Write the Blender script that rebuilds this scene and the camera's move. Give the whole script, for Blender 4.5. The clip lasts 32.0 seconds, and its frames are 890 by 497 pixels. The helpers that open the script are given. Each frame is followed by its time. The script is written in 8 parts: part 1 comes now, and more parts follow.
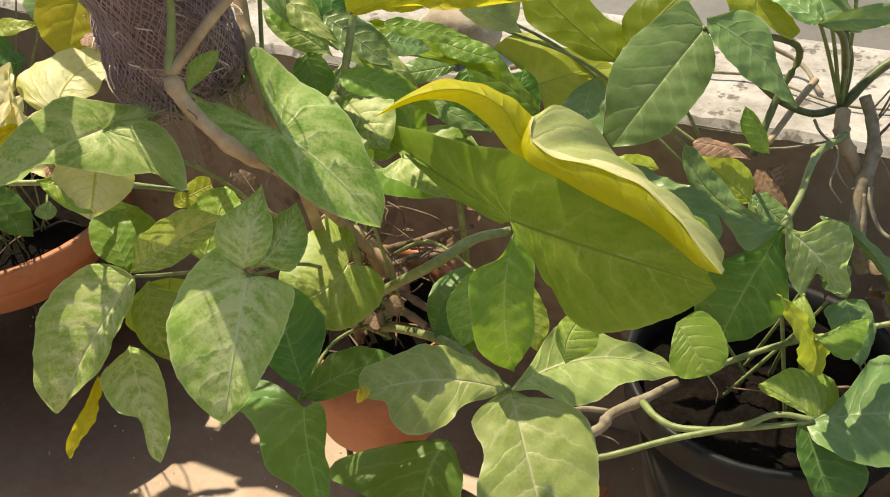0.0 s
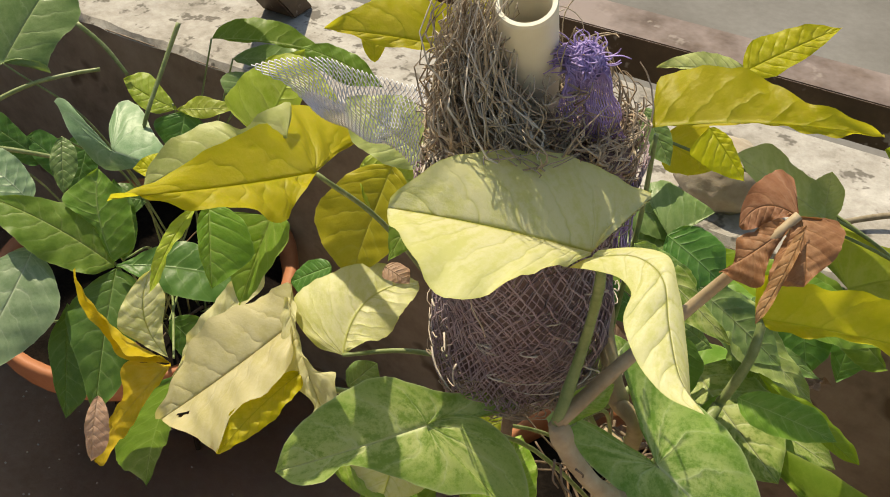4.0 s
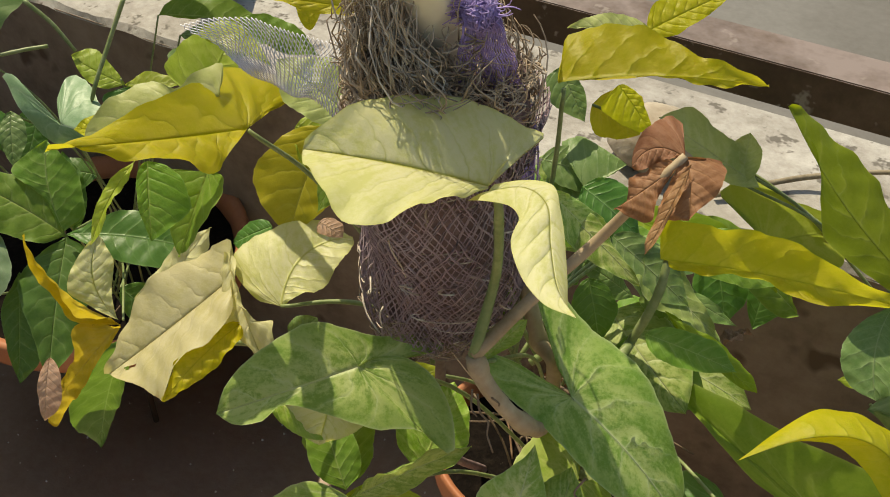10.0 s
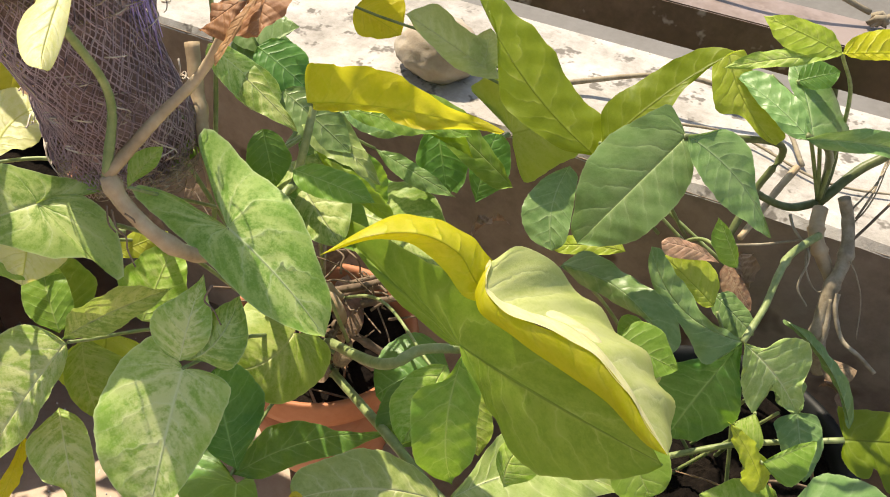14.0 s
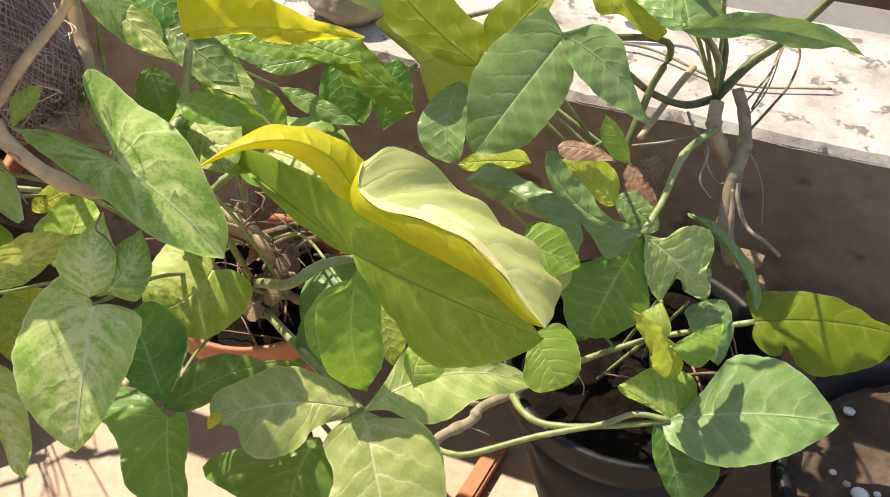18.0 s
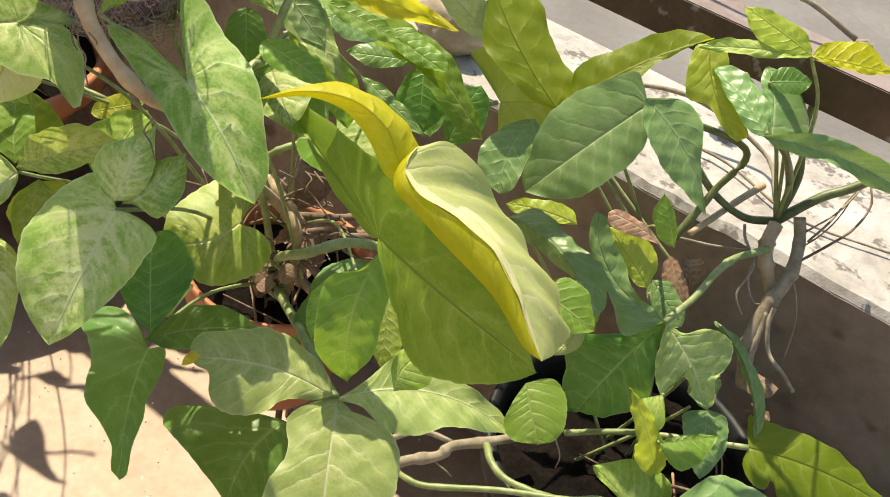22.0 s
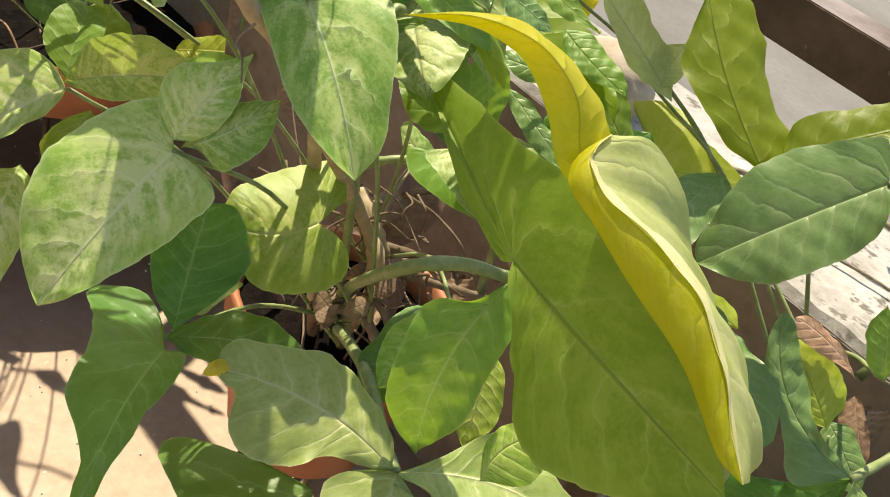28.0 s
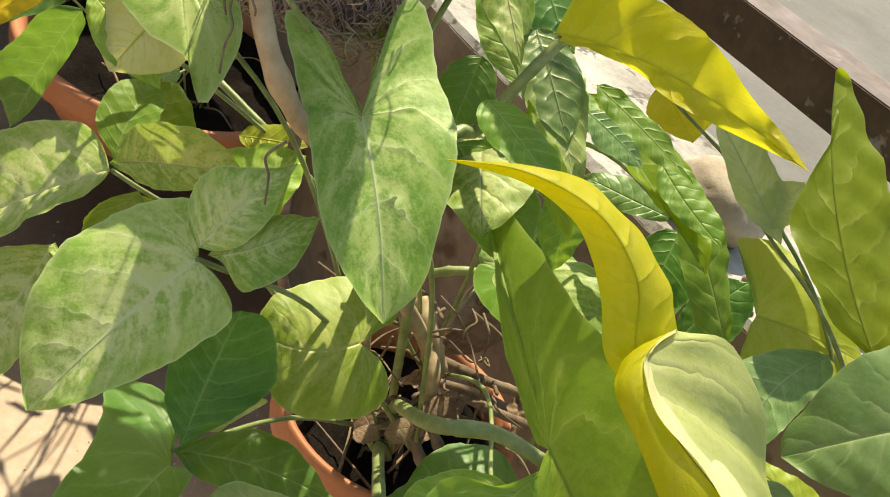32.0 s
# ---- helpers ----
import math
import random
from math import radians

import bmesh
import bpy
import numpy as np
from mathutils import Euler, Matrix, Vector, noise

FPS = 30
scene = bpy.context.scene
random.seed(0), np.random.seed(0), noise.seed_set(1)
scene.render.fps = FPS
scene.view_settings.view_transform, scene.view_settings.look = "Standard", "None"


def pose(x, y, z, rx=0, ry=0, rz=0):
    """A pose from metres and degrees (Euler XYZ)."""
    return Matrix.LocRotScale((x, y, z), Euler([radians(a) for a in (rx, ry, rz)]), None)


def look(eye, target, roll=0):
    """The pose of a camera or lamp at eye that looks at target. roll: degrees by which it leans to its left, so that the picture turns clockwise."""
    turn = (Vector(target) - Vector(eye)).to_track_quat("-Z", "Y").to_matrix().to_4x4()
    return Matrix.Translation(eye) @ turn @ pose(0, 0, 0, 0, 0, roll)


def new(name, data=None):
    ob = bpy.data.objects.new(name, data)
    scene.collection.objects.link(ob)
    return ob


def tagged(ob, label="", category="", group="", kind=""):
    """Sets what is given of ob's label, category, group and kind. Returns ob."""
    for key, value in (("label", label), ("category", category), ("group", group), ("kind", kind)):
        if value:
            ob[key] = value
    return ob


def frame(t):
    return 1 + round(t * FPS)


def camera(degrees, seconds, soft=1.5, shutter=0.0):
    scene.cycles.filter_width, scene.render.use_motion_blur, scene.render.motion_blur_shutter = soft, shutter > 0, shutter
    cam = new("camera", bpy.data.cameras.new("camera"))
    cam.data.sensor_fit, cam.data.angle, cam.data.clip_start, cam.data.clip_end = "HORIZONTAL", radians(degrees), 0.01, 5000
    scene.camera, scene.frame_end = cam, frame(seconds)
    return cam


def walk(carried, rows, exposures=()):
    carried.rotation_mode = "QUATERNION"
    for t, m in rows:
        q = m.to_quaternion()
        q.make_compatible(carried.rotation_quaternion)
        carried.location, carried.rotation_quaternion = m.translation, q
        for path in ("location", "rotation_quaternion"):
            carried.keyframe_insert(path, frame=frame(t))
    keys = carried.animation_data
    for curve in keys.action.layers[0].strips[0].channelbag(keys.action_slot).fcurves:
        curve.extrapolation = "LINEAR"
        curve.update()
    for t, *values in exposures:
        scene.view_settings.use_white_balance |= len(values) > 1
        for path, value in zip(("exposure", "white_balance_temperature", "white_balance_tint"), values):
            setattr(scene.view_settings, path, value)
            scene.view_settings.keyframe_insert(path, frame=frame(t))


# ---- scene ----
cam = camera(49.9, 32.0, soft=1.0)
PATH = [
    (0, (0.095, 0.017, 1.219), (-0.624, 1.448, 0.021), -3.4),
    (0.5, (0.08, 0.05, 1.275), (-0.635, 1.4, -0.016), -1.8),
    (1, (0.058, 0.066, 1.28), (-0.662, 1.421, -0.002), 0.1),
    (1.5, (0.047, 0.092, 1.28), (-0.696, 1.454, 0.018), 1.2),
    (2, (0.034, 0.137, 1.3), (-0.709, 1.483, 0.022), 1.6),
    (2.5, (0.033, 0.146, 1.3), (-0.724, 1.491, 0.028), 1.9),
    (3, (-0.055, 0.165, 1.315), (-0.808, 1.496, 0.026), 2.3),
    (3.5, (-0.19, 0.172, 1.335), (-0.944, 1.489, 0.032), 1.8),
    (4, (-0.281, 0.185, 1.344), (-1.024, 1.502, 0.035), 1.3),
    (4.5, (-0.348, 0.171, 1.354), (-1.086, 1.508, 0.063), 2.3),
    (6.5, (-0.382, 0.128, 1.34), (-1.111, 1.464, 0.042), 1.5),
    (7, (-0.382, 0.111, 1.342), (-1.108, 1.445, 0.041), 1.8),
    (7.5, (-0.383, 0.104, 1.343), (-1.105, 1.436, 0.037), 2.0),
    (8, (-0.379, 0.105, 1.351), (-1.095, 1.437, 0.042), 2.2),
    (8.5, (-0.358, 0.111, 1.353), (-1.068, 1.445, 0.043), 2.6),
    (9, (-0.329, 0.116, 1.353), (-1.031, 1.452, 0.04), 2.7),
    (9.5, (-0.282, 0.136, 1.357), (-0.971, 1.472, 0.038), 2.4),
    (10, (-0.231, 0.155, 1.354), (-0.903, 1.49, 0.026), 2.1),
    (10.5, (-0.173, 0.175, 1.36), (-0.821, 1.519, 0.028), 2.7),
    (11, (-0.133, 0.184, 1.353), (-0.762, 1.532, 0.016), 3.3),
    (11.5, (-0.104, 0.175, 1.339), (-0.716, 1.524, -0.004), 3.8),
    (11.7, (-0.077, 0.151, 1.306), (-0.716, 1.541, 0.019), 5.8),
    (12, (-0.076, 0.155, 1.31), (-0.671, 1.514, -0.031), 4.3),
    (12.5, (-0.05, 0.145, 1.314), (-0.627, 1.494, -0.046), 4.9),
    (13, (0.005, 0.145, 1.316), (-0.581, 1.508, -0.026), 4.4),
    (13.5, (0.044, 0.151, 1.33), (-0.557, 1.503, -0.015), 3.7),
    (15.5, (0.057, 0.136, 1.311), (-0.577, 1.464, -0.043), 0.2),
    (16, (0.052, 0.115, 1.298), (-0.575, 1.443, -0.059), -1.6),
    (16.5, (0.055, 0.112, 1.29), (-0.562, 1.433, -0.078), -3.5),
    (17, (0.069, 0.113, 1.299), (-0.539, 1.43, -0.078), -4.6),
    (17.5, (0.103, 0.126, 1.3), (-0.494, 1.443, -0.081), -4.3),
    (18, (0.155, 0.133, 1.306), (-0.434, 1.451, -0.079), -2.2),
    (18.5, (0.174, 0.122, 1.31), (-0.412, 1.438, -0.078), 1.4),
    (19, (0.18, 0.115, 1.308), (-0.43, 1.428, -0.072), 4.6),
    (19.5, (0.181, 0.106, 1.289), (-0.462, 1.436, -0.058), 7.6),
    (20, (0.182, 0.109, 1.274), (-0.483, 1.466, -0.035), 10.1),
    (20.5, (0.179, 0.115, 1.265), (-0.519, 1.483, -0.016), 11.7),
    (21, (0.178, 0.12, 1.26), (-0.529, 1.495, -0.009), 12.7),
    (21.5, (0.177, 0.116, 1.258), (-0.534, 1.495, -0.004), 13.3),
    (22, (0.178, 0.112, 1.257), (-0.532, 1.487, -0.01), 13.8),
    (22.5, (0.181, 0.11, 1.253), (-0.525, 1.489, -0.013), 14.1),
    (23, (0.182, 0.108, 1.247), (-0.52, 1.488, -0.019), 14.4),
    (23.5, (0.178, 0.105, 1.239), (-0.519, 1.486, -0.029), 14.6),
    (24, (0.17, 0.103, 1.223), (-0.527, 1.491, -0.036), 14.8),
    (24.5, (0.16, 0.104, 1.187), (-0.561, 1.503, -0.047), 16.3),
    (25, (0.146, 0.111, 1.152), (-0.654, 1.516, -0.026), 17.6),
    (25.5, (0.13, 0.129, 1.116), (-0.751, 1.547, 0.015), 17.9),
    (26, (0.123, 0.139, 1.093), (-0.772, 1.561, 0.009), 18.3),
    (26.5, (0.104, 0.155, 1.084), (-0.795, 1.564, -0.015), 18.6),
    (28.5, (0.078, 0.219, 1.059), (-0.864, 1.581, -0.062), 25.4),
    (29, (0.077, 0.226, 1.073), (-0.909, 1.547, -0.059), 26.4),
    (29.5, (0.062, 0.248, 1.085), (-0.97, 1.552, -0.027), 26.1),
    (30, (0.053, 0.27, 1.099), (-1.019, 1.553, 0.002), 25.6),
    (30.5, (0.04, 0.279, 1.094), (-1.053, 1.562, 0.018), 25.3),
    (31, (0.03, 0.284, 1.09), (-1.087, 1.537, 0.002), 25.3),
    (31.5, (0.027, 0.291, 1.081), (-1.101, 1.533, -0.007), 25.7),
    (32, (0.028, 0.299, 1.072), (-1.1, 1.533, -0.026), 25.8),
]
walk(cam, [(t, look(eye, target, roll)) for t, eye, target, roll in PATH], [(0.0, 0.52, 8200, 6), (3.0, 0.44, 8200, 5), (4.0, 0.18, 8200, 4), (5.0, 0.12, 8200, 3), (9.0, 0.12, 8200, 2), (10.5, -0.02, 8200, 3), (11.5, 0.10, 8200, 5), (13.0, 0.62, 7800, 6), (16.0, 0.86, 7700, 13), (18.0, 0.86, 7700, 12), (21.0, 0.76, 7700, 7), (26.0, 0.74, 7700, 7), (32.0, 0.70, 8200, 1)])

# ---- light ----
SUN_AZ, SUN_EL = radians(61), radians(57)      # where the sun stands: angle from +y towards -x, height
sun_way = Vector((-math.sin(SUN_AZ) * math.cos(SUN_EL), math.cos(SUN_AZ) * math.cos(SUN_EL), math.sin(SUN_EL)))
world = bpy.data.worlds.new("sky")
scene.world = world
world.use_nodes = True
wn = world.node_tree
sky = wn.nodes.new("ShaderNodeTexSky")
sky.sky_type, sky.sun_disc = "NISHITA", False
sky.sun_elevation, sky.sun_rotation = SUN_EL, -SUN_AZ
wn.links.new(sky.outputs[0], wn.nodes["Background"].inputs[0])
wn.nodes["Background"].inputs[1].default_value = 0.15
sun = new("sun", bpy.data.lights.new("sun", "SUN"))
sun.data.energy, sun.data.angle, sun.data.color = 4.7, radians(0.6), (1.0, 0.94, 0.84)
sun.matrix_world = look(sun_way * 10, (0, 0, 0))


# ---- materials ----
def mat(name):
    m = bpy.data.materials.new(name)
    m.use_nodes = True
    return m, m.node_tree.nodes, m.node_tree.links, m.node_tree.nodes["Principled BSDF"]


def ramp(n, stops):
    r = n.new("ShaderNodeValToRGB")
    while len(r.color_ramp.elements) < len(stops):
        r.color_ramp.elements.new(0.5)
    for e, (p, c) in zip(r.color_ramp.elements, stops):
        e.position, e.color = p, (*c, 1)
    return r


def noise_node(n, l, scale, detail=4, rough=0.55, coord="Object", vec=None):
    t = n.new("ShaderNodeTexNoise")
    t.inputs["Scale"].default_value, t.inputs["Detail"].default_value, t.inputs["Roughness"].default_value = scale, detail, rough
    if vec is None:
        tc = n.new("ShaderNodeTexCoord")
        vec = tc.outputs[coord]
    l.new(vec, t.inputs["Vector"])
    return t


def mix(n, l, a, b, f, kind="MIX"):
    x = n.new("ShaderNodeMix")
    x.data_type, x.blend_type = "RGBA", kind
    for sock, v in ((x.inputs[6], a), (x.inputs[7], b), (x.inputs[0], f)):
        if isinstance(v, (int, float)):
            sock.default_value = v
        elif isinstance(v, tuple):
            sock.default_value = (*v, 1)
        else:
            l.new(v, sock)
    return x.outputs[2]


def calc(n, l, op, a, b=0.0, c=0.0):
    x = n.new("ShaderNodeMath")
    x.operation = op
    for sock, v in zip(x.inputs, (a, b, c)):
        if isinstance(v, (int, float)):
            sock.default_value = v
        else:
            l.new(v, sock)
    return x.outputs[0]


def bump(n, l, height, strength, distance, bsdf):
    b = n.new("ShaderNodeBump")
    b.inputs["Strength"].default_value, b.inputs["Distance"].default_value = strength, distance
    l.new(height, b.inputs["Height"])
    l.new(b.outputs[0], bsdf.inputs["Normal"])


def rough_mat(name, dark, mid, light, scale, rough=0.8, bump_d=0.004, fine=60.0, metal=0.0, spots=None, spec=0.25):
    """A mottled surface: two scales of colour noise, fine relief, and optional spots (colour, scale, size)."""
    m, n, l, p = mat(name)
    a, b = noise_node(n, l, scale, 6, 0.62), noise_node(n, l, fine, 5, 0.65)
    f = calc(n, l, "ADD", calc(n, l, "MULTIPLY", a.outputs[0], 0.7), calc(n, l, "MULTIPLY", b.outputs[0], 0.3))
    r = ramp(n, ((0.32, dark), (0.5, mid), (0.68, light)))
    l.new(f, r.inputs[0])
    col = r.outputs[0]
    if spots:
        v = noise_node(n, l, spots[1], 3, 0.7)
        s = ramp(n, ((spots[2], (0, 0, 0)), (spots[2] + 0.06, (1, 1, 1))))
        l.new(v.outputs[0], s.inputs[0])
        col = mix(n, l, col, spots[0], s.outputs[0])
    l.new(col, p.inputs["Base Color"])
    p.inputs["Roughness"].default_value, p.inputs["Metallic"].default_value = rough, metal
    p.inputs["Specular IOR Level"].default_value = spec
    bump(n, l, f, 0.6, bump_d, p)
    return m


def leaf_mat(name, base, dark, pale, mottle, vein, through_col, glow=0.35, rough=0.46, stain=None, relief=0.0021, rib=None):
    """A leaf blade. The mesh's map runs u from the midrib (0) to the margin (1), v from sinus to tip."""
    m, n, l, p = mat(name)
    uv = n.new("ShaderNodeUVMap")
    sep = n.new("ShaderNodeSeparateXYZ")
    l.new(uv.outputs[0], sep.inputs[0])
    u, v = sep.outputs[0], sep.outputs[1]
    info = n.new("ShaderNodeObjectInfo")
    tc = n.new("ShaderNodeTexCoord")
    shift = n.new("ShaderNodeVectorMath")
    shift.operation = "ADD"
    cmb = n.new("ShaderNodeCombineXYZ")
    for k in range(3):
        l.new(calc(n, l, "MULTIPLY", info.outputs["Random"], 7.0 + 3 * k), cmb.inputs[k])
    l.new(tc.outputs["Object"], shift.inputs[0])
    l.new(cmb.outputs[0], shift.inputs[1])
    big = noise_node(n, l, 26, 3, 0.6, vec=shift.outputs[0])
    fine = noise_node(n, l, 300, 5, 0.8, vec=shift.outputs[0])
    # lateral veins, slanting towards the tip and curving up at the margin
    bent = calc(n, l, "SUBTRACT", v, calc(n, l, "MULTIPLY", calc(n, l, "POWER", u, 1.4), 0.10))
    wob = calc(n, l, "ADD", calc(n, l, "MULTIPLY", bent, 8.5), calc(n, l, "MULTIPLY", big.outputs[0], 1.3))
    tri = calc(n, l, "PINGPONG", wob, 0.5)
    lat = calc(n, l, "SUBTRACT", 1.0, calc(n, l, "MULTIPLY", tri, 2.0))
    fade = calc(n, l, "SUBTRACT", 1.0, calc(n, l, "MULTIPLY", u, 0.8))
    line = calc(n, l, "MULTIPLY", calc(n, l, "POWER", lat, 13.0), fade)
    band = calc(n, l, "MULTIPLY", calc(n, l, "POWER", lat, 2.0), fade)
    midrib = calc(n, l, "POWER", calc(n, l, "SUBTRACT", 1.0, u), 40.0)
    zone = calc(n, l, "POWER", calc(n, l, "SUBTRACT", 1.0, u), 1.1)
    # the net of fine veins
    cell = n.new("ShaderNodeTexVoronoi")
    cell.feature = "DISTANCE_TO_EDGE"
    cell.inputs["Scale"].default_value = 150
    warp = n.new("ShaderNodeVectorMath")
    warp.operation = "MULTIPLY_ADD"
    l.new(big.outputs["Color"], warp.inputs[0])
    warp.inputs[1].default_value = (0.012, 0.012, 0.012)
    l.new(shift.outputs[0], warp.inputs[2])
    l.new(warp.outputs[0], cell.inputs["Vector"])
    web = ramp(n, ((0.0, (1, 1, 1)), (0.09, (0, 0, 0))))
    l.new(cell.outputs["Distance"], web.inputs[0])
    # streaks that follow the lateral veins, broken into specks
    cuv = n.new("ShaderNodeCombineXYZ")
    l.new(calc(n, l, "MULTIPLY", u, 3.0), cuv.inputs[0])
    l.new(calc(n, l, "MULTIPLY", bent, 22.0), cuv.inputs[1])
    l.new(calc(n, l, "MULTIPLY", info.outputs["Random"], 31.0), cuv.inputs[2])
    streak = noise_node(n, l, 1.0, 4, 0.6, vec=cuv.outputs[0])
    mixn = calc(n, l, "ADD", calc(n, l, "MULTIPLY", streak.outputs[0], 0.42), calc(n, l, "ADD", calc(n, l, "MULTIPLY", fine.outputs[0], 0.34), calc(n, l, "MULTIPLY", big.outputs[0], 0.24)))
    blot = ramp(n, ((0.435, (0, 0, 0)), (0.55, (1, 1, 1))))
    l.new(mixn, blot.inputs[0])
    f = calc(n, l, "MULTIPLY", calc(n, l, "ADD", 0.22, calc(n, l, "ADD", calc(n, l, "MULTIPLY", zone, 0.55), calc(n, l, "MULTIPLY", band, 0.45))), mottle)
    f = calc(n, l, "MINIMUM", calc(n, l, "MULTIPLY", f, calc(n, l, "ADD", 0.12, calc(n, l, "MULTIPLY", blot.outputs[0], 1.05))), 1.0)
    col = mix(n, l, base, dark, calc(n, l, "MULTIPLY", calc(n, l, "SUBTRACT", 1.0, blot.outputs[0]), 0.45))
    col = mix(n, l, col, dark, calc(n, l, "MULTIPLY", calc(n, l, "MULTIPLY", calc(n, l, "POWER", calc(n, l, "SUBTRACT", 1.0, lat), 2.0), fade), 0.22))
    col = mix(n, l, col, pale, f)
    col = mix(n, l, col, vein, calc(n, l, "MINIMUM", calc(n, l, "ADD", calc(n, l, "ADD", calc(n, l, "MULTIPLY", line, 0.72), calc(n, l, "MULTIPLY", web.outputs[0], 0.05)), calc(n, l, "MULTIPLY", midrib, 0.75)), 1.0))
    groove = ramp(n, ((0.014, (1, 1, 1)), (0.030, (0, 0, 0))))
    l.new(u, groove.inputs[0])
    col = mix(n, l, col, rib or vein, calc(n, l, "MULTIPLY", groove.outputs[0], 0.8))
    col = mix(n, l, col, vein, calc(n, l, "MULTIPLY", calc(n, l, "POWER", u, 45.0), 0.7))
    if stain:
        sn = noise_node(n, l, 38, 3, 0.6, vec=shift.outputs[0])
        sr = ramp(n, ((stain[1], (0, 0, 0)), (stain[1] + 0.05, (1, 1, 1))))
        l.new(sn.outputs[0], sr.inputs[0])
        col = mix(n, l, col, stain[0], sr.outputs[0])
    hue = n.new("ShaderNodeHueSaturation")
    l.new(col, hue.inputs["Color"])
    l.new(calc(n, l, "ADD", 0.476, calc(n, l, "MULTIPLY", info.outputs["Random"], 0.03)), hue.inputs["Hue"])
    l.new(calc(n, l, "ADD", 0.85, calc(n, l, "MULTIPLY", info.outputs["Random"], 0.3)), hue.inputs["Value"])
    hue.inputs["Saturation"].default_value = 1.08
    col = hue.outputs[0]
    l.new(col, p.inputs["Base Color"])
    p.inputs["Roughness"].default_value = rough
    p.inputs["Specular IOR Level"].default_value = 0.36
    h = calc(n, l, "SUBTRACT", calc(n, l, "ADD", calc(n, l, "MULTIPLY", fine.outputs[0], 0.10), calc(n, l, "MULTIPLY", big.outputs[0], 0.9)), calc(n, l, "ADD", calc(n, l, "MULTIPLY", calc(n, l, "MULTIPLY", calc(n, l, "POWER", lat, 4.0), fade), 0.45), midrib))
    h = calc(n, l, "SUBTRACT", calc(n, l, "ADD", h, calc(n, l, "MULTIPLY", streak.outputs[0], 0.22)), calc(n, l, "MULTIPLY", web.outputs[0], 0.02))
    bump(n, l, h, 0.6, relief, p)
    tl = n.new("ShaderNodeBsdfTranslucent")
    l.new(mix(n, l, col, through_col, 0.75), tl.inputs[0])
    ms = n.new("ShaderNodeMixShader")
    ms.inputs[0].default_value = glow
    l.new(p.outputs[0], ms.inputs[1])
    l.new(tl.outputs[0], ms.inputs[2])
    l.new(ms.outputs[0], n["Material Output"].inputs[0])
    return m


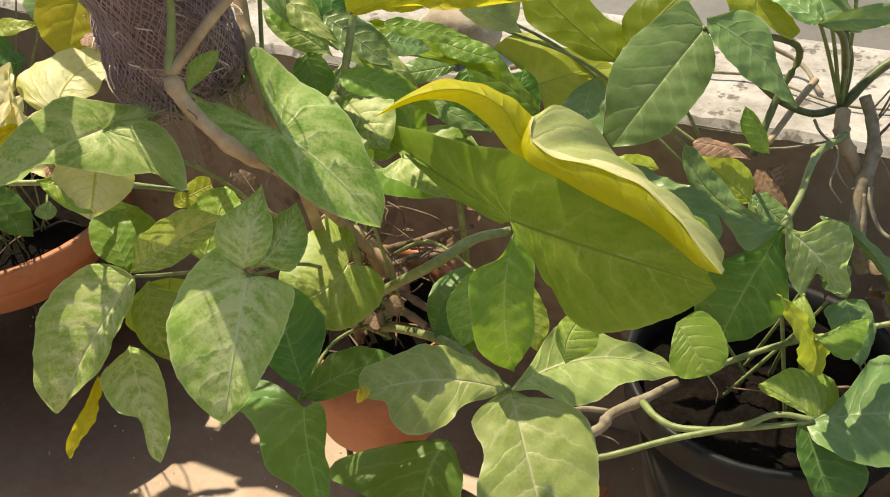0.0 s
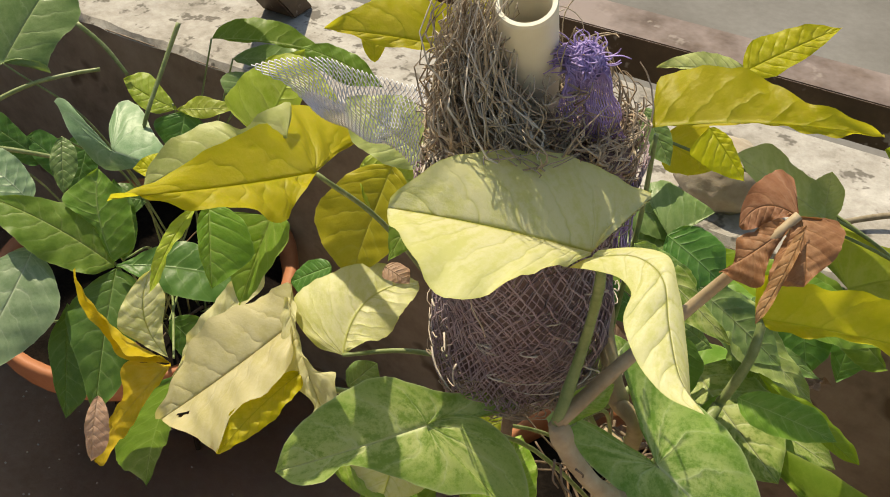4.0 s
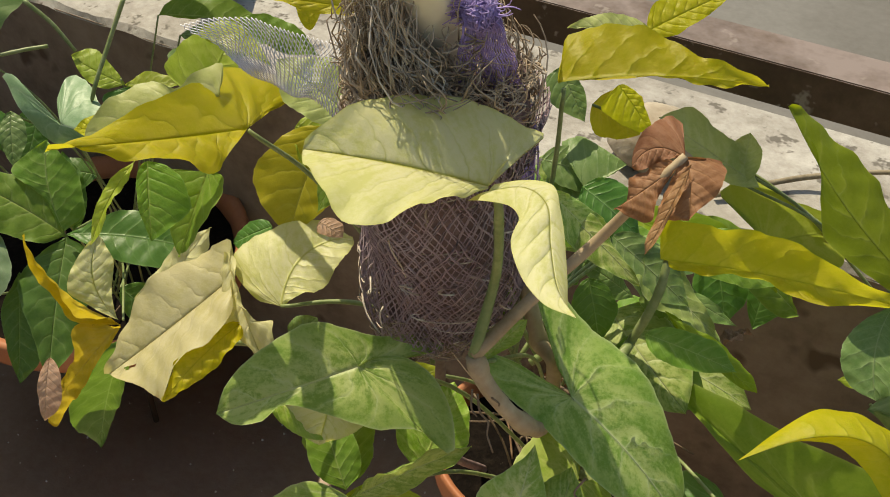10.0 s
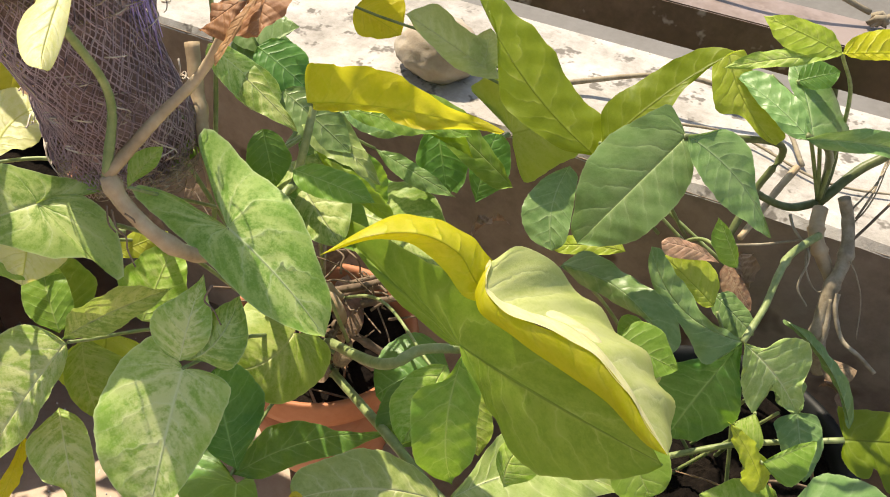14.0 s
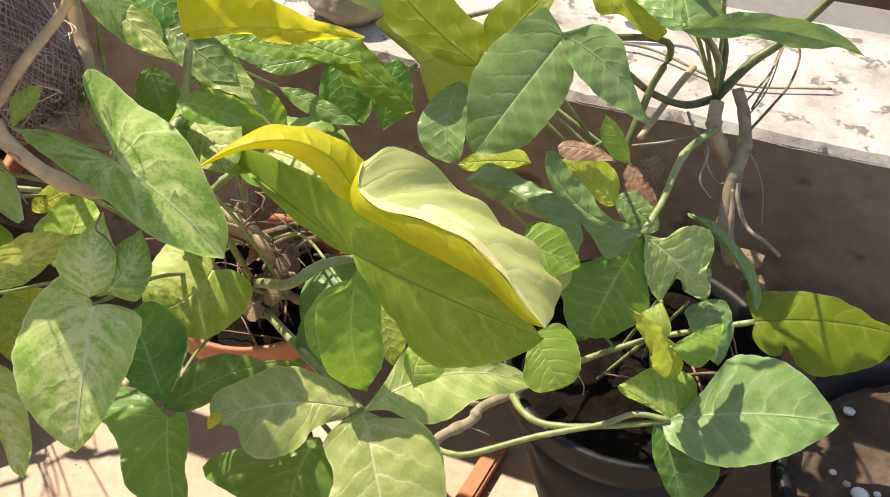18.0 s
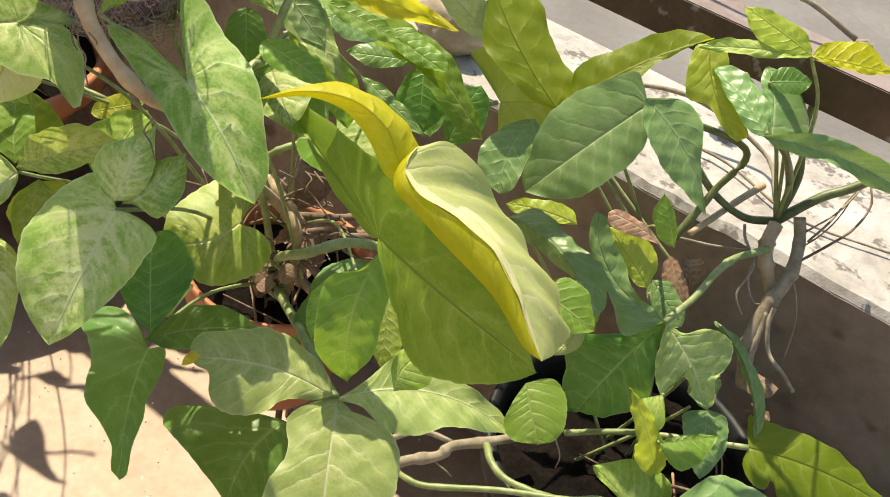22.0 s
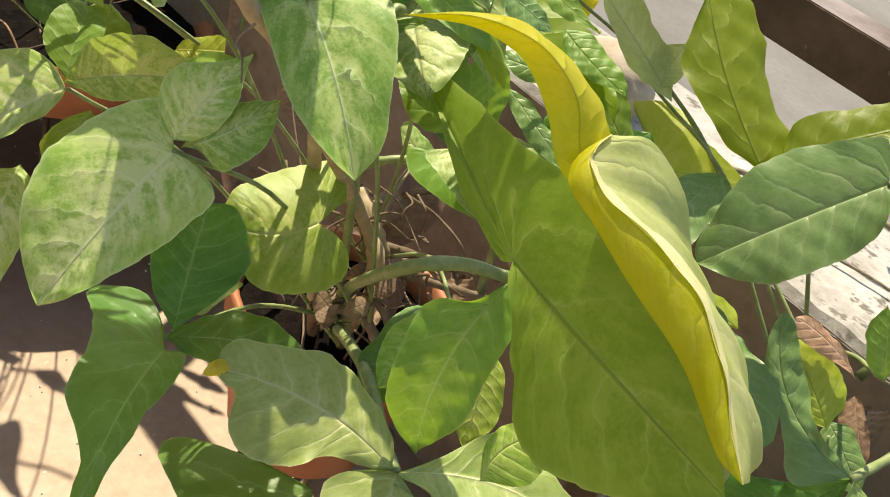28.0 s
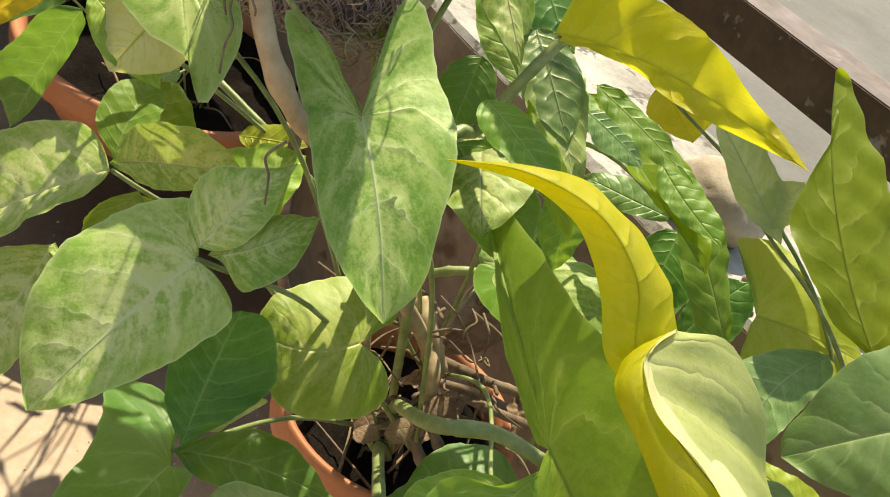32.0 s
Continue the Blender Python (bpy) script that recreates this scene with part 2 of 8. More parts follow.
LEAF = {
    "green": leaf_mat("leaf_green", (0.15, 0.30, 0.05), (0.09, 0.22, 0.04), (0.28, 0.40, 0.13), 0.5, (0.36, 0.48, 0.18), (0.32, 0.47, 0.03), 0.36),
    "dark": leaf_mat("leaf_deep_green", (0.075, 0.19, 0.045), (0.045, 0.13, 0.03), (0.16, 0.28, 0.10), 0.5, (0.26, 0.40, 0.17), (0.26, 0.46, 0.03), 0.34, 0.38),
    "mottle": leaf_mat("leaf_mottled_green", (0.18, 0.32, 0.06), (0.09, 0.21, 0.04), (0.44, 0.53, 0.21), 1.35, (0.53, 0.60, 0.34), (0.36, 0.46, 0.06), 0.28),
    "pmottle": leaf_mat("leaf_pale_mottled", (0.25, 0.40, 0.08), (0.13, 0.27, 0.05), (0.56, 0.61, 0.30), 1.3, (0.62, 0.67, 0.40), (0.46, 0.55, 0.08), 0.3),
    "broad": leaf_mat("leaf_broad_green", (0.17, 0.30, 0.045), (0.12, 0.24, 0.035), (0.31, 0.43, 0.10), 0.7, (0.40, 0.50, 0.16), (0.33, 0.48, 0.03), 0.36, rib=(0.10, 0.19, 0.03)),
    "olive": leaf_mat("leaf_olive_green", (0.17, 0.27, 0.03), (0.12, 0.21, 0.025), (0.28, 0.37, 0.07), 0.4, (0.33, 0.41, 0.11), (0.44, 0.53, 0.02), 0.48, rib=(0.10, 0.17, 0.02)),
    "sage": leaf_mat("leaf_sage_green", (0.25, 0.35, 0.11), (0.19, 0.28, 0.08), (0.41, 0.48, 0.22), 0.7, (0.55, 0.60, 0.34), (0.34, 0.45, 0.08), 0.24),
    "rust": leaf_mat("leaf_rust", (0.26, 0.15, 0.10), (0.16, 0.08, 0.055), (0.48, 0.36, 0.24), 0.7, (0.34, 0.23, 0.15), (0.50, 0.22, 0.08), 0.25, relief=0.0007),
    # Silvery tone: the sky's sheen on these blades is put into their colour.
    "sky_sheen": leaf_mat("leaf_sky_sheen_green", (0.22, 0.34, 0.19), (0.15, 0.26, 0.13), (0.36, 0.47, 0.31), 0.6, (0.44, 0.54, 0.38), (0.30, 0.44, 0.14), 0.24, 0.40),
    "lime": leaf_mat("leaf_lime", (0.24, 0.40, 0.06), (0.15, 0.30, 0.04), (0.46, 0.55, 0.21), 0.9, (0.50, 0.58, 0.22), (0.32, 0.48, 0.05), 0.28),
    "yellow": leaf_mat("leaf_yellow", (0.52, 0.50, 0.04), (0.36, 0.41, 0.035), (0.63, 0.60, 0.13), 0.6, (0.32, 0.37, 0.03), (0.80, 0.74, 0.05), 0.50, relief=0.0042, rib=(0.30, 0.33, 0.03)),
    "yelgreen": leaf_mat("leaf_yellow_green", (0.34, 0.43, 0.06), (0.23, 0.34, 0.05), (0.48, 0.52, 0.17), 0.6, (0.40, 0.47, 0.13), (0.56, 0.66, 0.06), 0.40, relief=0.0024, rib=(0.22, 0.31, 0.05)),
    "blue": leaf_mat("leaf_grey_green", (0.16, 0.28, 0.10), (0.10, 0.21, 0.07), (0.30, 0.40, 0.20), 0.45, (0.32, 0.43, 0.22), (0.28, 0.42, 0.08), 0.24, 0.36),
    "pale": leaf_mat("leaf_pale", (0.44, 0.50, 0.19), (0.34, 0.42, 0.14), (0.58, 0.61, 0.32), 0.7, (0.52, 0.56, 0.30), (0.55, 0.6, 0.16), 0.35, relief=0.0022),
    "palegreen": leaf_mat("leaf_cream_green", (0.63, 0.65, 0.34), (0.50, 0.55, 0.19), (0.76, 0.76, 0.52), 0.8, (0.46, 0.50, 0.17), (0.74, 0.72, 0.08), 0.36, relief=0.0026),
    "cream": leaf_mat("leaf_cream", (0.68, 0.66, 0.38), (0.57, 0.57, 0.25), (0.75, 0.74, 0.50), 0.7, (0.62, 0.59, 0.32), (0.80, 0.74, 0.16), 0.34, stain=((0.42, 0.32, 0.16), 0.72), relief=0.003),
    "golden": leaf_mat("leaf_golden", (0.62, 0.47, 0.06), (0.54, 0.40, 0.05), (0.64, 0.56, 0.20), 0.4, (0.58, 0.44, 0.10), (0.80, 0.60, 0.05), 0.40, stain=((0.44, 0.27, 0.16), 0.70), relief=0.003),
    "ochre": leaf_mat("leaf_ochre", (0.42, 0.35, 0.05), (0.32, 0.28, 0.04), (0.46, 0.42, 0.10), 0.4, (0.42, 0.38, 0.10), (0.6, 0.5, 0.03), 0.4),
    "pinkdry": leaf_mat("leaf_withered_pink", (0.56, 0.38, 0.26), (0.42, 0.25, 0.15), (0.66, 0.50, 0.38), 0.6, (0.56, 0.40, 0.28), (0.6, 0.4, 0.2), 0.25, 0.6),
    "husk": leaf_mat("leaf_dry_husk", (0.22, 0.15, 0.10), (0.13, 0.085, 0.055), (0.34, 0.26, 0.18), 0.7, (0.30, 0.22, 0.14), (0.3, 0.16, 0.07), 0.15, 0.7, relief=0.0007),
    "dry": leaf_mat("leaf_dry_brown", (0.30, 0.165, 0.075), (0.18, 0.09, 0.04), (0.44, 0.29, 0.16), 0.6, (0.40, 0.24, 0.12), (0.55, 0.25, 0.07), 0.22, 0.6),
}
CONCRETE = rough_mat("terrace_floor_concrete", (0.35, 0.255, 0.19), (0.44, 0.345, 0.272), (0.52, 0.44, 0.375), 4.0, 0.9, 0.004, 60, spots=((0.60, 0.55, 0.50), 85, 0.69), spec=0.1)
PLASTER = rough_mat("stained_plaster", (0.15, 0.107, 0.08), (0.265, 0.205, 0.157), (0.36, 0.29, 0.23), 4.5, 0.92, 0.005, 40, spots=((0.14, 0.10, 0.07), 7, 0.60), spec=0.08)
WHITEWASH = rough_mat("weathered_whitewash", (0.22, 0.20, 0.175), (0.37, 0.345, 0.32), (0.52, 0.50, 0.475), 12.0, 0.9, 0.010, 75, spots=((0.16, 0.145, 0.13), 26, 0.575), spec=0.1)
OUTSIDE = rough_mat("grey_concrete_yard", (0.155, 0.145, 0.135), (0.20, 0.19, 0.18), (0.25, 0.24, 0.23), 1.5, 0.9, 0.002, 30, spec=0.1)
def dusty(m, col, scale):
    """Pale dust that has settled on the upward faces of a painted surface."""
    n, l = m.node_tree.nodes, m.node_tree.links
    p = n["Principled BSDF"]
    geo, sep = n.new("ShaderNodeNewGeometry"), n.new("ShaderNodeSeparateXYZ")
    l.new(geo.outputs["True Normal"], sep.inputs[0])
    v = noise_node(n, l, scale, 5, 0.7)
    r = ramp(n, ((0.34, (0.15, 0.15, 0.15)), (0.56, (1, 1, 1))))
    l.new(v.outputs[0], r.inputs[0])
    up = calc(n, l, "MULTIPLY", calc(n, l, "MAXIMUM", calc(n, l, "SUBTRACT", sep.outputs[2], 0.6), 0.0), 2.2)
    l.new(mix(n, l, p.inputs["Base Color"].links[0].from_socket, col, calc(n, l, "MULTIPLY", up, r.outputs[0])), p.inputs["Base Color"])
    return m


RAILPAINT = rough_mat("brown_painted_steel", (0.055, 0.034, 0.022), (0.085, 0.052, 0.033), (0.14, 0.09, 0.06), 12, 0.5, 0.0008, 90, spots=((0.24, 0.20, 0.17), 30, 0.62))
dusty(RAILPAINT, (0.27, 0.215, 0.20), 9)
TERRACOTTA = rough_mat("terracotta_plastic", (0.36, 0.13, 0.06), (0.43, 0.17, 0.085), (0.48, 0.21, 0.11), 6, 0.55, 0.0006, 80)
BLACKPOT = rough_mat("black_plastic", (0.009, 0.010, 0.011), (0.015, 0.016, 0.017), (0.028, 0.029, 0.031), 8, 0.5, 0.0006, 60, spec=0.25)
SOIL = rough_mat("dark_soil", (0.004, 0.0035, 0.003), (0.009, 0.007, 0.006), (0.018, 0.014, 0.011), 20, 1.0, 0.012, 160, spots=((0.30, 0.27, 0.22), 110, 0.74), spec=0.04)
BROWNROOT = rough_mat("brown_root", (0.10, 0.07, 0.05), (0.17, 0.125, 0.09), (0.25, 0.19, 0.14), 30, 0.9, 0.001, 120, spec=0.08)
PETIOLE = rough_mat("pale_green_petiole", (0.13, 0.18, 0.06), (0.21, 0.26, 0.10), (0.32, 0.36, 0.18), 30, 0.45, 0.0005, 120, spec=0.35)
GREENSTALK = rough_mat("dark_green_petiole", (0.065, 0.085, 0.028), (0.11, 0.135, 0.05), (0.17, 0.19, 0.085), 30, 0.45, 0.0005, 120, spec=0.35)
STEM = rough_mat("woody_stem", (0.27, 0.19, 0.11), (0.40, 0.30, 0.19), (0.50, 0.41, 0.28), 26, 0.6, 0.001, 120)
ROOT = rough_mat("dry_root", (0.17, 0.135, 0.09), (0.28, 0.235, 0.17), (0.39, 0.34, 0.27), 30, 0.85, 0.001, 120, spec=0.15)
COIR = rough_mat("dry_straw", (0.20, 0.14, 0.09), (0.38, 0.30, 0.22), (0.58, 0.50, 0.41), 40, 0.85, 0.002, 150, spec=0.1)
STRAW = rough_mat("pale_straw", (0.34, 0.27, 0.20), (0.52, 0.45, 0.37), (0.70, 0.63, 0.55), 60, 0.75, 0.001, 150, spec=0.2)
COIRCORE = rough_mat("coir_core", (0.14, 0.092, 0.088), (0.24, 0.165, 0.16), (0.34, 0.255, 0.25), 30, 0.95, 0.004, 140, spec=0.05)
PVC = rough_mat("cream_pipe", (0.62, 0.56, 0.42), (0.70, 0.64, 0.50), (0.76, 0.71, 0.58), 10, 0.4, 0.0004, 60, spec=0.5)
NET = rough_mat("mauve_netting", (0.40, 0.29, 0.33), (0.57, 0.44, 0.49), (0.72, 0.60, 0.65), 20, 0.6, 0.0004, 90)
NETWHITE = rough_mat("white_netting", (0.62, 0.60, 0.64), (0.70, 0.68, 0.72), (0.78, 0.76, 0.8), 20, 0.6, 0.0004, 90)
KNOT = rough_mat("violet_netting", (0.26, 0.18, 0.42), (0.36, 0.27, 0.56), (0.46, 0.37, 0.68), 30, 0.6, 0.0006, 120)


# ---- builders ----
def thing(name, at, label, category, group="", kind=""):
    ob = new(name)
    ob.location = at
    ob.empty_display_size = 0.02
    bpy.context.view_layer.update()
    return tagged(ob, label, category, group, kind)


def part(name, bm, material, parent=None, label="", smooth=True):
    me = bpy.data.meshes.new(name)
    for f in bm.faces:
        f.smooth = smooth
    bm.to_mesh(me)
    bm.free()
    me.materials.append(material)
    ob = new(name, me)
    if parent:
        ob.parent = parent
        ob.matrix_parent_inverse = parent.matrix_world.inverted()
    if label:
        tagged(ob, label)
    return ob


def box(bm, lo, hi, bevel=0.0):
    m = Matrix.Translation((Vector(lo) + Vector(hi)) / 2) @ Matrix.Diagonal((*(Vector(hi) - Vector(lo)), 1))
    v = bmesh.ops.create_cube(bm, size=1, matrix=m)["verts"]
    if bevel:
        bmesh.ops.bevel(bm, geom=list({e for q in v for e in q.link_edges}), offset=bevel, segments=2, affect="EDGES")
    return bm


def lathe(bm, profile, at, segs=48):
    rings = [[bm.verts.new((at[0] + r * math.cos(2 * math.pi * k / segs), at[1] + r * math.sin(2 * math.pi * k / segs), at[2] + z)) for k in range(segs)] for r, z in profile]
    for a, b in zip(rings, rings[1:]):
        for k in range(segs):
            bm.faces.new((a[k], a[(k + 1) % segs], b[(k + 1) % segs], b[k]))
    return rings


def spline(points, steps=8):
    """A smooth curve through the points."""
    p = [Vector(q) for q in points]
    p = [2 * p[0] - p[1], *p, 2 * p[-1] - p[-2]]
    out = []
    for a, b, c, d in zip(p, p[1:], p[2:], p[3:]):
        for k in range(steps):
            t = k / steps
            out.append(0.5 * (2 * b + (c - a) * t + (2 * a - 5 * b + 4 * c - d) * t * t + (3 * b - a - 3 * c + d) * t ** 3))
    return [*out, p[-2]]


def tube(bm, path, r0, r1=None, segs=7, wob=0.0, knots=()):
    """A round stalk along the path, tapering from r0 to r1."""
    r1 = r0 if r1 is None else r1
    up = Vector((0.3, 0.2, 1)).normalized()
    last = None
    for k, q in enumerate(path):
        t = k / (len(path) - 1)
        d = (path[min(k + 1, len(path) - 1)] - path[max(k - 1, 0)]).normalized()
        x = d.cross(up)
        if x.length < 1e-3:
            x = d.orthogonal()
        x.normalize()
        y = d.cross(x)
        r = r0 + (r1 - r0) * t
        r *= 1 + wob * noise.noise(q * 90) + sum(0.3 * math.exp(-((t - s) * 40) ** 2) for s in knots)
        ring = [bm.verts.new(q + (x * math.cos(a) + y * math.sin(a)) * r) for a in (2 * math.pi * j / segs for j in range(segs))]
        if last:
            for j in range(segs):
                bm.faces.new((last[j], last[(j + 1) % segs], ring[(j + 1) % segs], ring[j]))
        else:
            bm.faces.new(ring[::-1])
        last = ring
    bm.faces.new(last)
    return bm


def even_steps(curve, n):
    """n + 1 points at even steps along a curve."""
    d = [0.0]
    for a, b in zip(curve, curve[1:]):
        d.append(d[-1] + (b - a).length)
    out, j = [], 0
    for k in range(n + 1):
        s = d[-1] * k / n
        while j < len(d) - 2 and d[j + 1] < s:
            j += 1
        t = (s - d[j]) / max(d[j + 1] - d[j], 1e-9)
        out.append(curve[j].lerp(curve[j + 1], min(max(t, 0), 1)))
    return out


def half_outline(ear, w, wy, n, L):
    """The margin of half a blade in its own plane, from sinus to tip. ear: the basal lobe's end (x, y, z) or None; (w, wy) its widest place."""
    if ear:
        ex, ey, ez = ear
        le = math.hypot(ex, ey)
        keys = [(0, 0, 0), (ex * 0.34 - le * 0.05, ey * 0.50, ez * 0.4), (ex * 0.80 - le * 0.07, ey * 0.96, ez * 0.9), (ex + le * 0.05, ey * 1.0, ez),
                (max(ex * 1.05 + 0.13 * le, w * 0.45), ey * 0.68, ez * 0.7), (max(w * 0.86, ex * 0.6), ey * 0.18 + wy * 0.25, ez * 0.15), (w, wy, 0), (w * 0.80, wy + (L - wy) * 0.42, 0), (w * 0.36, wy + (L - wy) * 0.78, 0), (0, L, 0)]
    else:
        keys = [(0, 0, 0), (w * 0.42, wy * 0.12, 0), (w * 0.82, wy * 0.46, 0), (w, wy, 0), (w * 0.84, wy + (L - wy) * 0.40, 0), (w * 0.40, wy + (L - wy) * 0.76, 0), (0, L, 0)]
    return even_steps(spline(keys, 6), n)


def finish_blade(bm, rows_pairs, uvl, hole=None):
    for rows, flip in rows_pairs:
        for r, q in zip(rows, rows[1:]):
            for j in range(len(r) - 1):
                c = (r[j], r[j + 1], q[j + 1], q[j])
                if hole and flip == hole[0] and ((c[0][1][0] - hole[1]) / hole[3]) ** 2 + ((c[0][1][1] - hole[2]) / hole[4]) ** 2 < 1:
                    continue
                c = c[::-1] if flip else c
                f = bm.faces.new([b[0] for b in c])
                for lp, (_, m) in zip(f.loops, c):
                    lp[uvl].uv = m
    bmesh.ops.remove_doubles(bm, verts=bm.verts, dist=0.0002)


KIND_LABEL = {"yellow": "yellowing leaf blade", "yelgreen": "yellow-green leaf blade", "cream": "bleached cream leaf blade", "golden": "withered golden-yellow leaf blade", "palegreen": "pale cream-green leaf blade",
              "pinkdry": "withered pinkish-brown leaf tip", "dry": "crumpled dry brown leaf", "mottle": "leaf blade mottled with pale green", "pmottle": "leaf blade mottled with pale green", "ochre": "ochre-yellow leaf blade",
              "rust": "withered rust-brown leaf", "husk": "dry brown leaf sheath", "sky_sheen": "grey-green leaf blade with painted sky sheen", "sage": "soft sage-green leaf blade"}


def leaf(parent, a, t, sides, bend, kind, name="leaf", label="", wave=1.0, roll=0.22, bites=0, hole=None, edges=None, sway=0.0):
    """A blade from its stalk's end a to its tip t. sides: the widest places of its two halves and, where it has them, the ends of its two basal lobes.
    edges: the outlines of the two halves, from sinus to tip, as parts of the length along and across the midrib, which swings aside by sway."""
    a, t = Vector(a), Vector(t)
    ax = t - a
    L = ax.length
    yv = ax / L
    n, nu = 40, 10
    bm = bmesh.new()
    uvl = bm.loops.layers.uv.new("map")
    rnd = random.Random(int(abs(a.x * 7919 + a.y * 104729 + t.z * 1299709)))
    ph, ph2 = rnd.random() * 6.28, rnd.random() * 6.28
    frames = []
    for k in range(2):
        v = Vector(sides[k]) - a
        wy = v.dot(yv)
        xv = v - yv * wy
        w = xv.length
        xv.normalize()
        nv = xv.cross(yv)
        frames.append((xv, nv if nv.z >= 0 else -nv, w, min(max(wy, 0.22 * L), 0.62 * L)))
    nm = frames[0][1] + frames[1][1]
    nm = nm.normalized() if nm.length > 0.1 else frames[0][1]
    pairs = []
    for side, (xv, nv, w, wy) in enumerate(frames):
        ear = None
        if len(sides) > 2:
            v = Vector(sides[2 + side]) - a
            ear = (v.dot(xv), v.dot(yv), v.dot(nv))
        if edges:
            w = L * max(q[1] for q in edges[side])
            outline = even_steps(spline([(0, 0, 0), *((q[1] * L, q[0] * L, 0) for q in edges[side]), (0, L, 0)], 6), n)
        else:
            outline = half_outline(ear, w, wy, n, L)
        fray = 0.3 if edges else 1.0
        rows = []
        for k, o in enumerate(outline):
            vv = k / n
            sy = min(max(o.y - 0.30 * max(o.x, 0), 0), L) if k < n else L
            row = []
            for j in range(nu + 1):
                u = j / nu
                x, y = o.x * u, sy + (o.y - sy) * u
                s = y / L
                edge = u ** 3
                dz = o.z * u * u - roll * x * x / L + 0.20 * x * (1 - 0.62 * x / max(w, 0.004))
                dz += wave * edge * L * (0.020 * math.sin(vv * 14 + ph + side * 2) + 0.008 * math.sin(vv * 41 + ph2))
                dz += wave * L * (0.0085 if kind in ("yellow", "golden") else 0.0052) * math.sin((s + 0.55 * abs(x) / L) * 46 + ph) * math.sin(min(u * 3.0, 1.57)) * (1 - 0.5 * u)
                jag = 1 + edge * (0.010 * math.sin(vv * 90 + ph) + fray * wave * (0.035 * math.sin(vv * 11 + ph2 + side) + 0.022 * math.sin(vv * 23 + ph)))
                if bites and edge > 0.3:
                    jag -= bites * edge * max(0, noise.noise(Vector((vv * 9 + ph, side * 5, 0)))) * 1.6
                row.append((bm.verts.new(a + xv * (x * jag) + yv * y + nv * dz + (nm * bend + frames[0][0] * sway) * (L * 4 * max(s, -0.2) * (1 - s))), (u, vv)))
            rows.append(row)
        pairs.append((rows, side == 1))
    finish_blade(bm, pairs, uvl, hole)
    return part(name, bm, LEAF[kind], parent, label or KIND_LABEL.get(kind, ""))


def along(curve, s):
    f = min(max(s, 0), 1) * (len(curve) - 1)
    k = min(int(f), len(curve) - 2)
    return curve[k].lerp(curve[k + 1], f - k)


def blade(parent, spine, one, two, kind, name="leaf", label="", bulge=0.06, wave=1.0):
    """A leaf blade lofted from its midrib to two free margins, all smooth curves from base to tip."""
    bm = bmesh.new()
    uvl = bm.loops.layers.uv.new("map")
    mid = spline(spine, 8)
    pairs = []
    m, nu = 44, 9
    for side, margin in enumerate((one, two)):
        if not margin:
            continue
        c = spline(margin, 8)
        rows = []
        for k in range(m + 1):
            s = k / m
            a, b = along(mid, s), along(c, s)
            d = along(mid, s + 0.02) - along(mid, s - 0.02)
            nv = (b - a).cross(d)
            nv = nv.normalized() if nv.length > 1e-9 else Vector((0, 0, 1))
            nv = nv if nv.z >= 0 else -nv
            w = (b - a).length
            rows.append([(bm.verts.new(a.lerp(b, j / nu) + nv * (bulge * w * math.sin(math.pi * j / nu) + wave * w * 0.03 * (j / nu) ** 2 * math.sin(s * 34 + side)
                          + wave * 0.012 * w * math.sin(s * 46 - 3 * j / nu) * math.sin(math.pi * j / nu))), (j / nu, s)) for j in range(nu + 1)])
        pairs.append((rows, side == 1))
    finish_blade(bm, pairs, uvl)
    return part(name, bm, LEAF[kind], parent, label or KIND_LABEL.get(kind, ""))


def stalk(parent, points, r0, r1=None, material=None, name="petiole", label="", knots=(), wob=0.1):
    return part(name, tube(bmesh.new(), spline(points, 7), r0, r1, 8, wob, knots), material or PETIOLE, parent, label)


# ---- setting ----
PARAPET_Y, PARAPET_Z = 1.119, 0.607
part("floor", box(bmesh.new(), (-1.98, -5, -0.12), (6, PARAPET_Y + 0.02, 0)), CONCRETE)
tagged(bpy.data.objects["floor"], "worn reddish-brown concrete terrace floor with dust and grit", "floor", kind="structure")
bm = box(bmesh.new(), (-1.98, PARAPET_Y, -0.12), (6, PARAPET_Y + 0.27, PARAPET_Z - 0.012))
tagged(part("wall_north", bm, PLASTER, smooth=False), "low parapet wall in stained brown cement plaster", "wall", kind="structure")
bm = box(bmesh.new(), (-1.98, PARAPET_Y - 0.001, PARAPET_Z - 0.014), (6, PARAPET_Y + 0.275, PARAPET_Z))
bmesh.ops.subdivide_edges(bm, edges=[e for e in bm.edges if abs(e.verts[0].co.x - e.verts[1].co.x) > 1], cuts=500, use_grid_fill=True)
for q in bm.verts:
    k = noise.noise(q.co * 14) + 0.6 * noise.noise(q.co * 55)
    if q.co.y < PARAPET_Y + 0.01 and q.co.z > PARAPET_Z - 0.005:
        q.co += Vector((0, 0.009 + 0.005 * k, -0.003 + 0.002 * k))
    elif q.co.z < PARAPET_Z - 0.005:
        q.co.z += 0.004 * k
tagged(part("trim_wall_top", bm, WHITEWASH, smooth=False), "weathered whitewashed top of the parapet wall", "wall top", kind="structure")
tagged(part("ground", box(bmesh.new(), (-150, -150, -0.4), (150, 300, -0.3)), OUTSIDE), "plain grey concrete yard beyond the parapet", "ground", kind="structure")
# Unseen wall, added so that its shadow falls on the left floor.
bm = box(bmesh.new(), (-2.13, -5, -0.12), (-1.98, PARAPET_Y + 0.27, 1.48))
tagged(part("wall_west", bm, WHITEWASH, smooth=False), "unseen whitewashed wall added to shade the terrace's left side", "wall", kind="structure")
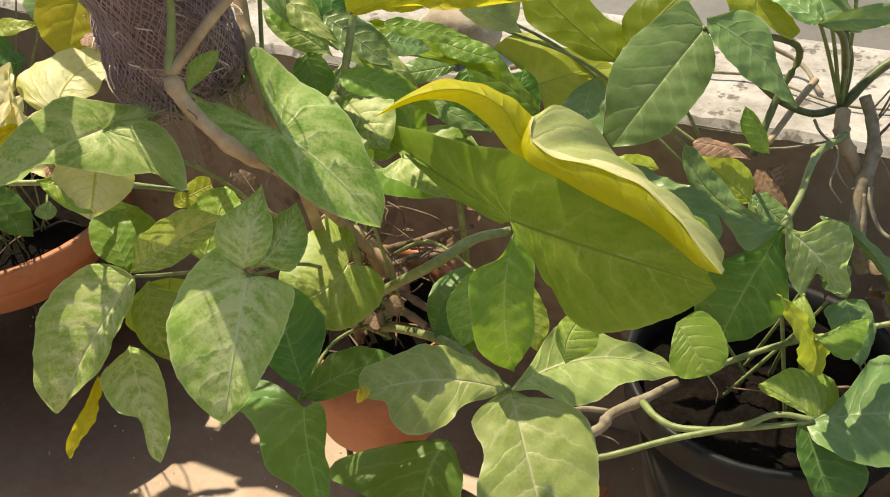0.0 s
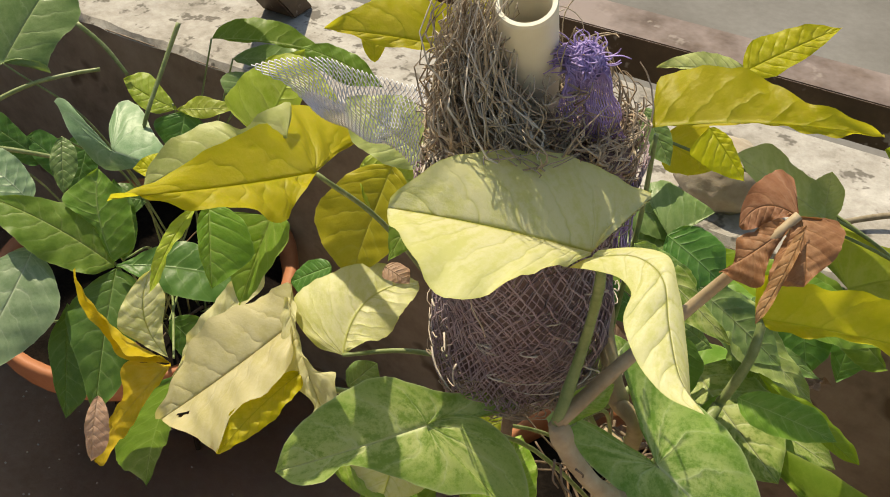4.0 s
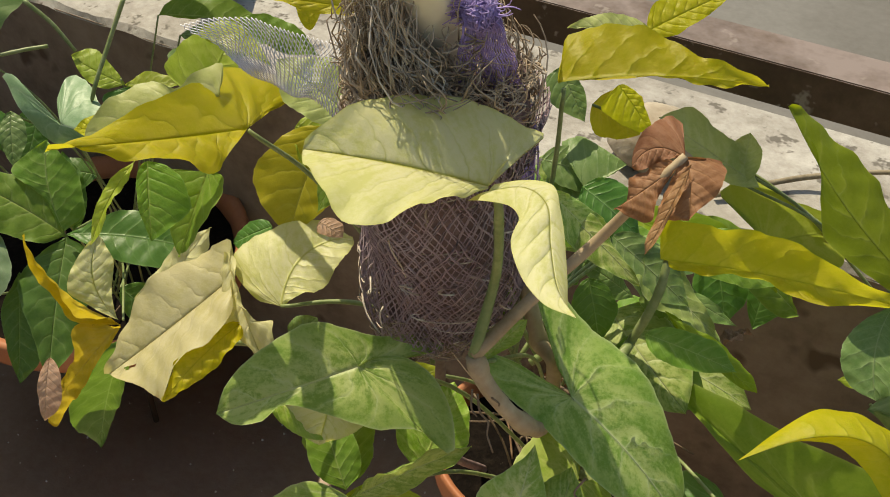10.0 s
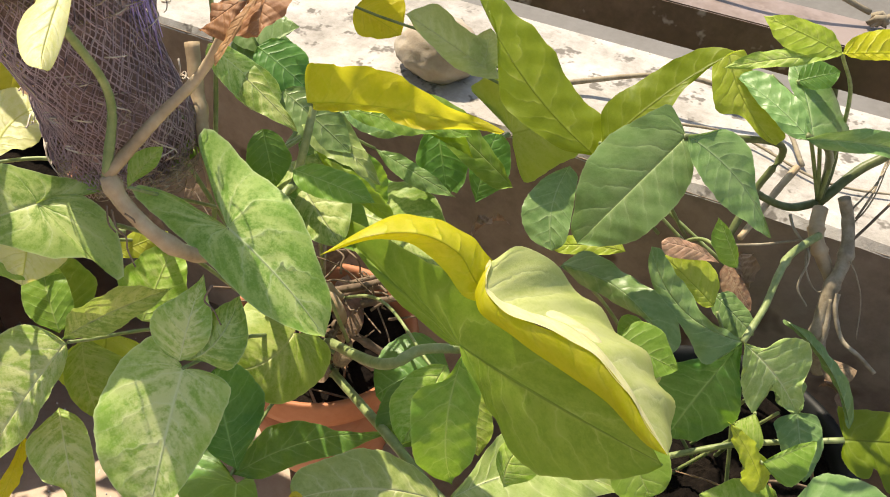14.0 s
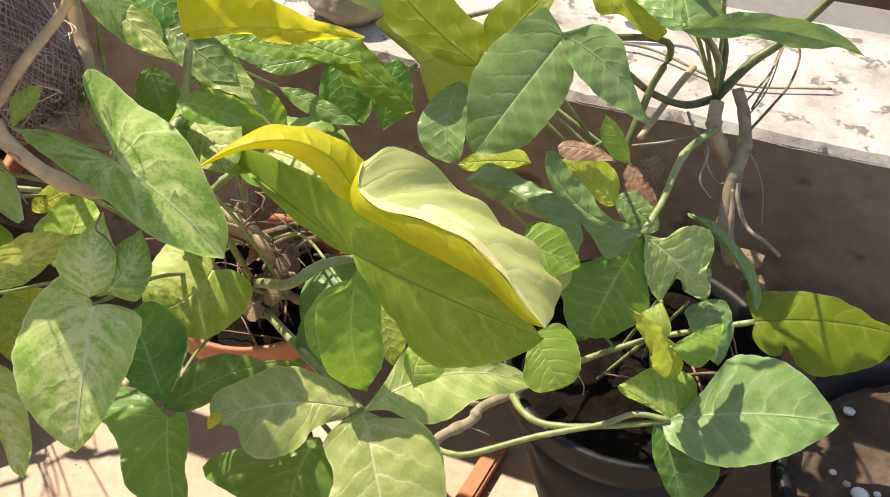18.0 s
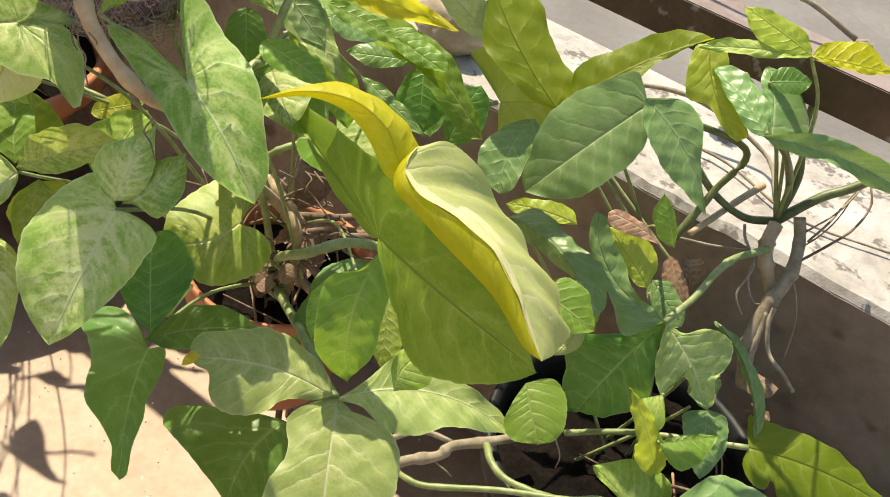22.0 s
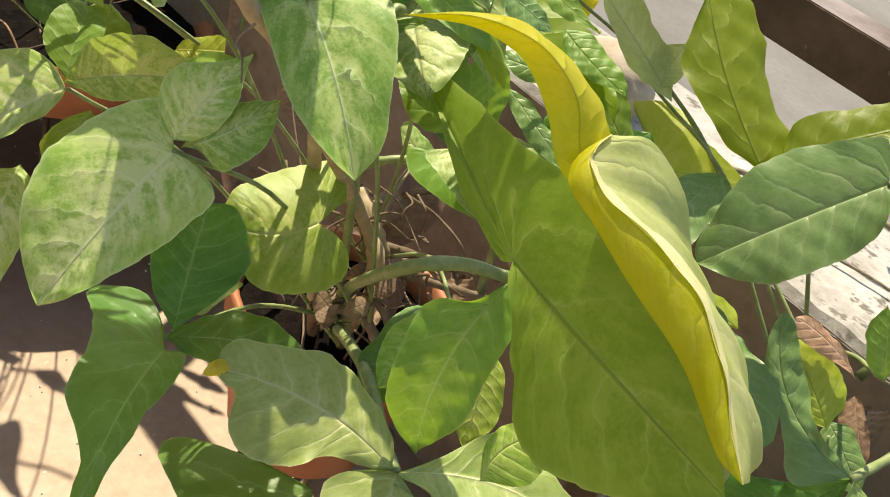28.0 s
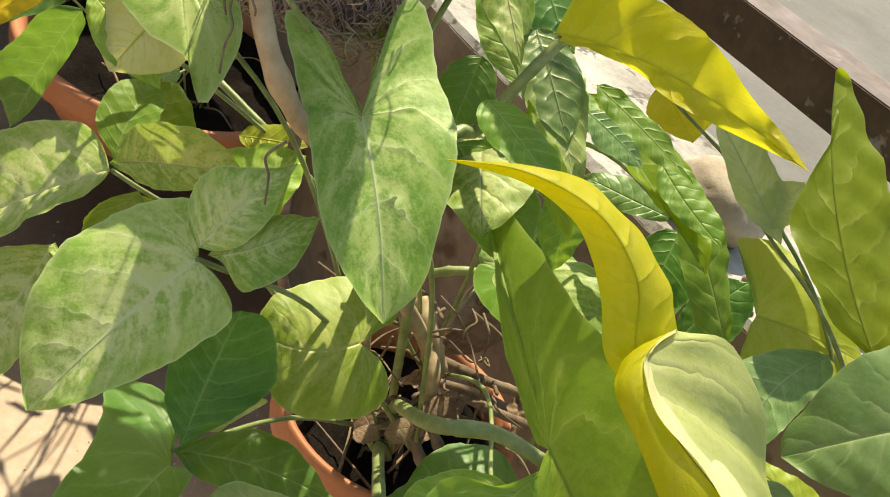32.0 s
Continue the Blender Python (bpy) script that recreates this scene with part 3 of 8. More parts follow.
# South and east walls are unseen additions that close the terrace.
bm = box(bmesh.new(), (-2.13, -5.15, -0.12), (6.15, -5, 2.7))
tagged(part("wall_south", bm, WHITEWASH, smooth=False), "plain weathered wall, unseen, added to close the terrace behind", "wall", kind="structure")
bm = box(bmesh.new(), (6, -5, -0.12), (6.15, PARAPET_Y + 0.27, 1.48))
tagged(part("wall_east", bm, WHITEWASH, smooth=False), "weathered whitewashed wall, unseen, added to close the terrace's far end", "wall", kind="structure")


# ---- rail on the parapet ----
rail = thing("railing", (-0.6, 1.28, PARAPET_Z), "dusty brown painted steel railing on the parapet wall", "railing")
RY, RZ = 1.055, 0.820
part("handrail", box(bmesh.new(), (-1.98, RY, RZ), (6, RY + 0.062, RZ + 0.047), 0.0012), RAILPAINT, rail, smooth=False)
for px in (-1.225, 0.95, 2.3):
    bm = box(bmesh.new(), (px - 0.033, 1.29, PARAPET_Z), (px + 0.033, 1.34, RZ + 0.02), 0.003)
    for q in bm.verts:
        q.co.y -= (q.co.z - PARAPET_Z) * 0.75
    part("post", bm, RAILPAINT, rail, smooth=False)


# ---- pots ----
def pot(name, at, r, z0, h, material, label, soil=None):
    """A low round pot with a broad rim band, its foot at height z0."""
    ob = thing(name, (*at, z0), label, "flower pot", "pots on the terrace")
    bm = bmesh.new()
    lathe(bm, ((0.0, 0.0), (r * 0.66, 0.0), (r * 0.70, 0.006), (r * 0.80, h * 0.35), (r * 0.905, h - 0.045), (r * 0.86, h - 0.047), (r * 0.64, 0.012), (0, 0.012)), (*at, z0))
    part("body", bm, material, ob)
    bm = bmesh.new()
    lathe(bm, ((r * 0.90, h - 0.046), (r * 0.985, h - 0.043), (r * 0.995, h - 0.030), (r, h - 0.008), (r * 0.992, h - 0.001), (r * 0.965, h), (r * 0.925, h - 0.004), (r * 0.90, h - 0.02), (r * 0.87, h - 0.046), (r * 0.90, h - 0.046)), (*at, z0))
    part("rim", bm, material, ob)
    bm = bmesh.new()
    zs = z0 + h - 0.035
    rings = [[bm.verts.new((at[0] + q * r * 0.89 * math.cos(k * math.pi / 36), at[1] + q * r * 0.89 * math.sin(k * math.pi / 36), zs + 0.012 * noise.noise(Vector((q * 9 * math.cos(k * math.pi / 36) + at[0] * 9, q * 9 * math.sin(k * math.pi / 36), at[1] * 5))) * (1.2 - q)
              + 0.004 * noise.noise(Vector((q * 40 * math.cos(k * math.pi / 36), q * 40 * math.sin(k * math.pi / 36), at[0] * 5)))))
              for k in range(72)] for q in (0.02, 0.1, 0.2, 0.3, 0.4, 0.5, 0.6, 0.7, 0.8, 0.9, 1.0)]
    for a, b in zip(rings, rings[1:]):
        for k in range(72):
            bm.faces.new((a[k], b[k], b[(k + 1) % 72], a[(k + 1) % 72]))
    bm.faces.new(rings[0])
    part("soil", bm, soil or SOIL, ob, "dark potting soil with white specks")
    st = thing("plant_stand", (*at, 0), "low dark steel plant stand carrying a flower pot", "plant stand", "plant stands")
    part("top_ring", tube(bmesh.new(), [Vector((at[0] + r * 0.45 * math.cos(k * math.pi / 16), at[1] + r * 0.45 * math.sin(k * math.pi / 16), z0 - 0.005)) for k in range(33)], 0.005, 0.005, 8), RAILPAINT, st)
    for k in range(3):
        a = math.pi / 2 + k * 2 * math.pi / 3
        q = Vector((at[0] + r * 0.45 * math.cos(a), at[1] + r * 0.45 * math.sin(a), 0))
        part("leg", tube(bmesh.new(), [q, q + Vector((0, 0, z0 - 0.004))], 0.005, 0.005, 8), RAILPAINT, st)
    return ob


BROWNSOIL = rough_mat("brown_soil", (0.05, 0.034, 0.024), (0.09, 0.064, 0.047), (0.14, 0.105, 0.08), 18, 0.95, 0.01, 140, spots=((0.5, 0.47, 0.42), 80, 0.72), spec=0.06)
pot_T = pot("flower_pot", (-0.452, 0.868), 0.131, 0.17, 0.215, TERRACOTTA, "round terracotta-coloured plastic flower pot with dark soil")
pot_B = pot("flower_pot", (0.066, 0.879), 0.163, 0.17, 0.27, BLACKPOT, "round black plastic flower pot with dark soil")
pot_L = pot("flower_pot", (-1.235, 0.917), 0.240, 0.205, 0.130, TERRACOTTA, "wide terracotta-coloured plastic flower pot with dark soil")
pot_R = pot("flower_pot", (0.42, 0.85), 0.185, 0.14, 0.26, BLACKPOT, "wide black plastic pot of brown soil with pebbles", BROWNSOIL)

# ---- moss pole ----
pole = thing("moss_pole", (-0.50, 0.83, 0.345), "moss pole of cream pipe wrapped in straw and mauve netting", "moss pole")
PB, PD = Vector((-0.474, 0.639, 0.8)), Vector((0.091, -0.235, 1.0))
on = lambda z: PB + PD * (z - 0.8)
core = bmesh.new()
tube(core, [on(0.832 + 0.01 * k) for k in range(24)], 0.049, 0.052, 28, 0.14)
part("straw_core", core, COIRCORE, pole)
MOUTH, MAX = Vector((-0.445, 0.544, 1.150)), Vector((0.10, -0.42, 0.90)).normalized()
part("pipe", tube(bmesh.new(), [MOUTH - MAX * 0.135, MOUTH - MAX * 0.055], 0.0140, 0.0140, 24), PVC, pole)
part("stake", tube(bmesh.new(), spline([Vector((-0.50, 0.83, 0.335)), on(0.55), on(0.84)], 8), 0.005, 0.005, 10, 0.1), COIRCORE, pole)


# ---- plants ----
plant_T = thing("arrowhead_plant", (-0.452, 0.868, 0.345), "arrowhead vine with mottled pale green leaves growing in a terracotta pot", "plant", "arrowhead plants")
plant_B = thing("arrowhead_plant", (0.066, 0.879, 0.39), "arrowhead vine with grey-green leaves growing in a black pot", "plant", "arrowhead plants")
plant_W = thing("arrowhead_plant", (0.12, 1.03, 0.5), "arrowhead vine with bare roots leaning on the parapet", "plant", "arrowhead plants")
plant_L = thing("arrowhead_plant", (-1.235, 0.917, 0.295), "dark green arrowhead vine in the wide terracotta pot", "plant", "arrowhead plants")
plant_P = thing("arrowhead_plant", (-0.50, 0.735, 0.39), "arrowhead vine with yellowing leaves climbing the moss pole", "plant", "arrowhead plants")
leaf_cen = leaf(plant_T, (-0.347, 0.599, 0.815), (-0.251, 0.586, 0.748), ((-0.293, 0.618, 0.795), (-0.314, 0.567, 0.775)), 0.05, "mottle", sway=0.030,
    edges=(((-0.20, 0.10), (-0.42, 0.20), (-0.59, 0.29), (-0.63, 0.39), (-0.50, 0.44), (-0.23, 0.43), (0.05, 0.44), (0.34, 0.37), (0.57, 0.28), (0.85, 0.18)), ((-0.17, 0.02), (-0.41, 0.09), (-0.61, 0.21), (-0.60, 0.28), (-0.47, 0.28), (-0.30, 0.26), (-0.03, 0.26), (0.29, 0.27), (0.58, 0.25), (0.86, 0.12))))
leaf_ell = leaf(plant_T, (-0.358, 0.531, 0.705), (-0.343, 0.444, 0.611), ((-0.321, 0.502, 0.658), (-0.382, 0.481, 0.668)), 0.05, "pmottle", sway=0.000,
    edges=(((-0.02, 0.12), (0.01, 0.28), (0.08, 0.34), (0.26, 0.32), (0.45, 0.28), (0.66, 0.21), (0.85, 0.12)), ((-0.11, 0.11), (-0.17, 0.23), (-0.08, 0.32), (0.04, 0.41), (0.26, 0.47), (0.43, 0.48), (0.65, 0.39), (0.79, 0.30), (0.93, 0.14))))
leaf_elz = leaf(plant_T, (-0.492, 0.527, 0.670), (-0.537, 0.429, 0.562), ((-0.549, 0.488, 0.632), (-0.476, 0.479, 0.610)), 0.1, "pmottle", sway=-0.025,
    edges=(((0.00, 0.12), (0.09, 0.30), (0.29, 0.40), (0.53, 0.42), (0.77, 0.33), (0.94, 0.18)), ((0.06, 0.06), (0.26, 0.12), (0.52, 0.14), (0.75, 0.09))))
leaf_elm = leaf(plant_T, (-0.514, 0.562, 0.632), (-0.477, 0.527, 0.566), ((-0.482, 0.560, 0.604), (-0.513, 0.532, 0.601)), 0.05, "lime", sway=-0.065,
    edges=(((0.19, 0.28), (0.40, 0.47), (0.72, 0.30)), ((0.25, 0.22), (0.67, 0.21), (0.88, 0.12))))
leaf_elo = leaf(plant_T, (-0.498, 0.502, 0.601), (-0.429, 0.437, 0.530), ((-0.449, 0.496, 0.566), (-0.487, 0.451, 0.570)), 0.08, "pmottle", wave=1.5, sway=-0.010,
    edges=(((0.14, 0.15), (0.43, 0.19), (0.75, 0.15), (0.93, 0.06)), ((0.23, 0.27), (0.52, 0.21), (0.64, 0.06), (0.90, 0.06))))
leaf_elp = leaf(plant_T, (-0.517, 0.471, 0.582), (-0.515, 0.408, 0.530), ((-0.496, 0.445, 0.556), (-0.534, 0.436, 0.566)), 0.05, "yellow", wave=1.5, sway=0.055,
    edges=(((0.18, 0.11), (0.60, 0.10), (0.85, 0.03)), ((0.25, 0.04), (0.70, 0.11), (0.88, 0.10))))
leaf_dl = leaf(plant_T, (-0.496, 0.546, 0.818), (-0.579, 0.479, 0.785), ((-0.551, 0.530, 0.819), (-0.515, 0.501, 0.788)), 0.05, "mottle", sway=-0.010,
    edges=(((-0.24, -0.04), (-0.46, -0.07), (-0.59, -0.04), (-0.44, 0.08), (-0.20, 0.14), (-0.01, 0.26), (0.18, 0.37), (0.42, 0.36), (0.70, 0.28), (0.87, 0.17)), ((-0.14, -0.02), (-0.33, 0.06), (-0.46, 0.25), (-0.49, 0.53), (-0.40, 0.74), (-0.25, 0.52), (-0.01, 0.43), (0.25, 0.25), (0.53, 0.08), (0.69, 0.14), (0.88, 0.11))))
leaf_dlb = leaf(plant_T, (-0.523, 0.557, 0.781), (-0.524, 0.526, 0.728), ((-0.563, 0.526, 0.762), (-0.490, 0.562, 0.761)), 0.03, "palegreen")
leaf_cb = leaf(plant_T, (-0.347, 0.672, 0.620), (-0.385, 0.606, 0.608), ((-0.380, 0.650, 0.622), (-0.351, 0.637, 0.602)), 0.05, "lime", sway=-0.160,
    edges=(((-0.30, 0.10), (-0.32, 0.45), (-0.23, 0.63), (0.00, 0.78), (0.42, 0.80), (0.78, 0.54), (0.94, 0.22)), ((-0.27, 0.35), (-0.32, 0.60), (-0.16, 0.76), (0.21, 0.64), (0.59, 0.56), (0.75, 0.46), (0.87, 0.21))))
leaf_dk = leaf(plant_T, (-0.332, 0.541, 0.542), (-0.238, 0.428, 0.534), ((-0.262, 0.513, 0.535), (-0.318, 0.467, 0.539)), 0.06, "dark", sway=-0.035,
    edges=(((-0.04, 0.09), (0.19, 0.14), (0.45, 0.10), (0.61, 0.10), (0.78, 0.06), (0.96, 0.04)), ((-0.30, 0.19), (-0.41, 0.40), (-0.32, 0.57), (-0.07, 0.42), (0.19, 0.30), (0.47, 0.27), (0.64, 0.16), (0.80, 0.06), (0.96, 0.05))))
leaf_dkb = leaf(plant_T, (-0.220, 0.624, 0.456), (-0.199, 0.520, 0.440), ((-0.237, 0.572, 0.447), (-0.187, 0.583, 0.438)), 0.03, "dark", sway=0.105,
    edges=(((0.06, 0.21), (0.18, 0.63), (0.30, 1.03), (0.52, 0.97), (0.70, 0.60), (0.87, 0.25)), ((0.12, 0.17), (0.38, 0.34), (0.75, 0.31))))
leaf_sm = leaf(plant_T, (-0.147, 0.631, 0.739), (-0.131, 0.590, 0.619), ((-0.113, 0.629, 0.683), (-0.168, 0.598, 0.687)), 0.1, "green", sway=-0.085,
    edges=(((0.08, 0.10), (0.20, 0.18), (0.47, 0.20), (0.70, 0.19)), ((0.14, 0.07), (0.24, 0.23), (0.48, 0.23), (0.84, 0.19))))
leaf_tria = leaf(plant_T, (-0.133, 0.574, 0.610), (-0.241, 0.507, 0.626), ((-0.197, 0.570, 0.626), (-0.169, 0.520, 0.600)), 0.05, "sage", wave=1.5, sway=0.080,
    edges=(((0.11, 0.15), (0.31, 0.24), (0.52, 0.27), (0.75, 0.24), (0.93, 0.20), (1.01, 0.12)), ((0.09, 0.07), (0.32, 0.18), (0.41, 0.30), (0.55, 0.36), (0.71, 0.34), (0.80, 0.25), (0.84, 0.11), (0.94, 0.05))))
leaf_trib = leaf(plant_T, (-0.131, 0.577, 0.607), (0.001, 0.679, 0.581), ((-0.094, 0.655, 0.612), (-0.049, 0.590, 0.582)), 0.05, "sage", sway=0.125,
    edges=(((0.14, 0.07), (0.25, 0.17), (0.37, 0.23), (0.51, 0.17), (0.70, 0.09), (0.93, 0.06)), ((0.12, 0.09), (0.27, 0.22), (0.43, 0.25), (0.60, 0.18), (0.81, 0.10))))
leaf_tric = leaf(plant_T, (-0.130, 0.578, 0.607), (-0.044, 0.466, 0.533), ((-0.123, 0.504, 0.573), (-0.060, 0.551, 0.575)), 0.06, "sage", sway=0.020,
    edges=(((0.05, 0.15), (0.14, 0.25), (0.32, 0.22), (0.52, 0.31), (0.74, 0.27), (0.92, 0.12)), ((0.09, 0.13), (0.14, 0.30), (0.35, 0.39), (0.63, 0.33), (0.85, 0.22), (0.97, 0.09))))
leaf_mid = leaf(plant_T, (-0.356, 0.822, 0.661), (-0.229, 0.821, 0.633), ((-0.296, 0.850, 0.663), (-0.302, 0.792, 0.635)), 0.04, "mottle", sway=0.015,
    edges=(((-0.07, 0.20), (0.18, 0.41), (0.47, 0.39), (0.75, 0.17)), ((-0.08, 0.21), (0.26, 0.25), (0.66, 0.21))))
leaf_bk = leaf(plant_T, (-0.180, 0.672, 0.665), (-0.192, 0.611, 0.610), ((-0.217, 0.630, 0.633), (-0.169, 0.637, 0.631)), 0.03, "lime")
leaf_bkb = leaf(plant_T, (-0.156, 0.670, 0.653), (-0.126, 0.635, 0.606), ((-0.126, 0.662, 0.629), (-0.147, 0.640, 0.622)), 0.03, "lime")
leaf_fl = leaf(plant_T, (-0.015, 0.708, 0.618), (0.026, 0.677, 0.593), ((-0.007, 0.685, 0.602), (0.013, 0.705, 0.609)), 0.05, "green", sway=0.015,
    edges=(((0.27, 0.26), (0.59, 0.47), (0.87, 0.38)), ((-0.00, 0.45), (0.28, 0.62), (0.74, 0.52), (0.98, 0.27))))
leaf_flb = leaf(plant_T, (-0.051, 0.769, 0.671), (0.009, 0.778, 0.654), ((-0.032, 0.799, 0.679), (-0.020, 0.754, 0.653)), 0.03, "green")
leaf_gz = leaf(plant_T, (-0.310, 0.677, 0.854), (-0.230, 0.666, 0.819), ((-0.270, 0.693, 0.841), (-0.282, 0.659, 0.823)), 0.08, "olive", sway=-0.040,
    edges=(((0.25, 0.08), (0.64, 0.15), (0.90, 0.07)), ((0.23, 0.05), (0.49, 0.06), (0.86, 0.05))))
leaf_gx = leaf(plant_T, (-0.350, 0.727, 0.857), (-0.270, 0.713, 0.810), ((-0.305, 0.741, 0.845), (-0.320, 0.698, 0.833)), 0.03, "sage", wave=1.5, sway=-0.020,
    edges=(((0.02, 0.18), (0.37, 0.18), (0.74, 0.10)), ((0.08, 0.16), (0.30, 0.25), (0.61, 0.17), (0.84, 0.07))))
leaf_gy = leaf(plant_T, (-0.414, 0.684, 0.920), (-0.358, 0.722, 0.835), ((-0.387, 0.714, 0.888), (-0.397, 0.679, 0.883)), 0.06, "mottle")
leaf_gw = leaf(plant_T, (-0.405, 0.737, 0.893), (-0.354, 0.737, 0.864), ((-0.378, 0.758, 0.891), (-0.386, 0.716, 0.870)), 0.06, "dark")
leaf_gv = leaf(plant_T, (-0.446, 0.748, 0.898), (-0.394, 0.764, 0.884), ((-0.418, 0.774, 0.901), (-0.420, 0.740, 0.882)), 0.06, "blue")
leaf_gs = leaf(plant_T, (-0.341, 0.670, 0.802), (-0.258, 0.682, 0.766), ((-0.305, 0.704, 0.800), (-0.304, 0.657, 0.777)), 0.04, "green")
leaf_gr = leaf(plant_T, (-0.429, 0.733, 0.876), (-0.377, 0.727, 0.847), ((-0.402, 0.752, 0.875), (-0.416, 0.710, 0.855)), 0.05, "green")
leaf_gq = leaf(plant_T, (-0.312, 0.729, 0.865), (-0.238, 0.758, 0.847), ((-0.286, 0.748, 0.863), (-0.277, 0.732, 0.851)), 0.03, "green")
leaf_olv = leaf(plant_T, (-0.533, 0.641, 0.669), (-0.494, 0.678, 0.686), ((-0.521, 0.668, 0.687), (-0.501, 0.656, 0.670)), 0.03, "yelgreen")
leaf_gke = leaf(plant_T, (-0.316, 0.652, 0.850), (-0.248, 0.665, 0.833), ((-0.277, 0.672, 0.847), (-0.296, 0.642, 0.838)), 0.05, "green")
leaf_gkf = leaf(plant_T, (-0.376, 0.694, 0.843), (-0.354, 0.675, 0.800), ((-0.351, 0.697, 0.823), (-0.380, 0.673, 0.821)), 0.05, "dark")
leaf_ella = leaf(plant_T, (-0.361, 0.532, 0.712), (-0.364, 0.581, 0.770), ((-0.380, 0.549, 0.742), (-0.345, 0.559, 0.734)), 0.1, "pmottle", sway=0.000,
    edges=(((0.07, 0.20), (0.24, 0.38), (0.48, 0.39), (0.69, 0.21), (0.87, 0.06)), ((0.09, 0.12), (0.30, 0.25), (0.54, 0.25), (0.79, 0.12))))
leaf_ellb = leaf(plant_T, (-0.363, 0.540, 0.704), (-0.335, 0.588, 0.753), ((-0.366, 0.571, 0.726), (-0.333, 0.560, 0.719)), 0.1, "mottle", sway=-0.255,
    edges=(((0.23, 0.25), (0.44, 0.38), (0.79, 0.23)), ((0.19, 0.07), (0.32, 0.31), (0.57, 0.33), (0.78, 0.27), (0.94, 0.12))))
leaf_elza = leaf(plant_T, (-0.496, 0.528, 0.673), (-0.422, 0.596, 0.712), ((-0.453, 0.562, 0.666), (-0.461, 0.544, 0.713)), 0.1, "mottle", sway=0.045,
    edges=(((0.21, 0.14), (0.46, 0.17), (0.77, 0.11)), ((0.36, 0.37), (0.63, 0.43), (0.86, 0.22))))
leaf_elzb = leaf(plant_T, (-0.506, 0.534, 0.669), (-0.553, 0.573, 0.701), ((-0.537, 0.538, 0.687), (-0.515, 0.563, 0.688)), 0.08, "green", sway=0.025,
    edges=(((0.21, 0.27), (0.60, 0.32), (0.90, 0.22)), ((0.15, 0.24), (0.51, 0.31), (0.83, 0.21))))
leaf_elzc = leaf(plant_T, (-0.504, 0.581, 0.625), (-0.488, 0.541, 0.568), ((-0.531, 0.536, 0.599), (-0.457, 0.590, 0.594)), 0.04, "yelgreen")
leaf_dkr = leaf(plant_T, (-0.336, 0.543, 0.551), (-0.240, 0.664, 0.530), ((-0.270, 0.575, 0.519), (-0.321, 0.622, 0.553)), 0.05, "dark", wave=1.5, sway=-0.075,
    edges=(((0.15, 0.11), (0.39, 0.12), (0.69, 0.11)), ((0.07, 0.06), (0.21, 0.16), (0.29, 0.18), (0.52, 0.11), (0.78, 0.02))))
leaf_dku = leaf(plant_T, (-0.328, 0.541, 0.565), (-0.377, 0.586, 0.637), ((-0.337, 0.581, 0.594), (-0.367, 0.544, 0.596)), 0.05, "dark", wave=1.5, sway=-0.020,
    edges=(((0.26, 0.22), (0.57, 0.42), (0.75, 0.41), (1.01, 0.19)), ((0.28, 0.21), (0.57, 0.30), (0.85, 0.22))))
leaf_zfa = leaf(plant_T, (-0.343, 0.725, 0.861), (-0.302, 0.716, 0.793), ((-0.330, 0.711, 0.825), (-0.315, 0.733, 0.830)), 0.05, "green", wave=1.6)
leaf_zfb = leaf(plant_T, (-0.331, 0.777, 0.782), (-0.304, 0.774, 0.716), ((-0.329, 0.761, 0.748), (-0.309, 0.789, 0.755)), 0.05, "green", wave=1.6)
leaf_zfc = leaf(plant_T, (-0.371, 0.746, 0.749), (-0.331, 0.777, 0.710), ((-0.356, 0.775, 0.741), (-0.350, 0.744, 0.721)), 0.05, "mottle", wave=1.6)
leaf_zga = leaf(plant_T, (-0.512, 0.552, 0.652), (-0.563, 0.596, 0.697), ((-0.560, 0.553, 0.677), (-0.519, 0.596, 0.674)), 0.05, "green", wave=1.6)
leaf_zgb = leaf(plant_T, (-0.470, 0.598, 0.643), (-0.472, 0.663, 0.695), ((-0.504, 0.618, 0.674), (-0.442, 0.635, 0.659)), 0.05, "lime", wave=1.6)
leaf_gu = leaf(plant_T, (-0.314, 0.912, 0.735), (-0.281, 0.875, 0.677), ((-0.273, 0.906, 0.705), (-0.320, 0.879, 0.704)), 0.06, "dark")
leaf_gt = leaf(plant_T, (-0.150, 0.869, 0.772), (-0.137, 0.806, 0.717), ((-0.123, 0.843, 0.749), (-0.165, 0.836, 0.747)), 0.04, "blue", sway=-0.095,
    edges=(((0.16, 0.18), (0.62, 0.24), (0.89, 0.17)), ((0.24, 0.21), (0.61, 0.34), (0.91, 0.23))))
leaf_fk = leaf(plant_B, (0.054, 0.836, 0.660), (0.015, 0.812, 0.512), ((0.001, 0.838, 0.600), (0.074, 0.823, 0.584)), 0.05, "dark", wave=1.5, sway=0.010,
    edges=(((0.23, 0.10), (0.37, 0.20), (0.53, 0.32), (0.75, 0.34), (0.95, 0.19), (1.05, 0.08)), ((0.16, 0.09), (0.34, 0.23), (0.56, 0.28), (0.81, 0.16))))
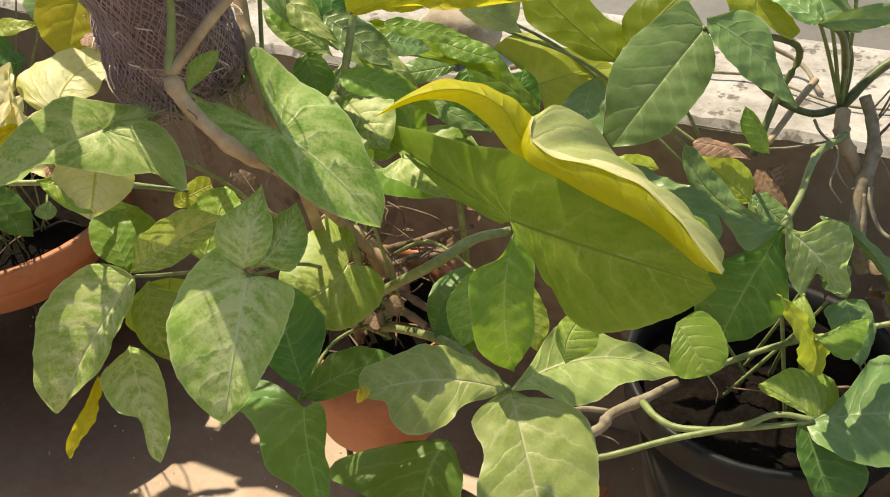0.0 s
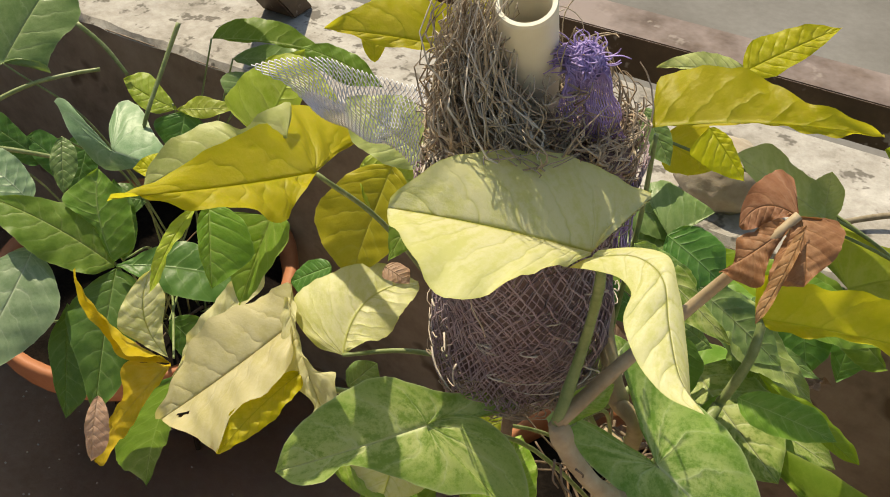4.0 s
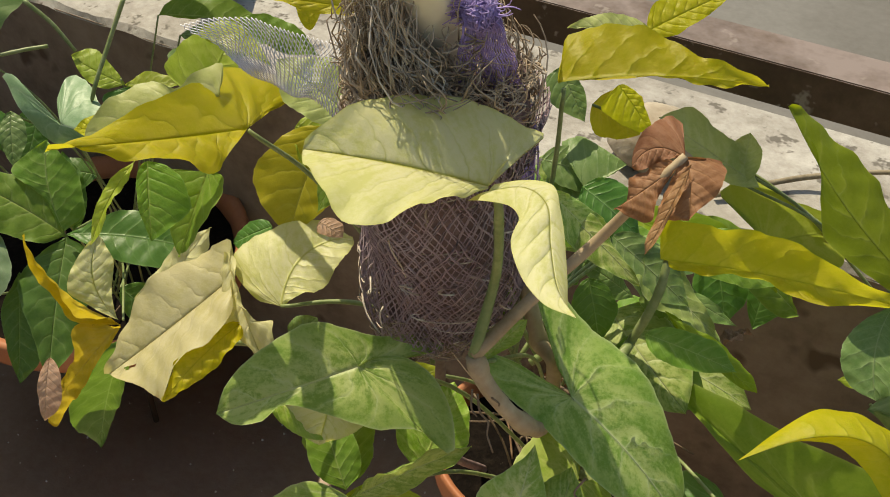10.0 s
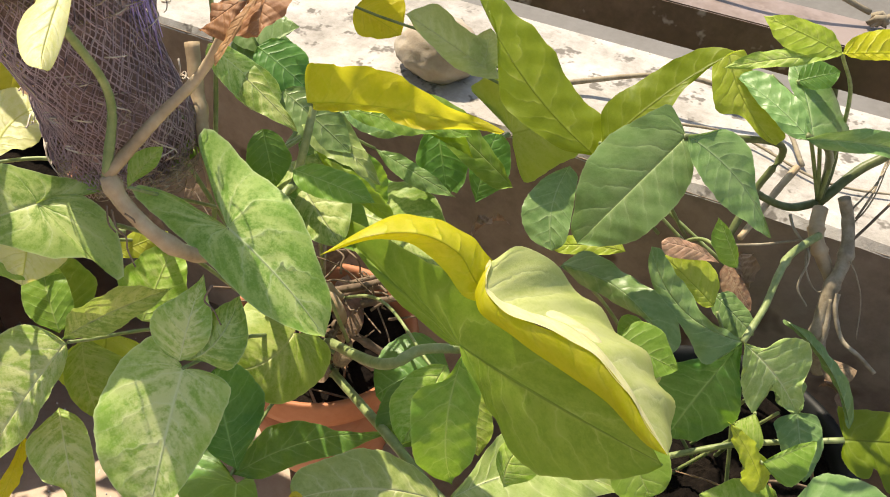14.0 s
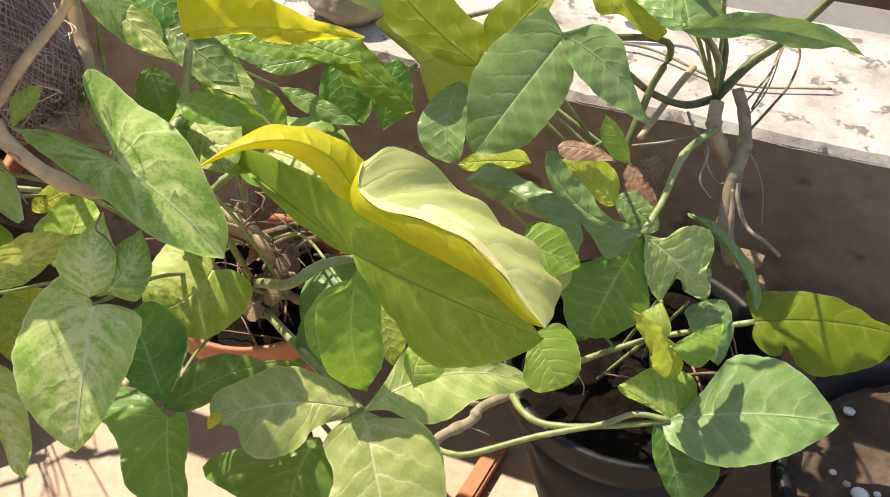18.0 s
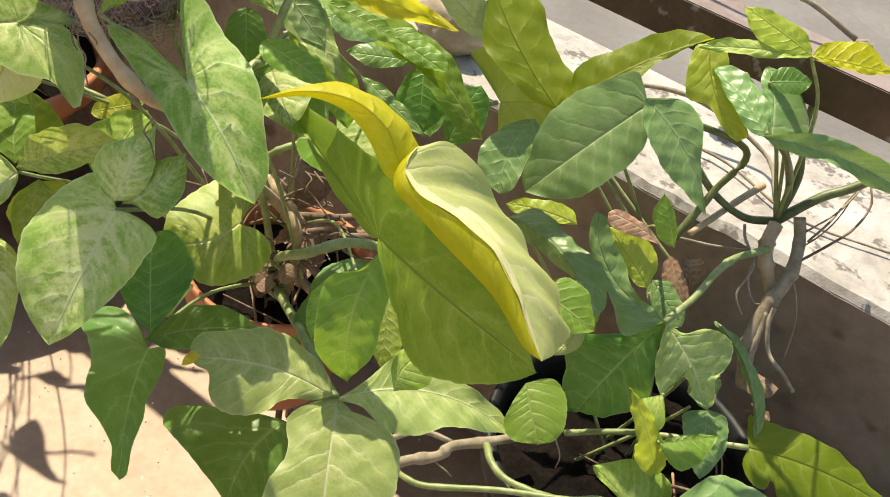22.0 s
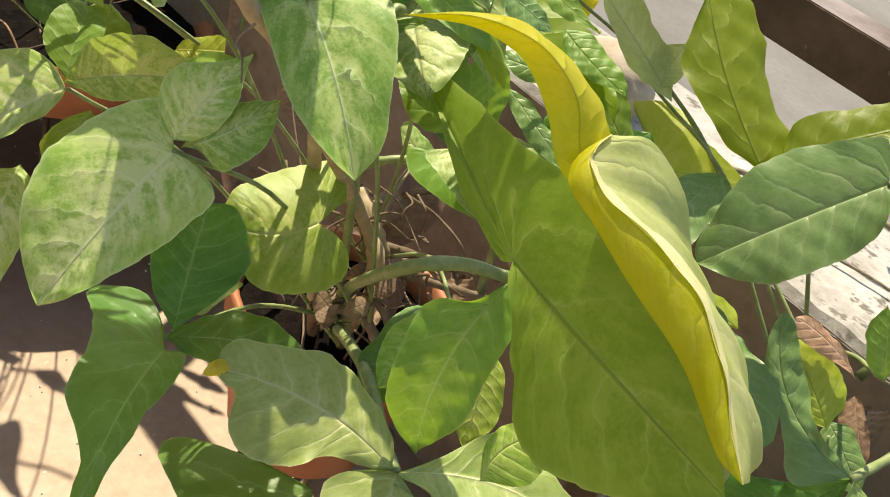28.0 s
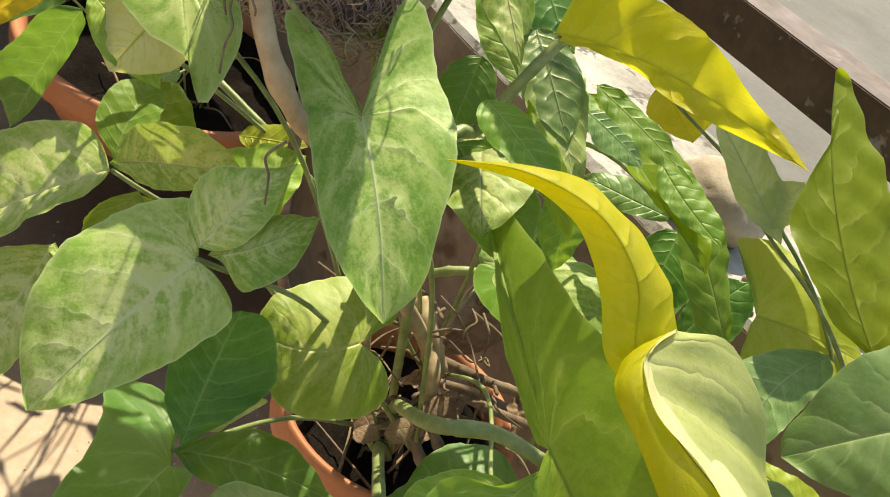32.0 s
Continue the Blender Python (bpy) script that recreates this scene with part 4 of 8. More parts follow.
leaf_fkb = leaf(plant_B, (0.055, 0.836, 0.660), (0.123, 0.839, 0.593), ((0.074, 0.820, 0.617), (0.093, 0.858, 0.638)), 0.05, "sage", wave=1.5, sway=-0.035,
    edges=(((0.18, 0.20), (0.46, 0.39), (0.65, 0.40), (0.56, 0.21), (0.65, 0.09), (0.86, 0.10)), ((0.21, 0.12), (0.27, 0.32), (0.44, 0.48), (0.66, 0.54), (0.78, 0.34), (0.78, 0.17), (0.98, 0.12))))
leaf_fkc = leaf(plant_B, (0.054, 0.836, 0.660), (-0.054, 0.856, 0.719), ((-0.010, 0.835, 0.661), (-0.008, 0.822, 0.669)), 0.05, "blue", wave=1.5, sway=0.165,
    edges=(((0.15, -0.05), (0.40, -0.08), (0.60, -0.12), (0.88, -0.09)), ((0.03, 0.16), (0.08, 0.28), (0.32, 0.13), (0.60, 0.08), (0.81, 0.08), (0.95, 0.05))))
leaf_fkd = leaf(plant_B, (0.017, 0.876, 0.654), (-0.044, 0.879, 0.694), ((-0.006, 0.893, 0.678), (-0.018, 0.864, 0.662)), 0.05, "yelgreen", sway=-0.005,
    edges=(((0.15, 0.27), (0.40, 0.41), (0.65, 0.34), (0.89, 0.15)), ((0.14, 0.12), (0.55, 0.13), (0.83, 0.11))))
leaf_cu = leaf(plant_B, (-0.135, 0.840, 0.670), (-0.003, 0.793, 0.656), ((-0.066, 0.839, 0.690), (-0.064, 0.850, 0.673)), 0.05, "blue", wave=1.5, sway=0.120,
    edges=(((0.19, -0.11), (0.36, -0.11), (0.53, -0.10), (0.70, -0.04), (0.88, 0.02)), ((0.03, 0.16), (0.23, 0.15), (0.50, 0.14), (0.73, 0.16), (0.89, 0.17), (0.98, 0.13), (1.01, 0.07))))
leaf_cc = leaf(plant_B, (0.126, 0.857, 0.573), (0.154, 0.813, 0.528), ((0.154, 0.845, 0.555), (0.124, 0.828, 0.552)), 0.03, "blue", wave=1.5, sway=-0.005,
    edges=(((0.09, 0.29), (0.52, 0.32), (0.86, 0.14)), ((0.12, 0.35), (0.53, 0.28), (0.86, 0.13))))
leaf_ce = leaf(plant_B, (0.094, 0.859, 0.613), (0.127, 0.845, 0.584), ((0.121, 0.866, 0.605), (0.105, 0.841, 0.592)), 0.05, "blue", wave=2.2)
leaf_rt = leaf(plant_B, (0.115, 0.744, 0.501), (0.281, 0.799, 0.509), ((0.176, 0.807, 0.521), (0.203, 0.730, 0.489)), 0.05, "blue", sway=0.035,
    edges=(((0.08, 0.02), (0.23, 0.13), (0.32, 0.24), (0.43, 0.35), (0.63, 0.35), (0.78, 0.27), (0.94, 0.12)), ((0.04, 0.15), (0.27, 0.29), (0.59, 0.27), (0.88, 0.11))))
leaf_rtc = leaf(plant_B, (0.111, 0.748, 0.504), (0.160, 0.694, 0.431), ((0.181, 0.736, 0.464), (0.120, 0.714, 0.467)), 0.05, "dark")
leaf_rtb = leaf(plant_B, (0.126, 0.752, 0.497), (0.065, 0.749, 0.528), ((0.100, 0.767, 0.516), (0.095, 0.737, 0.502)), 0.05, "lime", wave=1.5, sway=0.025,
    edges=(((-0.20, 0.35), (-0.18, 0.73), (0.14, 0.78), (0.62, 0.53), (0.86, 0.22)), ((0.31, 0.04), (0.64, 0.07), (0.86, 0.07))))
leaf_up = leaf(plant_B, (0.119, 0.779, 0.534), (0.068, 0.746, 0.648), ((0.103, 0.793, 0.597), (0.081, 0.739, 0.572)), 0.05, "yelgreen", wave=1.5, sway=0.005,
    edges=(((-0.02, 0.11), (0.30, 0.12), (0.60, 0.08), (0.86, 0.04)), ((0.26, 0.13), (0.60, 0.10), (0.87, 0.04))))
leaf_rr = leaf(plant_B, (0.178, 0.861, 0.555), (0.327, 0.920, 0.530), ((0.253, 0.855, 0.520), (0.232, 0.924, 0.557)), 0.05, "olive", sway=-0.035,
    edges=(((-0.00, 0.11), (0.07, 0.21), (0.16, 0.23), (0.17, 0.16), (0.27, 0.29), (0.42, 0.35), (0.64, 0.30), (0.86, 0.18)), ((-0.03, 0.10), (-0.05, 0.21), (0.04, 0.20), (0.20, 0.21), (0.43, 0.18), (0.68, 0.12), (0.90, 0.04))))
leaf_rre = leaf(plant_B, (0.179, 0.873, 0.561), (0.085, 0.933, 0.617), ((0.150, 0.895, 0.614), (0.155, 0.925, 0.591)), 0.05, "blue", sway=0.160,
    edges=(((0.31, -0.09), (0.63, -0.10), (0.90, -0.05)), ((0.11, 0.08), (0.44, 0.08), (0.77, 0.06))))
leaf_bra = leaf(plant_B, (0.087, 0.804, 0.608), (0.071, 0.789, 0.600), ((0.102, 0.794, 0.602), (0.089, 0.762, 0.584)), 0.02, "lime")
leaf_brb = leaf(plant_B, (0.108, 0.768, 0.586), (0.149, 0.818, 0.587), ((0.130, 0.800, 0.588), (0.132, 0.754, 0.577)), 0.02, "green")
leaf_bl = leaf(plant_W, (-0.052, 0.884, 0.832), (-0.117, 0.820, 0.724), ((-0.113, 0.865, 0.797), (-0.050, 0.846, 0.770)), 0.05, "blue", sway=-0.005,
    edges=(((-0.06, 0.15), (-0.06, 0.23), (0.13, 0.30), (0.37, 0.36), (0.61, 0.32), (0.85, 0.18), (0.97, 0.09)), ((0.05, 0.12), (0.18, 0.23), (0.41, 0.27), (0.67, 0.26), (0.86, 0.15))))
leaf_blb = leaf(plant_W, (-0.046, 0.850, 0.856), (0.046, 0.837, 0.789), ((0.008, 0.866, 0.839), (-0.017, 0.821, 0.814)), 0.04, "blue", sway=0.075,
    edges=(((0.07, 0.10), (0.15, 0.22), (0.34, 0.23), (0.57, 0.10), (0.84, 0.01)), ((0.13, 0.13), (0.33, 0.22), (0.59, 0.21), (0.85, 0.11))))
leaf_vee = leaf(plant_W, (-0.129, 0.871, 0.791), (-0.288, 0.925, 0.901), ((-0.228, 0.859, 0.819), (-0.182, 0.942, 0.844)), 0.04, "olive", sway=0.080,
    edges=(((0.10, 0.08), (0.27, 0.13), (0.44, 0.15), (0.60, 0.07), (0.77, -0.02), (0.91, -0.01)), ((0.09, 0.17), (0.33, 0.21), (0.53, 0.22), (0.74, 0.17), (0.93, 0.09))))
leaf_veb = leaf(plant_W, (-0.124, 0.876, 0.798), (-0.039, 0.968, 0.880), ((-0.116, 0.933, 0.849), (-0.055, 0.902, 0.820)), 0.06, "olive", sway=0.025,
    edges=(((0.16, 0.18), (0.44, 0.17), (0.67, 0.14), (0.89, 0.11)), ((0.19, 0.07), (0.40, 0.12), (0.59, 0.05), (0.81, 0.01))))
leaf_yb = leaf(plant_W, (-0.274, 1.039, 0.659), (-0.189, 1.102, 0.668), ((-0.249, 1.084, 0.679), (-0.222, 1.050, 0.649)), 0.02, "yelgreen", sway=0.035,
    edges=(((-0.13, 0.35), (-0.38, 0.64), (-0.13, 0.76), (0.15, 0.66), (0.34, 0.39), (0.72, 0.18)), ((-0.03, 0.21), (0.03, 0.58), (0.35, 0.51), (0.67, 0.41), (0.83, 0.18))))
leaf_hva = leaf(plant_W, (0.039, 0.950, 0.820), (0.212, 0.983, 0.808), ((0.119, 0.972, 0.858), (0.111, 1.003, 0.837)), 0.08, "blue", sway=0.070,
    edges=(((0.15, 0.06), (0.46, 0.09), (0.67, 0.08), (0.86, 0.05)), ((0.15, -0.04), (0.39, -0.05), (0.66, -0.05), (0.87, -0.01))))
leaf_hvb = leaf(plant_W, (0.052, 0.950, 0.820), (-0.038, 0.990, 0.843), ((-0.000, 0.950, 0.817), (0.023, 0.988, 0.841)), 0.05, "blue", sway=-0.025,
    edges=(((0.21, 0.12), (0.54, 0.11), (0.81, 0.04)), ((0.24, 0.14), (0.45, 0.19), (0.75, 0.19), (0.93, 0.10))))
leaf_hvc = leaf(plant_W, (0.052, 0.950, 0.820), (0.010, 1.017, 0.856), ((0.047, 0.994, 0.826), (0.014, 0.969, 0.834)), 0.05, "blue", sway=0.020,
    edges=(((0.13, 0.66), (0.70, 0.87), (1.12, 0.80), (1.10, 0.35)), ((0.35, 0.10), (0.70, 0.14), (0.96, 0.06))))
leaf_tya = leaf(plant_W, (0.049, 0.970, 0.903), (0.116, 1.005, 0.904), ((0.073, 1.002, 0.917), (0.085, 0.982, 0.899)), 0.04, "yellow")
leaf_tyb = leaf(plant_W, (0.049, 0.970, 0.903), (-0.024, 0.964, 0.922), ((0.005, 0.952, 0.902), (0.021, 0.978, 0.919)), 0.04, "yelgreen")
leaf_tyc = leaf(plant_W, (0.049, 0.970, 0.903), (-0.041, 0.923, 0.886), ((-0.007, 0.950, 0.899), (0.007, 0.941, 0.890)), 0.04, "lime")
leaf_tyd = leaf(plant_W, (-0.048, 0.998, 0.859), (0.021, 0.968, 0.795), ((-0.033, 0.970, 0.820), (-0.004, 1.005, 0.835)), 0.04, "yelgreen", sway=0.100,
    edges=(((-0.02, 0.16), (0.42, 0.27), (0.59, 0.09), (0.87, 0.06)), ((0.06, 0.18), (0.44, 0.21), (0.68, 0.19), (0.95, 0.17))))
leaf_spr = leaf(plant_W, (0.026, 0.866, 0.721), (-0.004, 0.875, 0.763), ((-0.001, 0.860, 0.739), (0.015, 0.875, 0.744)), 0.05, "green")
leaf_pba = leaf(plant_W, (-0.301, 1.053, 0.719), (-0.422, 1.040, 0.777), ((-0.351, 1.077, 0.760), (-0.360, 1.019, 0.728)), 0.03, "pale", sway=-0.005,
    edges=(((0.24, 0.18), (0.51, 0.20), (0.80, 0.23), (0.93, 0.12)), ((0.19, 0.12), (0.48, 0.15), (0.78, 0.09))))
leaf_pbb = leaf(plant_W, (-0.321, 1.045, 0.723), (-0.330, 1.080, 0.765), ((-0.346, 1.058, 0.747), (-0.309, 1.069, 0.745)), 0.03, "pale")
leaf_ybc = leaf(plant_W, (-0.508, 1.070, 0.748), (-0.448, 1.078, 0.722), ((-0.459, 1.112, 0.751), (-0.488, 1.049, 0.724)), 0.03, "yellow")
leaf_gkg = leaf(plant_W, (0.020, 0.995, 0.852), (0.053, 1.019, 0.859), ((0.026, 1.015, 0.864), (0.045, 0.998, 0.848)), 0.05, "dark")
leaf_yva = leaf(plant_L, (-0.827, 0.606, 0.645), (-0.872, 0.646, 0.709), ((-0.834, 0.641, 0.673), (-0.862, 0.608, 0.673)), 0.03, "palegreen", wave=1.5, sway=-0.165,
    edges=(((0.33, 0.15), (0.65, 0.24), (0.89, 0.11)), ((0.26, 0.18), (0.43, 0.29), (0.68, 0.23), (0.91, 0.11))))
leaf_yvb = leaf(plant_L, (-0.823, 0.604, 0.641), (-0.905, 0.586, 0.739), ((-0.884, 0.594, 0.664), (-0.858, 0.564, 0.680)), 0.04, "golden", sway=0.295,
    edges=(((0.26, -0.18), (0.61, -0.11), (0.84, -0.04)), ((0.25, 0.15), (0.50, 0.09), (0.81, 0.07))))
leaf_yvc = leaf(plant_L, (-0.823, 0.604, 0.641), (-0.875, 0.525, 0.542), ((-0.824, 0.582, 0.574), (-0.867, 0.554, 0.619)), 0.05, "golden", wave=1.5, sway=-0.055,
    edges=(((0.11, 0.03), (0.47, 0.09), (0.78, 0.09), (1.00, 0.08)), ((0.16, 0.25), (0.35, 0.11), (0.62, 0.06), (0.88, 0.06))))
leaf_yvd = leaf(plant_L, (-0.822, 0.602, 0.624), (-0.758, 0.685, 0.739), ((-0.828, 0.647, 0.690), (-0.758, 0.628, 0.664)), 0.05, "cream", wave=1.5, sway=-0.025,
    edges=(((0.28, 0.08), (0.57, 0.11), (0.82, 0.08)), ((0.16, -0.02), (0.54, 0.03), (0.78, 0.08), (0.91, 0.07))))
leaf_yve = leaf(plant_L, (-0.872, 0.549, 0.618), (-0.856, 0.510, 0.569), ((-0.872, 0.528, 0.598), (-0.848, 0.532, 0.584)), 0.08, "pinkdry")
leaf_gd = leaf(plant_L, (-0.833, 0.615, 0.604), (-0.888, 0.580, 0.422), ((-0.876, 0.557, 0.535), (-0.829, 0.635, 0.506)), 0.03, "dark", sway=0.020,
    edges=(((0.13, 0.14), (0.38, 0.17), (0.66, 0.21)), ((0.08, 0.06), (0.41, 0.08), (0.79, 0.06))))
leaf_ca = leaf(plant_L, (-0.982, 0.686, 0.631), (-1.111, 0.643, 0.707), ((-1.043, 0.702, 0.680), (-1.036, 0.630, 0.651)), 0.05, "green", sway=0.030,
    edges=(((0.19, 0.19), (0.36, 0.22), (0.63, 0.15), (0.87, 0.05)), ((0.13, 0.17), (0.45, 0.24), (0.75, 0.17), (0.92, 0.06))))
leaf_cbr = leaf(plant_L, (-0.974, 0.681, 0.640), (-0.850, 0.750, 0.619), ((-0.931, 0.741, 0.648), (-0.904, 0.683, 0.617)), 0.05, "dark", sway=0.030,
    edges=(((0.24, 0.12), (0.45, 0.22), (0.72, 0.19), (0.93, 0.10)), ((0.24, 0.13), (0.53, 0.24), (0.79, 0.22), (0.96, 0.09))))
leaf_ccu = leaf(plant_L, (-0.985, 0.688, 0.634), (-1.035, 0.737, 0.713), ((-1.026, 0.691, 0.670), (-0.989, 0.729, 0.669)), 0.05, "green", sway=0.065,
    edges=(((0.39, 0.07), (0.72, 0.34), (0.89, 0.17)), ((0.15, 0.28), (0.58, 0.32), (0.84, 0.15))))
leaf_cdu = leaf(plant_L, (-0.996, 0.710, 0.617), (-1.037, 0.755, 0.686), ((-1.000, 0.745, 0.649), (-1.030, 0.732, 0.662)), 0.04, "dark")
leaf_cdn = leaf(plant_L, (-0.980, 0.686, 0.630), (-0.926, 0.572, 0.530), ((-0.990, 0.614, 0.590), (-0.922, 0.655, 0.579)), 0.04, "dark", sway=0.005,
    edges=(((0.19, 0.20), (0.36, 0.27), (0.66, 0.15), (0.86, 0.07)), ((0.11, 0.17), (0.47, 0.21), (0.79, 0.15))))
leaf_cds = leaf(plant_L, (-1.012, 0.636, 0.601), (-0.960, 0.558, 0.517), ((-1.013, 0.581, 0.566), (-0.963, 0.619, 0.562)), 0.04, "dark", sway=-0.010,
    edges=(((0.31, 0.14), (0.61, 0.12), (0.88, 0.04)), ((0.31, 0.13), (0.77, 0.18), (0.94, 0.06))))
leaf_wlu = leaf(plant_L, (-1.086, 0.680, 0.682), (-1.171, 0.680, 0.729), ((-1.134, 0.658, 0.701), (-1.121, 0.703, 0.711)), 0.04, "sky_sheen")
leaf_wl = leaf(plant_L, (-1.055, 0.647, 0.657), (-1.043, 0.500, 0.566), ((-1.092, 0.574, 0.622), (-1.011, 0.594, 0.601)), 0.06, "sky_sheen", sway=-0.050,
    edges=(((0.18, 0.19), (0.44, 0.20), (0.68, 0.13), (0.89, 0.04)), ((0.12, 0.18), (0.34, 0.31), (0.63, 0.21), (0.83, 0.10))))
leaf_wlr = leaf(plant_L, (-1.115, 0.650, 0.668), (-1.157, 0.551, 0.620), ((-1.161, 0.615, 0.664), (-1.109, 0.600, 0.632)), 0.04, "sky_sheen")
leaf_wls = leaf(plant_L, (-1.303, 0.746, 0.641), (-1.297, 0.674, 0.610), ((-1.283, 0.721, 0.620), (-1.319, 0.704, 0.634)), 0.04, "sky_sheen")
leaf_hb = leaf(plant_L, (-1.084, 0.799, 0.681), (-0.972, 0.817, 0.671), ((-1.034, 0.822, 0.701), (-1.037, 0.834, 0.686)), 0.05, "sky_sheen", sway=-0.010,
    edges=(((-0.40, 0.11), (-0.67, 0.34), (-0.85, 0.33), (-0.74, 0.23), (-0.45, -0.04), (-0.10, -0.24), (0.36, -0.08), (0.74, -0.01)), ((-0.20, 0.21), (-0.29, 0.47), (-0.26, 0.64), (-0.03, 0.60), (0.28, 0.38), (0.68, 0.14))))
leaf_tl = leaf(plant_L, (-1.317, 0.846, 0.705), (-1.326, 0.974, 0.781), ((-1.274, 0.945, 0.733), (-1.385, 0.846, 0.746), (-1.276, 0.877, 0.698), (-1.364, 0.773, 0.694)), 0.04, "blue")
leaf_lb = leaf(plant_L, (-1.068, 0.451, 0.590), (-0.953, 0.441, 0.550), ((-1.012, 0.476, 0.578), (-1.020, 0.416, 0.570)), 0.08, "cream", sway=-0.085,
    edges=(((0.32, 0.12), (0.68, 0.11)), ((0.34, 0.15), (0.62, 0.14), (0.88, 0.07))))
leaf_qb = leaf(plant_L, (-1.145, 1.050, 0.696), (-1.001, 1.117, 0.684), ((-1.096, 1.103, 0.710), (-1.072, 1.080, 0.688)), 0.08, "green")
leaf_qc = leaf(plant_L, (-1.135, 1.076, 0.656), (-0.993, 1.151, 0.653), ((-1.084, 1.123, 0.667), (-1.067, 1.096, 0.644)), 0.04, "blue")
leaf_qd = leaf(plant_L, (-1.115, 0.938, 0.653), (-1.188, 0.923, 0.683), ((-1.149, 0.950, 0.674), (-1.148, 0.914, 0.657)), 0.04, "yelgreen", sway=-0.050,
    edges=(((0.31, 0.20), (0.77, 0.33)), ((0.27, 0.23), (0.67, 0.18))))
leaf_qdb = leaf(plant_L, (-1.114, 0.937, 0.653), (-1.045, 0.980, 0.657), ((-1.093, 0.970, 0.665), (-1.073, 0.942, 0.643)), 0.06, "yelgreen", sway=-0.030,
    edges=(((0.33, 0.22), (0.66, 0.15)), ((0.34, 0.16), (0.66, 0.13))))
leaf_qe = leaf(plant_L, (-1.038, 1.010, 0.687), (-1.053, 0.977, 0.661), ((-1.083, 0.986, 0.681), (-1.021, 1.004, 0.675)), 0.03, "blue")
leaf_qdc = leaf(plant_L, (-1.105, 0.944, 0.652), (-1.095, 0.906, 0.610), ((-1.113, 0.920, 0.636), (-1.088, 0.933, 0.630)), 0.03, "dark", sway=0.000,
    edges=(((0.39, 0.64), (0.81, 0.36)), ((0.28, 0.48), (0.80, 0.32))))
leaf_qx = leaf(plant_L, (-1.142, 0.778, 0.692), (-1.110, 0.737, 0.647), ((-1.138, 0.751, 0.673), (-1.114, 0.771, 0.670)), 0.05, "blue")
leaf_llx = leaf(plant_L, (-0.933, 0.702, 0.559), (-0.872, 0.715, 0.488), ((-0.901, 0.737, 0.533), (-0.903, 0.688, 0.515)), 0.04, "dark")
leaf_lly = leaf(plant_L, (-0.833, 0.713, 0.527), (-0.834, 0.728, 0.547), ((-0.845, 0.709, 0.537), (-0.824, 0.726, 0.534)), 0.04, "blue")
leaf_yp = leaf(plant_P, (-0.324, 0.689, 0.890), (-0.151, 0.682, 0.926), ((-0.255, 0.697, 0.948), (-0.238, 0.673, 0.865)), 0.05, "yellow", wave=1.5, sway=0.050,
    edges=(((-0.01, 0.09), (-0.00, 0.17), (0.19, 0.18), (0.45, 0.16), (0.64, 0.12), (0.81, 0.06)), ((0.08, 0.03), (0.36, 0.03), (0.59, 0.06), (0.79, 0.04))))
leaf_yel = leaf(plant_P, (-0.605, 0.584, 0.969), (-0.637, 0.447, 1.025), ((-0.651, 0.536, 1.010), (-0.588, 0.509, 0.979)), 0.04, "yellow", wave=1.5, sway=-0.040,
    edges=(((-0.25, 0.13), (-0.55, 0.16), (-0.38, 0.29), (-0.22, 0.41), (0.17, 0.26), (0.54, 0.16), (0.83, 0.06)), ((0.22, 0.12), (0.35, 0.20), (0.55, 0.13), (0.72, 0.08), (0.83, 0.01))))
leaf_pale = leaf(plant_P, (-0.387, 0.512, 1.052), (-0.479, 0.480, 1.062), ((-0.434, 0.517, 1.070), (-0.420, 0.475, 1.061)), 0.05, "palegreen", wave=1.3, sway=-0.015,
    edges=(((-0.05, 0.13), (-0.15, 0.26), (-0.25, 0.37), (-0.09, 0.39), (0.11, 0.44), (0.38, 0.43), (0.56, 0.39), (0.75, 0.30), (0.90, 0.16), (0.99, 0.06)), ((0.08, 0.13), (0.24, 0.35), (0.47, 0.56), (0.65, 0.57), (0.79, 0.43), (0.92, 0.24), (0.98, 0.09))))
leaf_tata = leaf(plant_P, (-0.596, 0.587, 0.795), (-0.579, 0.670, 0.816), ((-0.609, 0.627, 0.810), (-0.567, 0.621, 0.799)), 0.05, "palegreen", wave=1.5, sway=0.195,
    edges=(((-0.09, 0.35), (0.02, 0.64), (0.39, 0.51), (0.74, 0.34), (0.93, 0.22)), ((0.18, 0.18), (0.39, 0.36), (0.70, 0.29), (0.93, 0.12))))
leaf_tatb = leaf(plant_P, (-0.638, 0.585, 0.813), (-0.737, 0.514, 0.705), ((-0.714, 0.575, 0.779), (-0.657, 0.521, 0.762)), 0.06, "cream", bites=0.12, wave=1.5, hole=(True, 0.42, 0.80, 0.11, 0.03), sway=-0.055,
    edges=(((-0.06, 0.16), (0.11, 0.23), (0.31, 0.29), (0.52, 0.28), (0.73, 0.21), (0.89, 0.09)), ((0.07, 0.24), (0.21, 0.30), (0.38, 0.33), (0.51, 0.41), (0.67, 0.25), (0.84, 0.13))))
leaf_tatc = leaf(plant_P, (-0.650, 0.592, 0.827), (-0.564, 0.537, 0.754), ((-0.634, 0.552, 0.779), (-0.593, 0.564, 0.819)), 0.05, "cream", bites=0.3, wave=1.5, sway=0.005,
    edges=(((0.18, 0.12), (0.46, 0.14), (0.67, 0.05), (0.79, 0.15), (0.91, 0.07)), ((0.33, 0.10), (0.50, 0.13), (0.59, 0.32), (0.76, 0.26), (0.88, 0.13))))
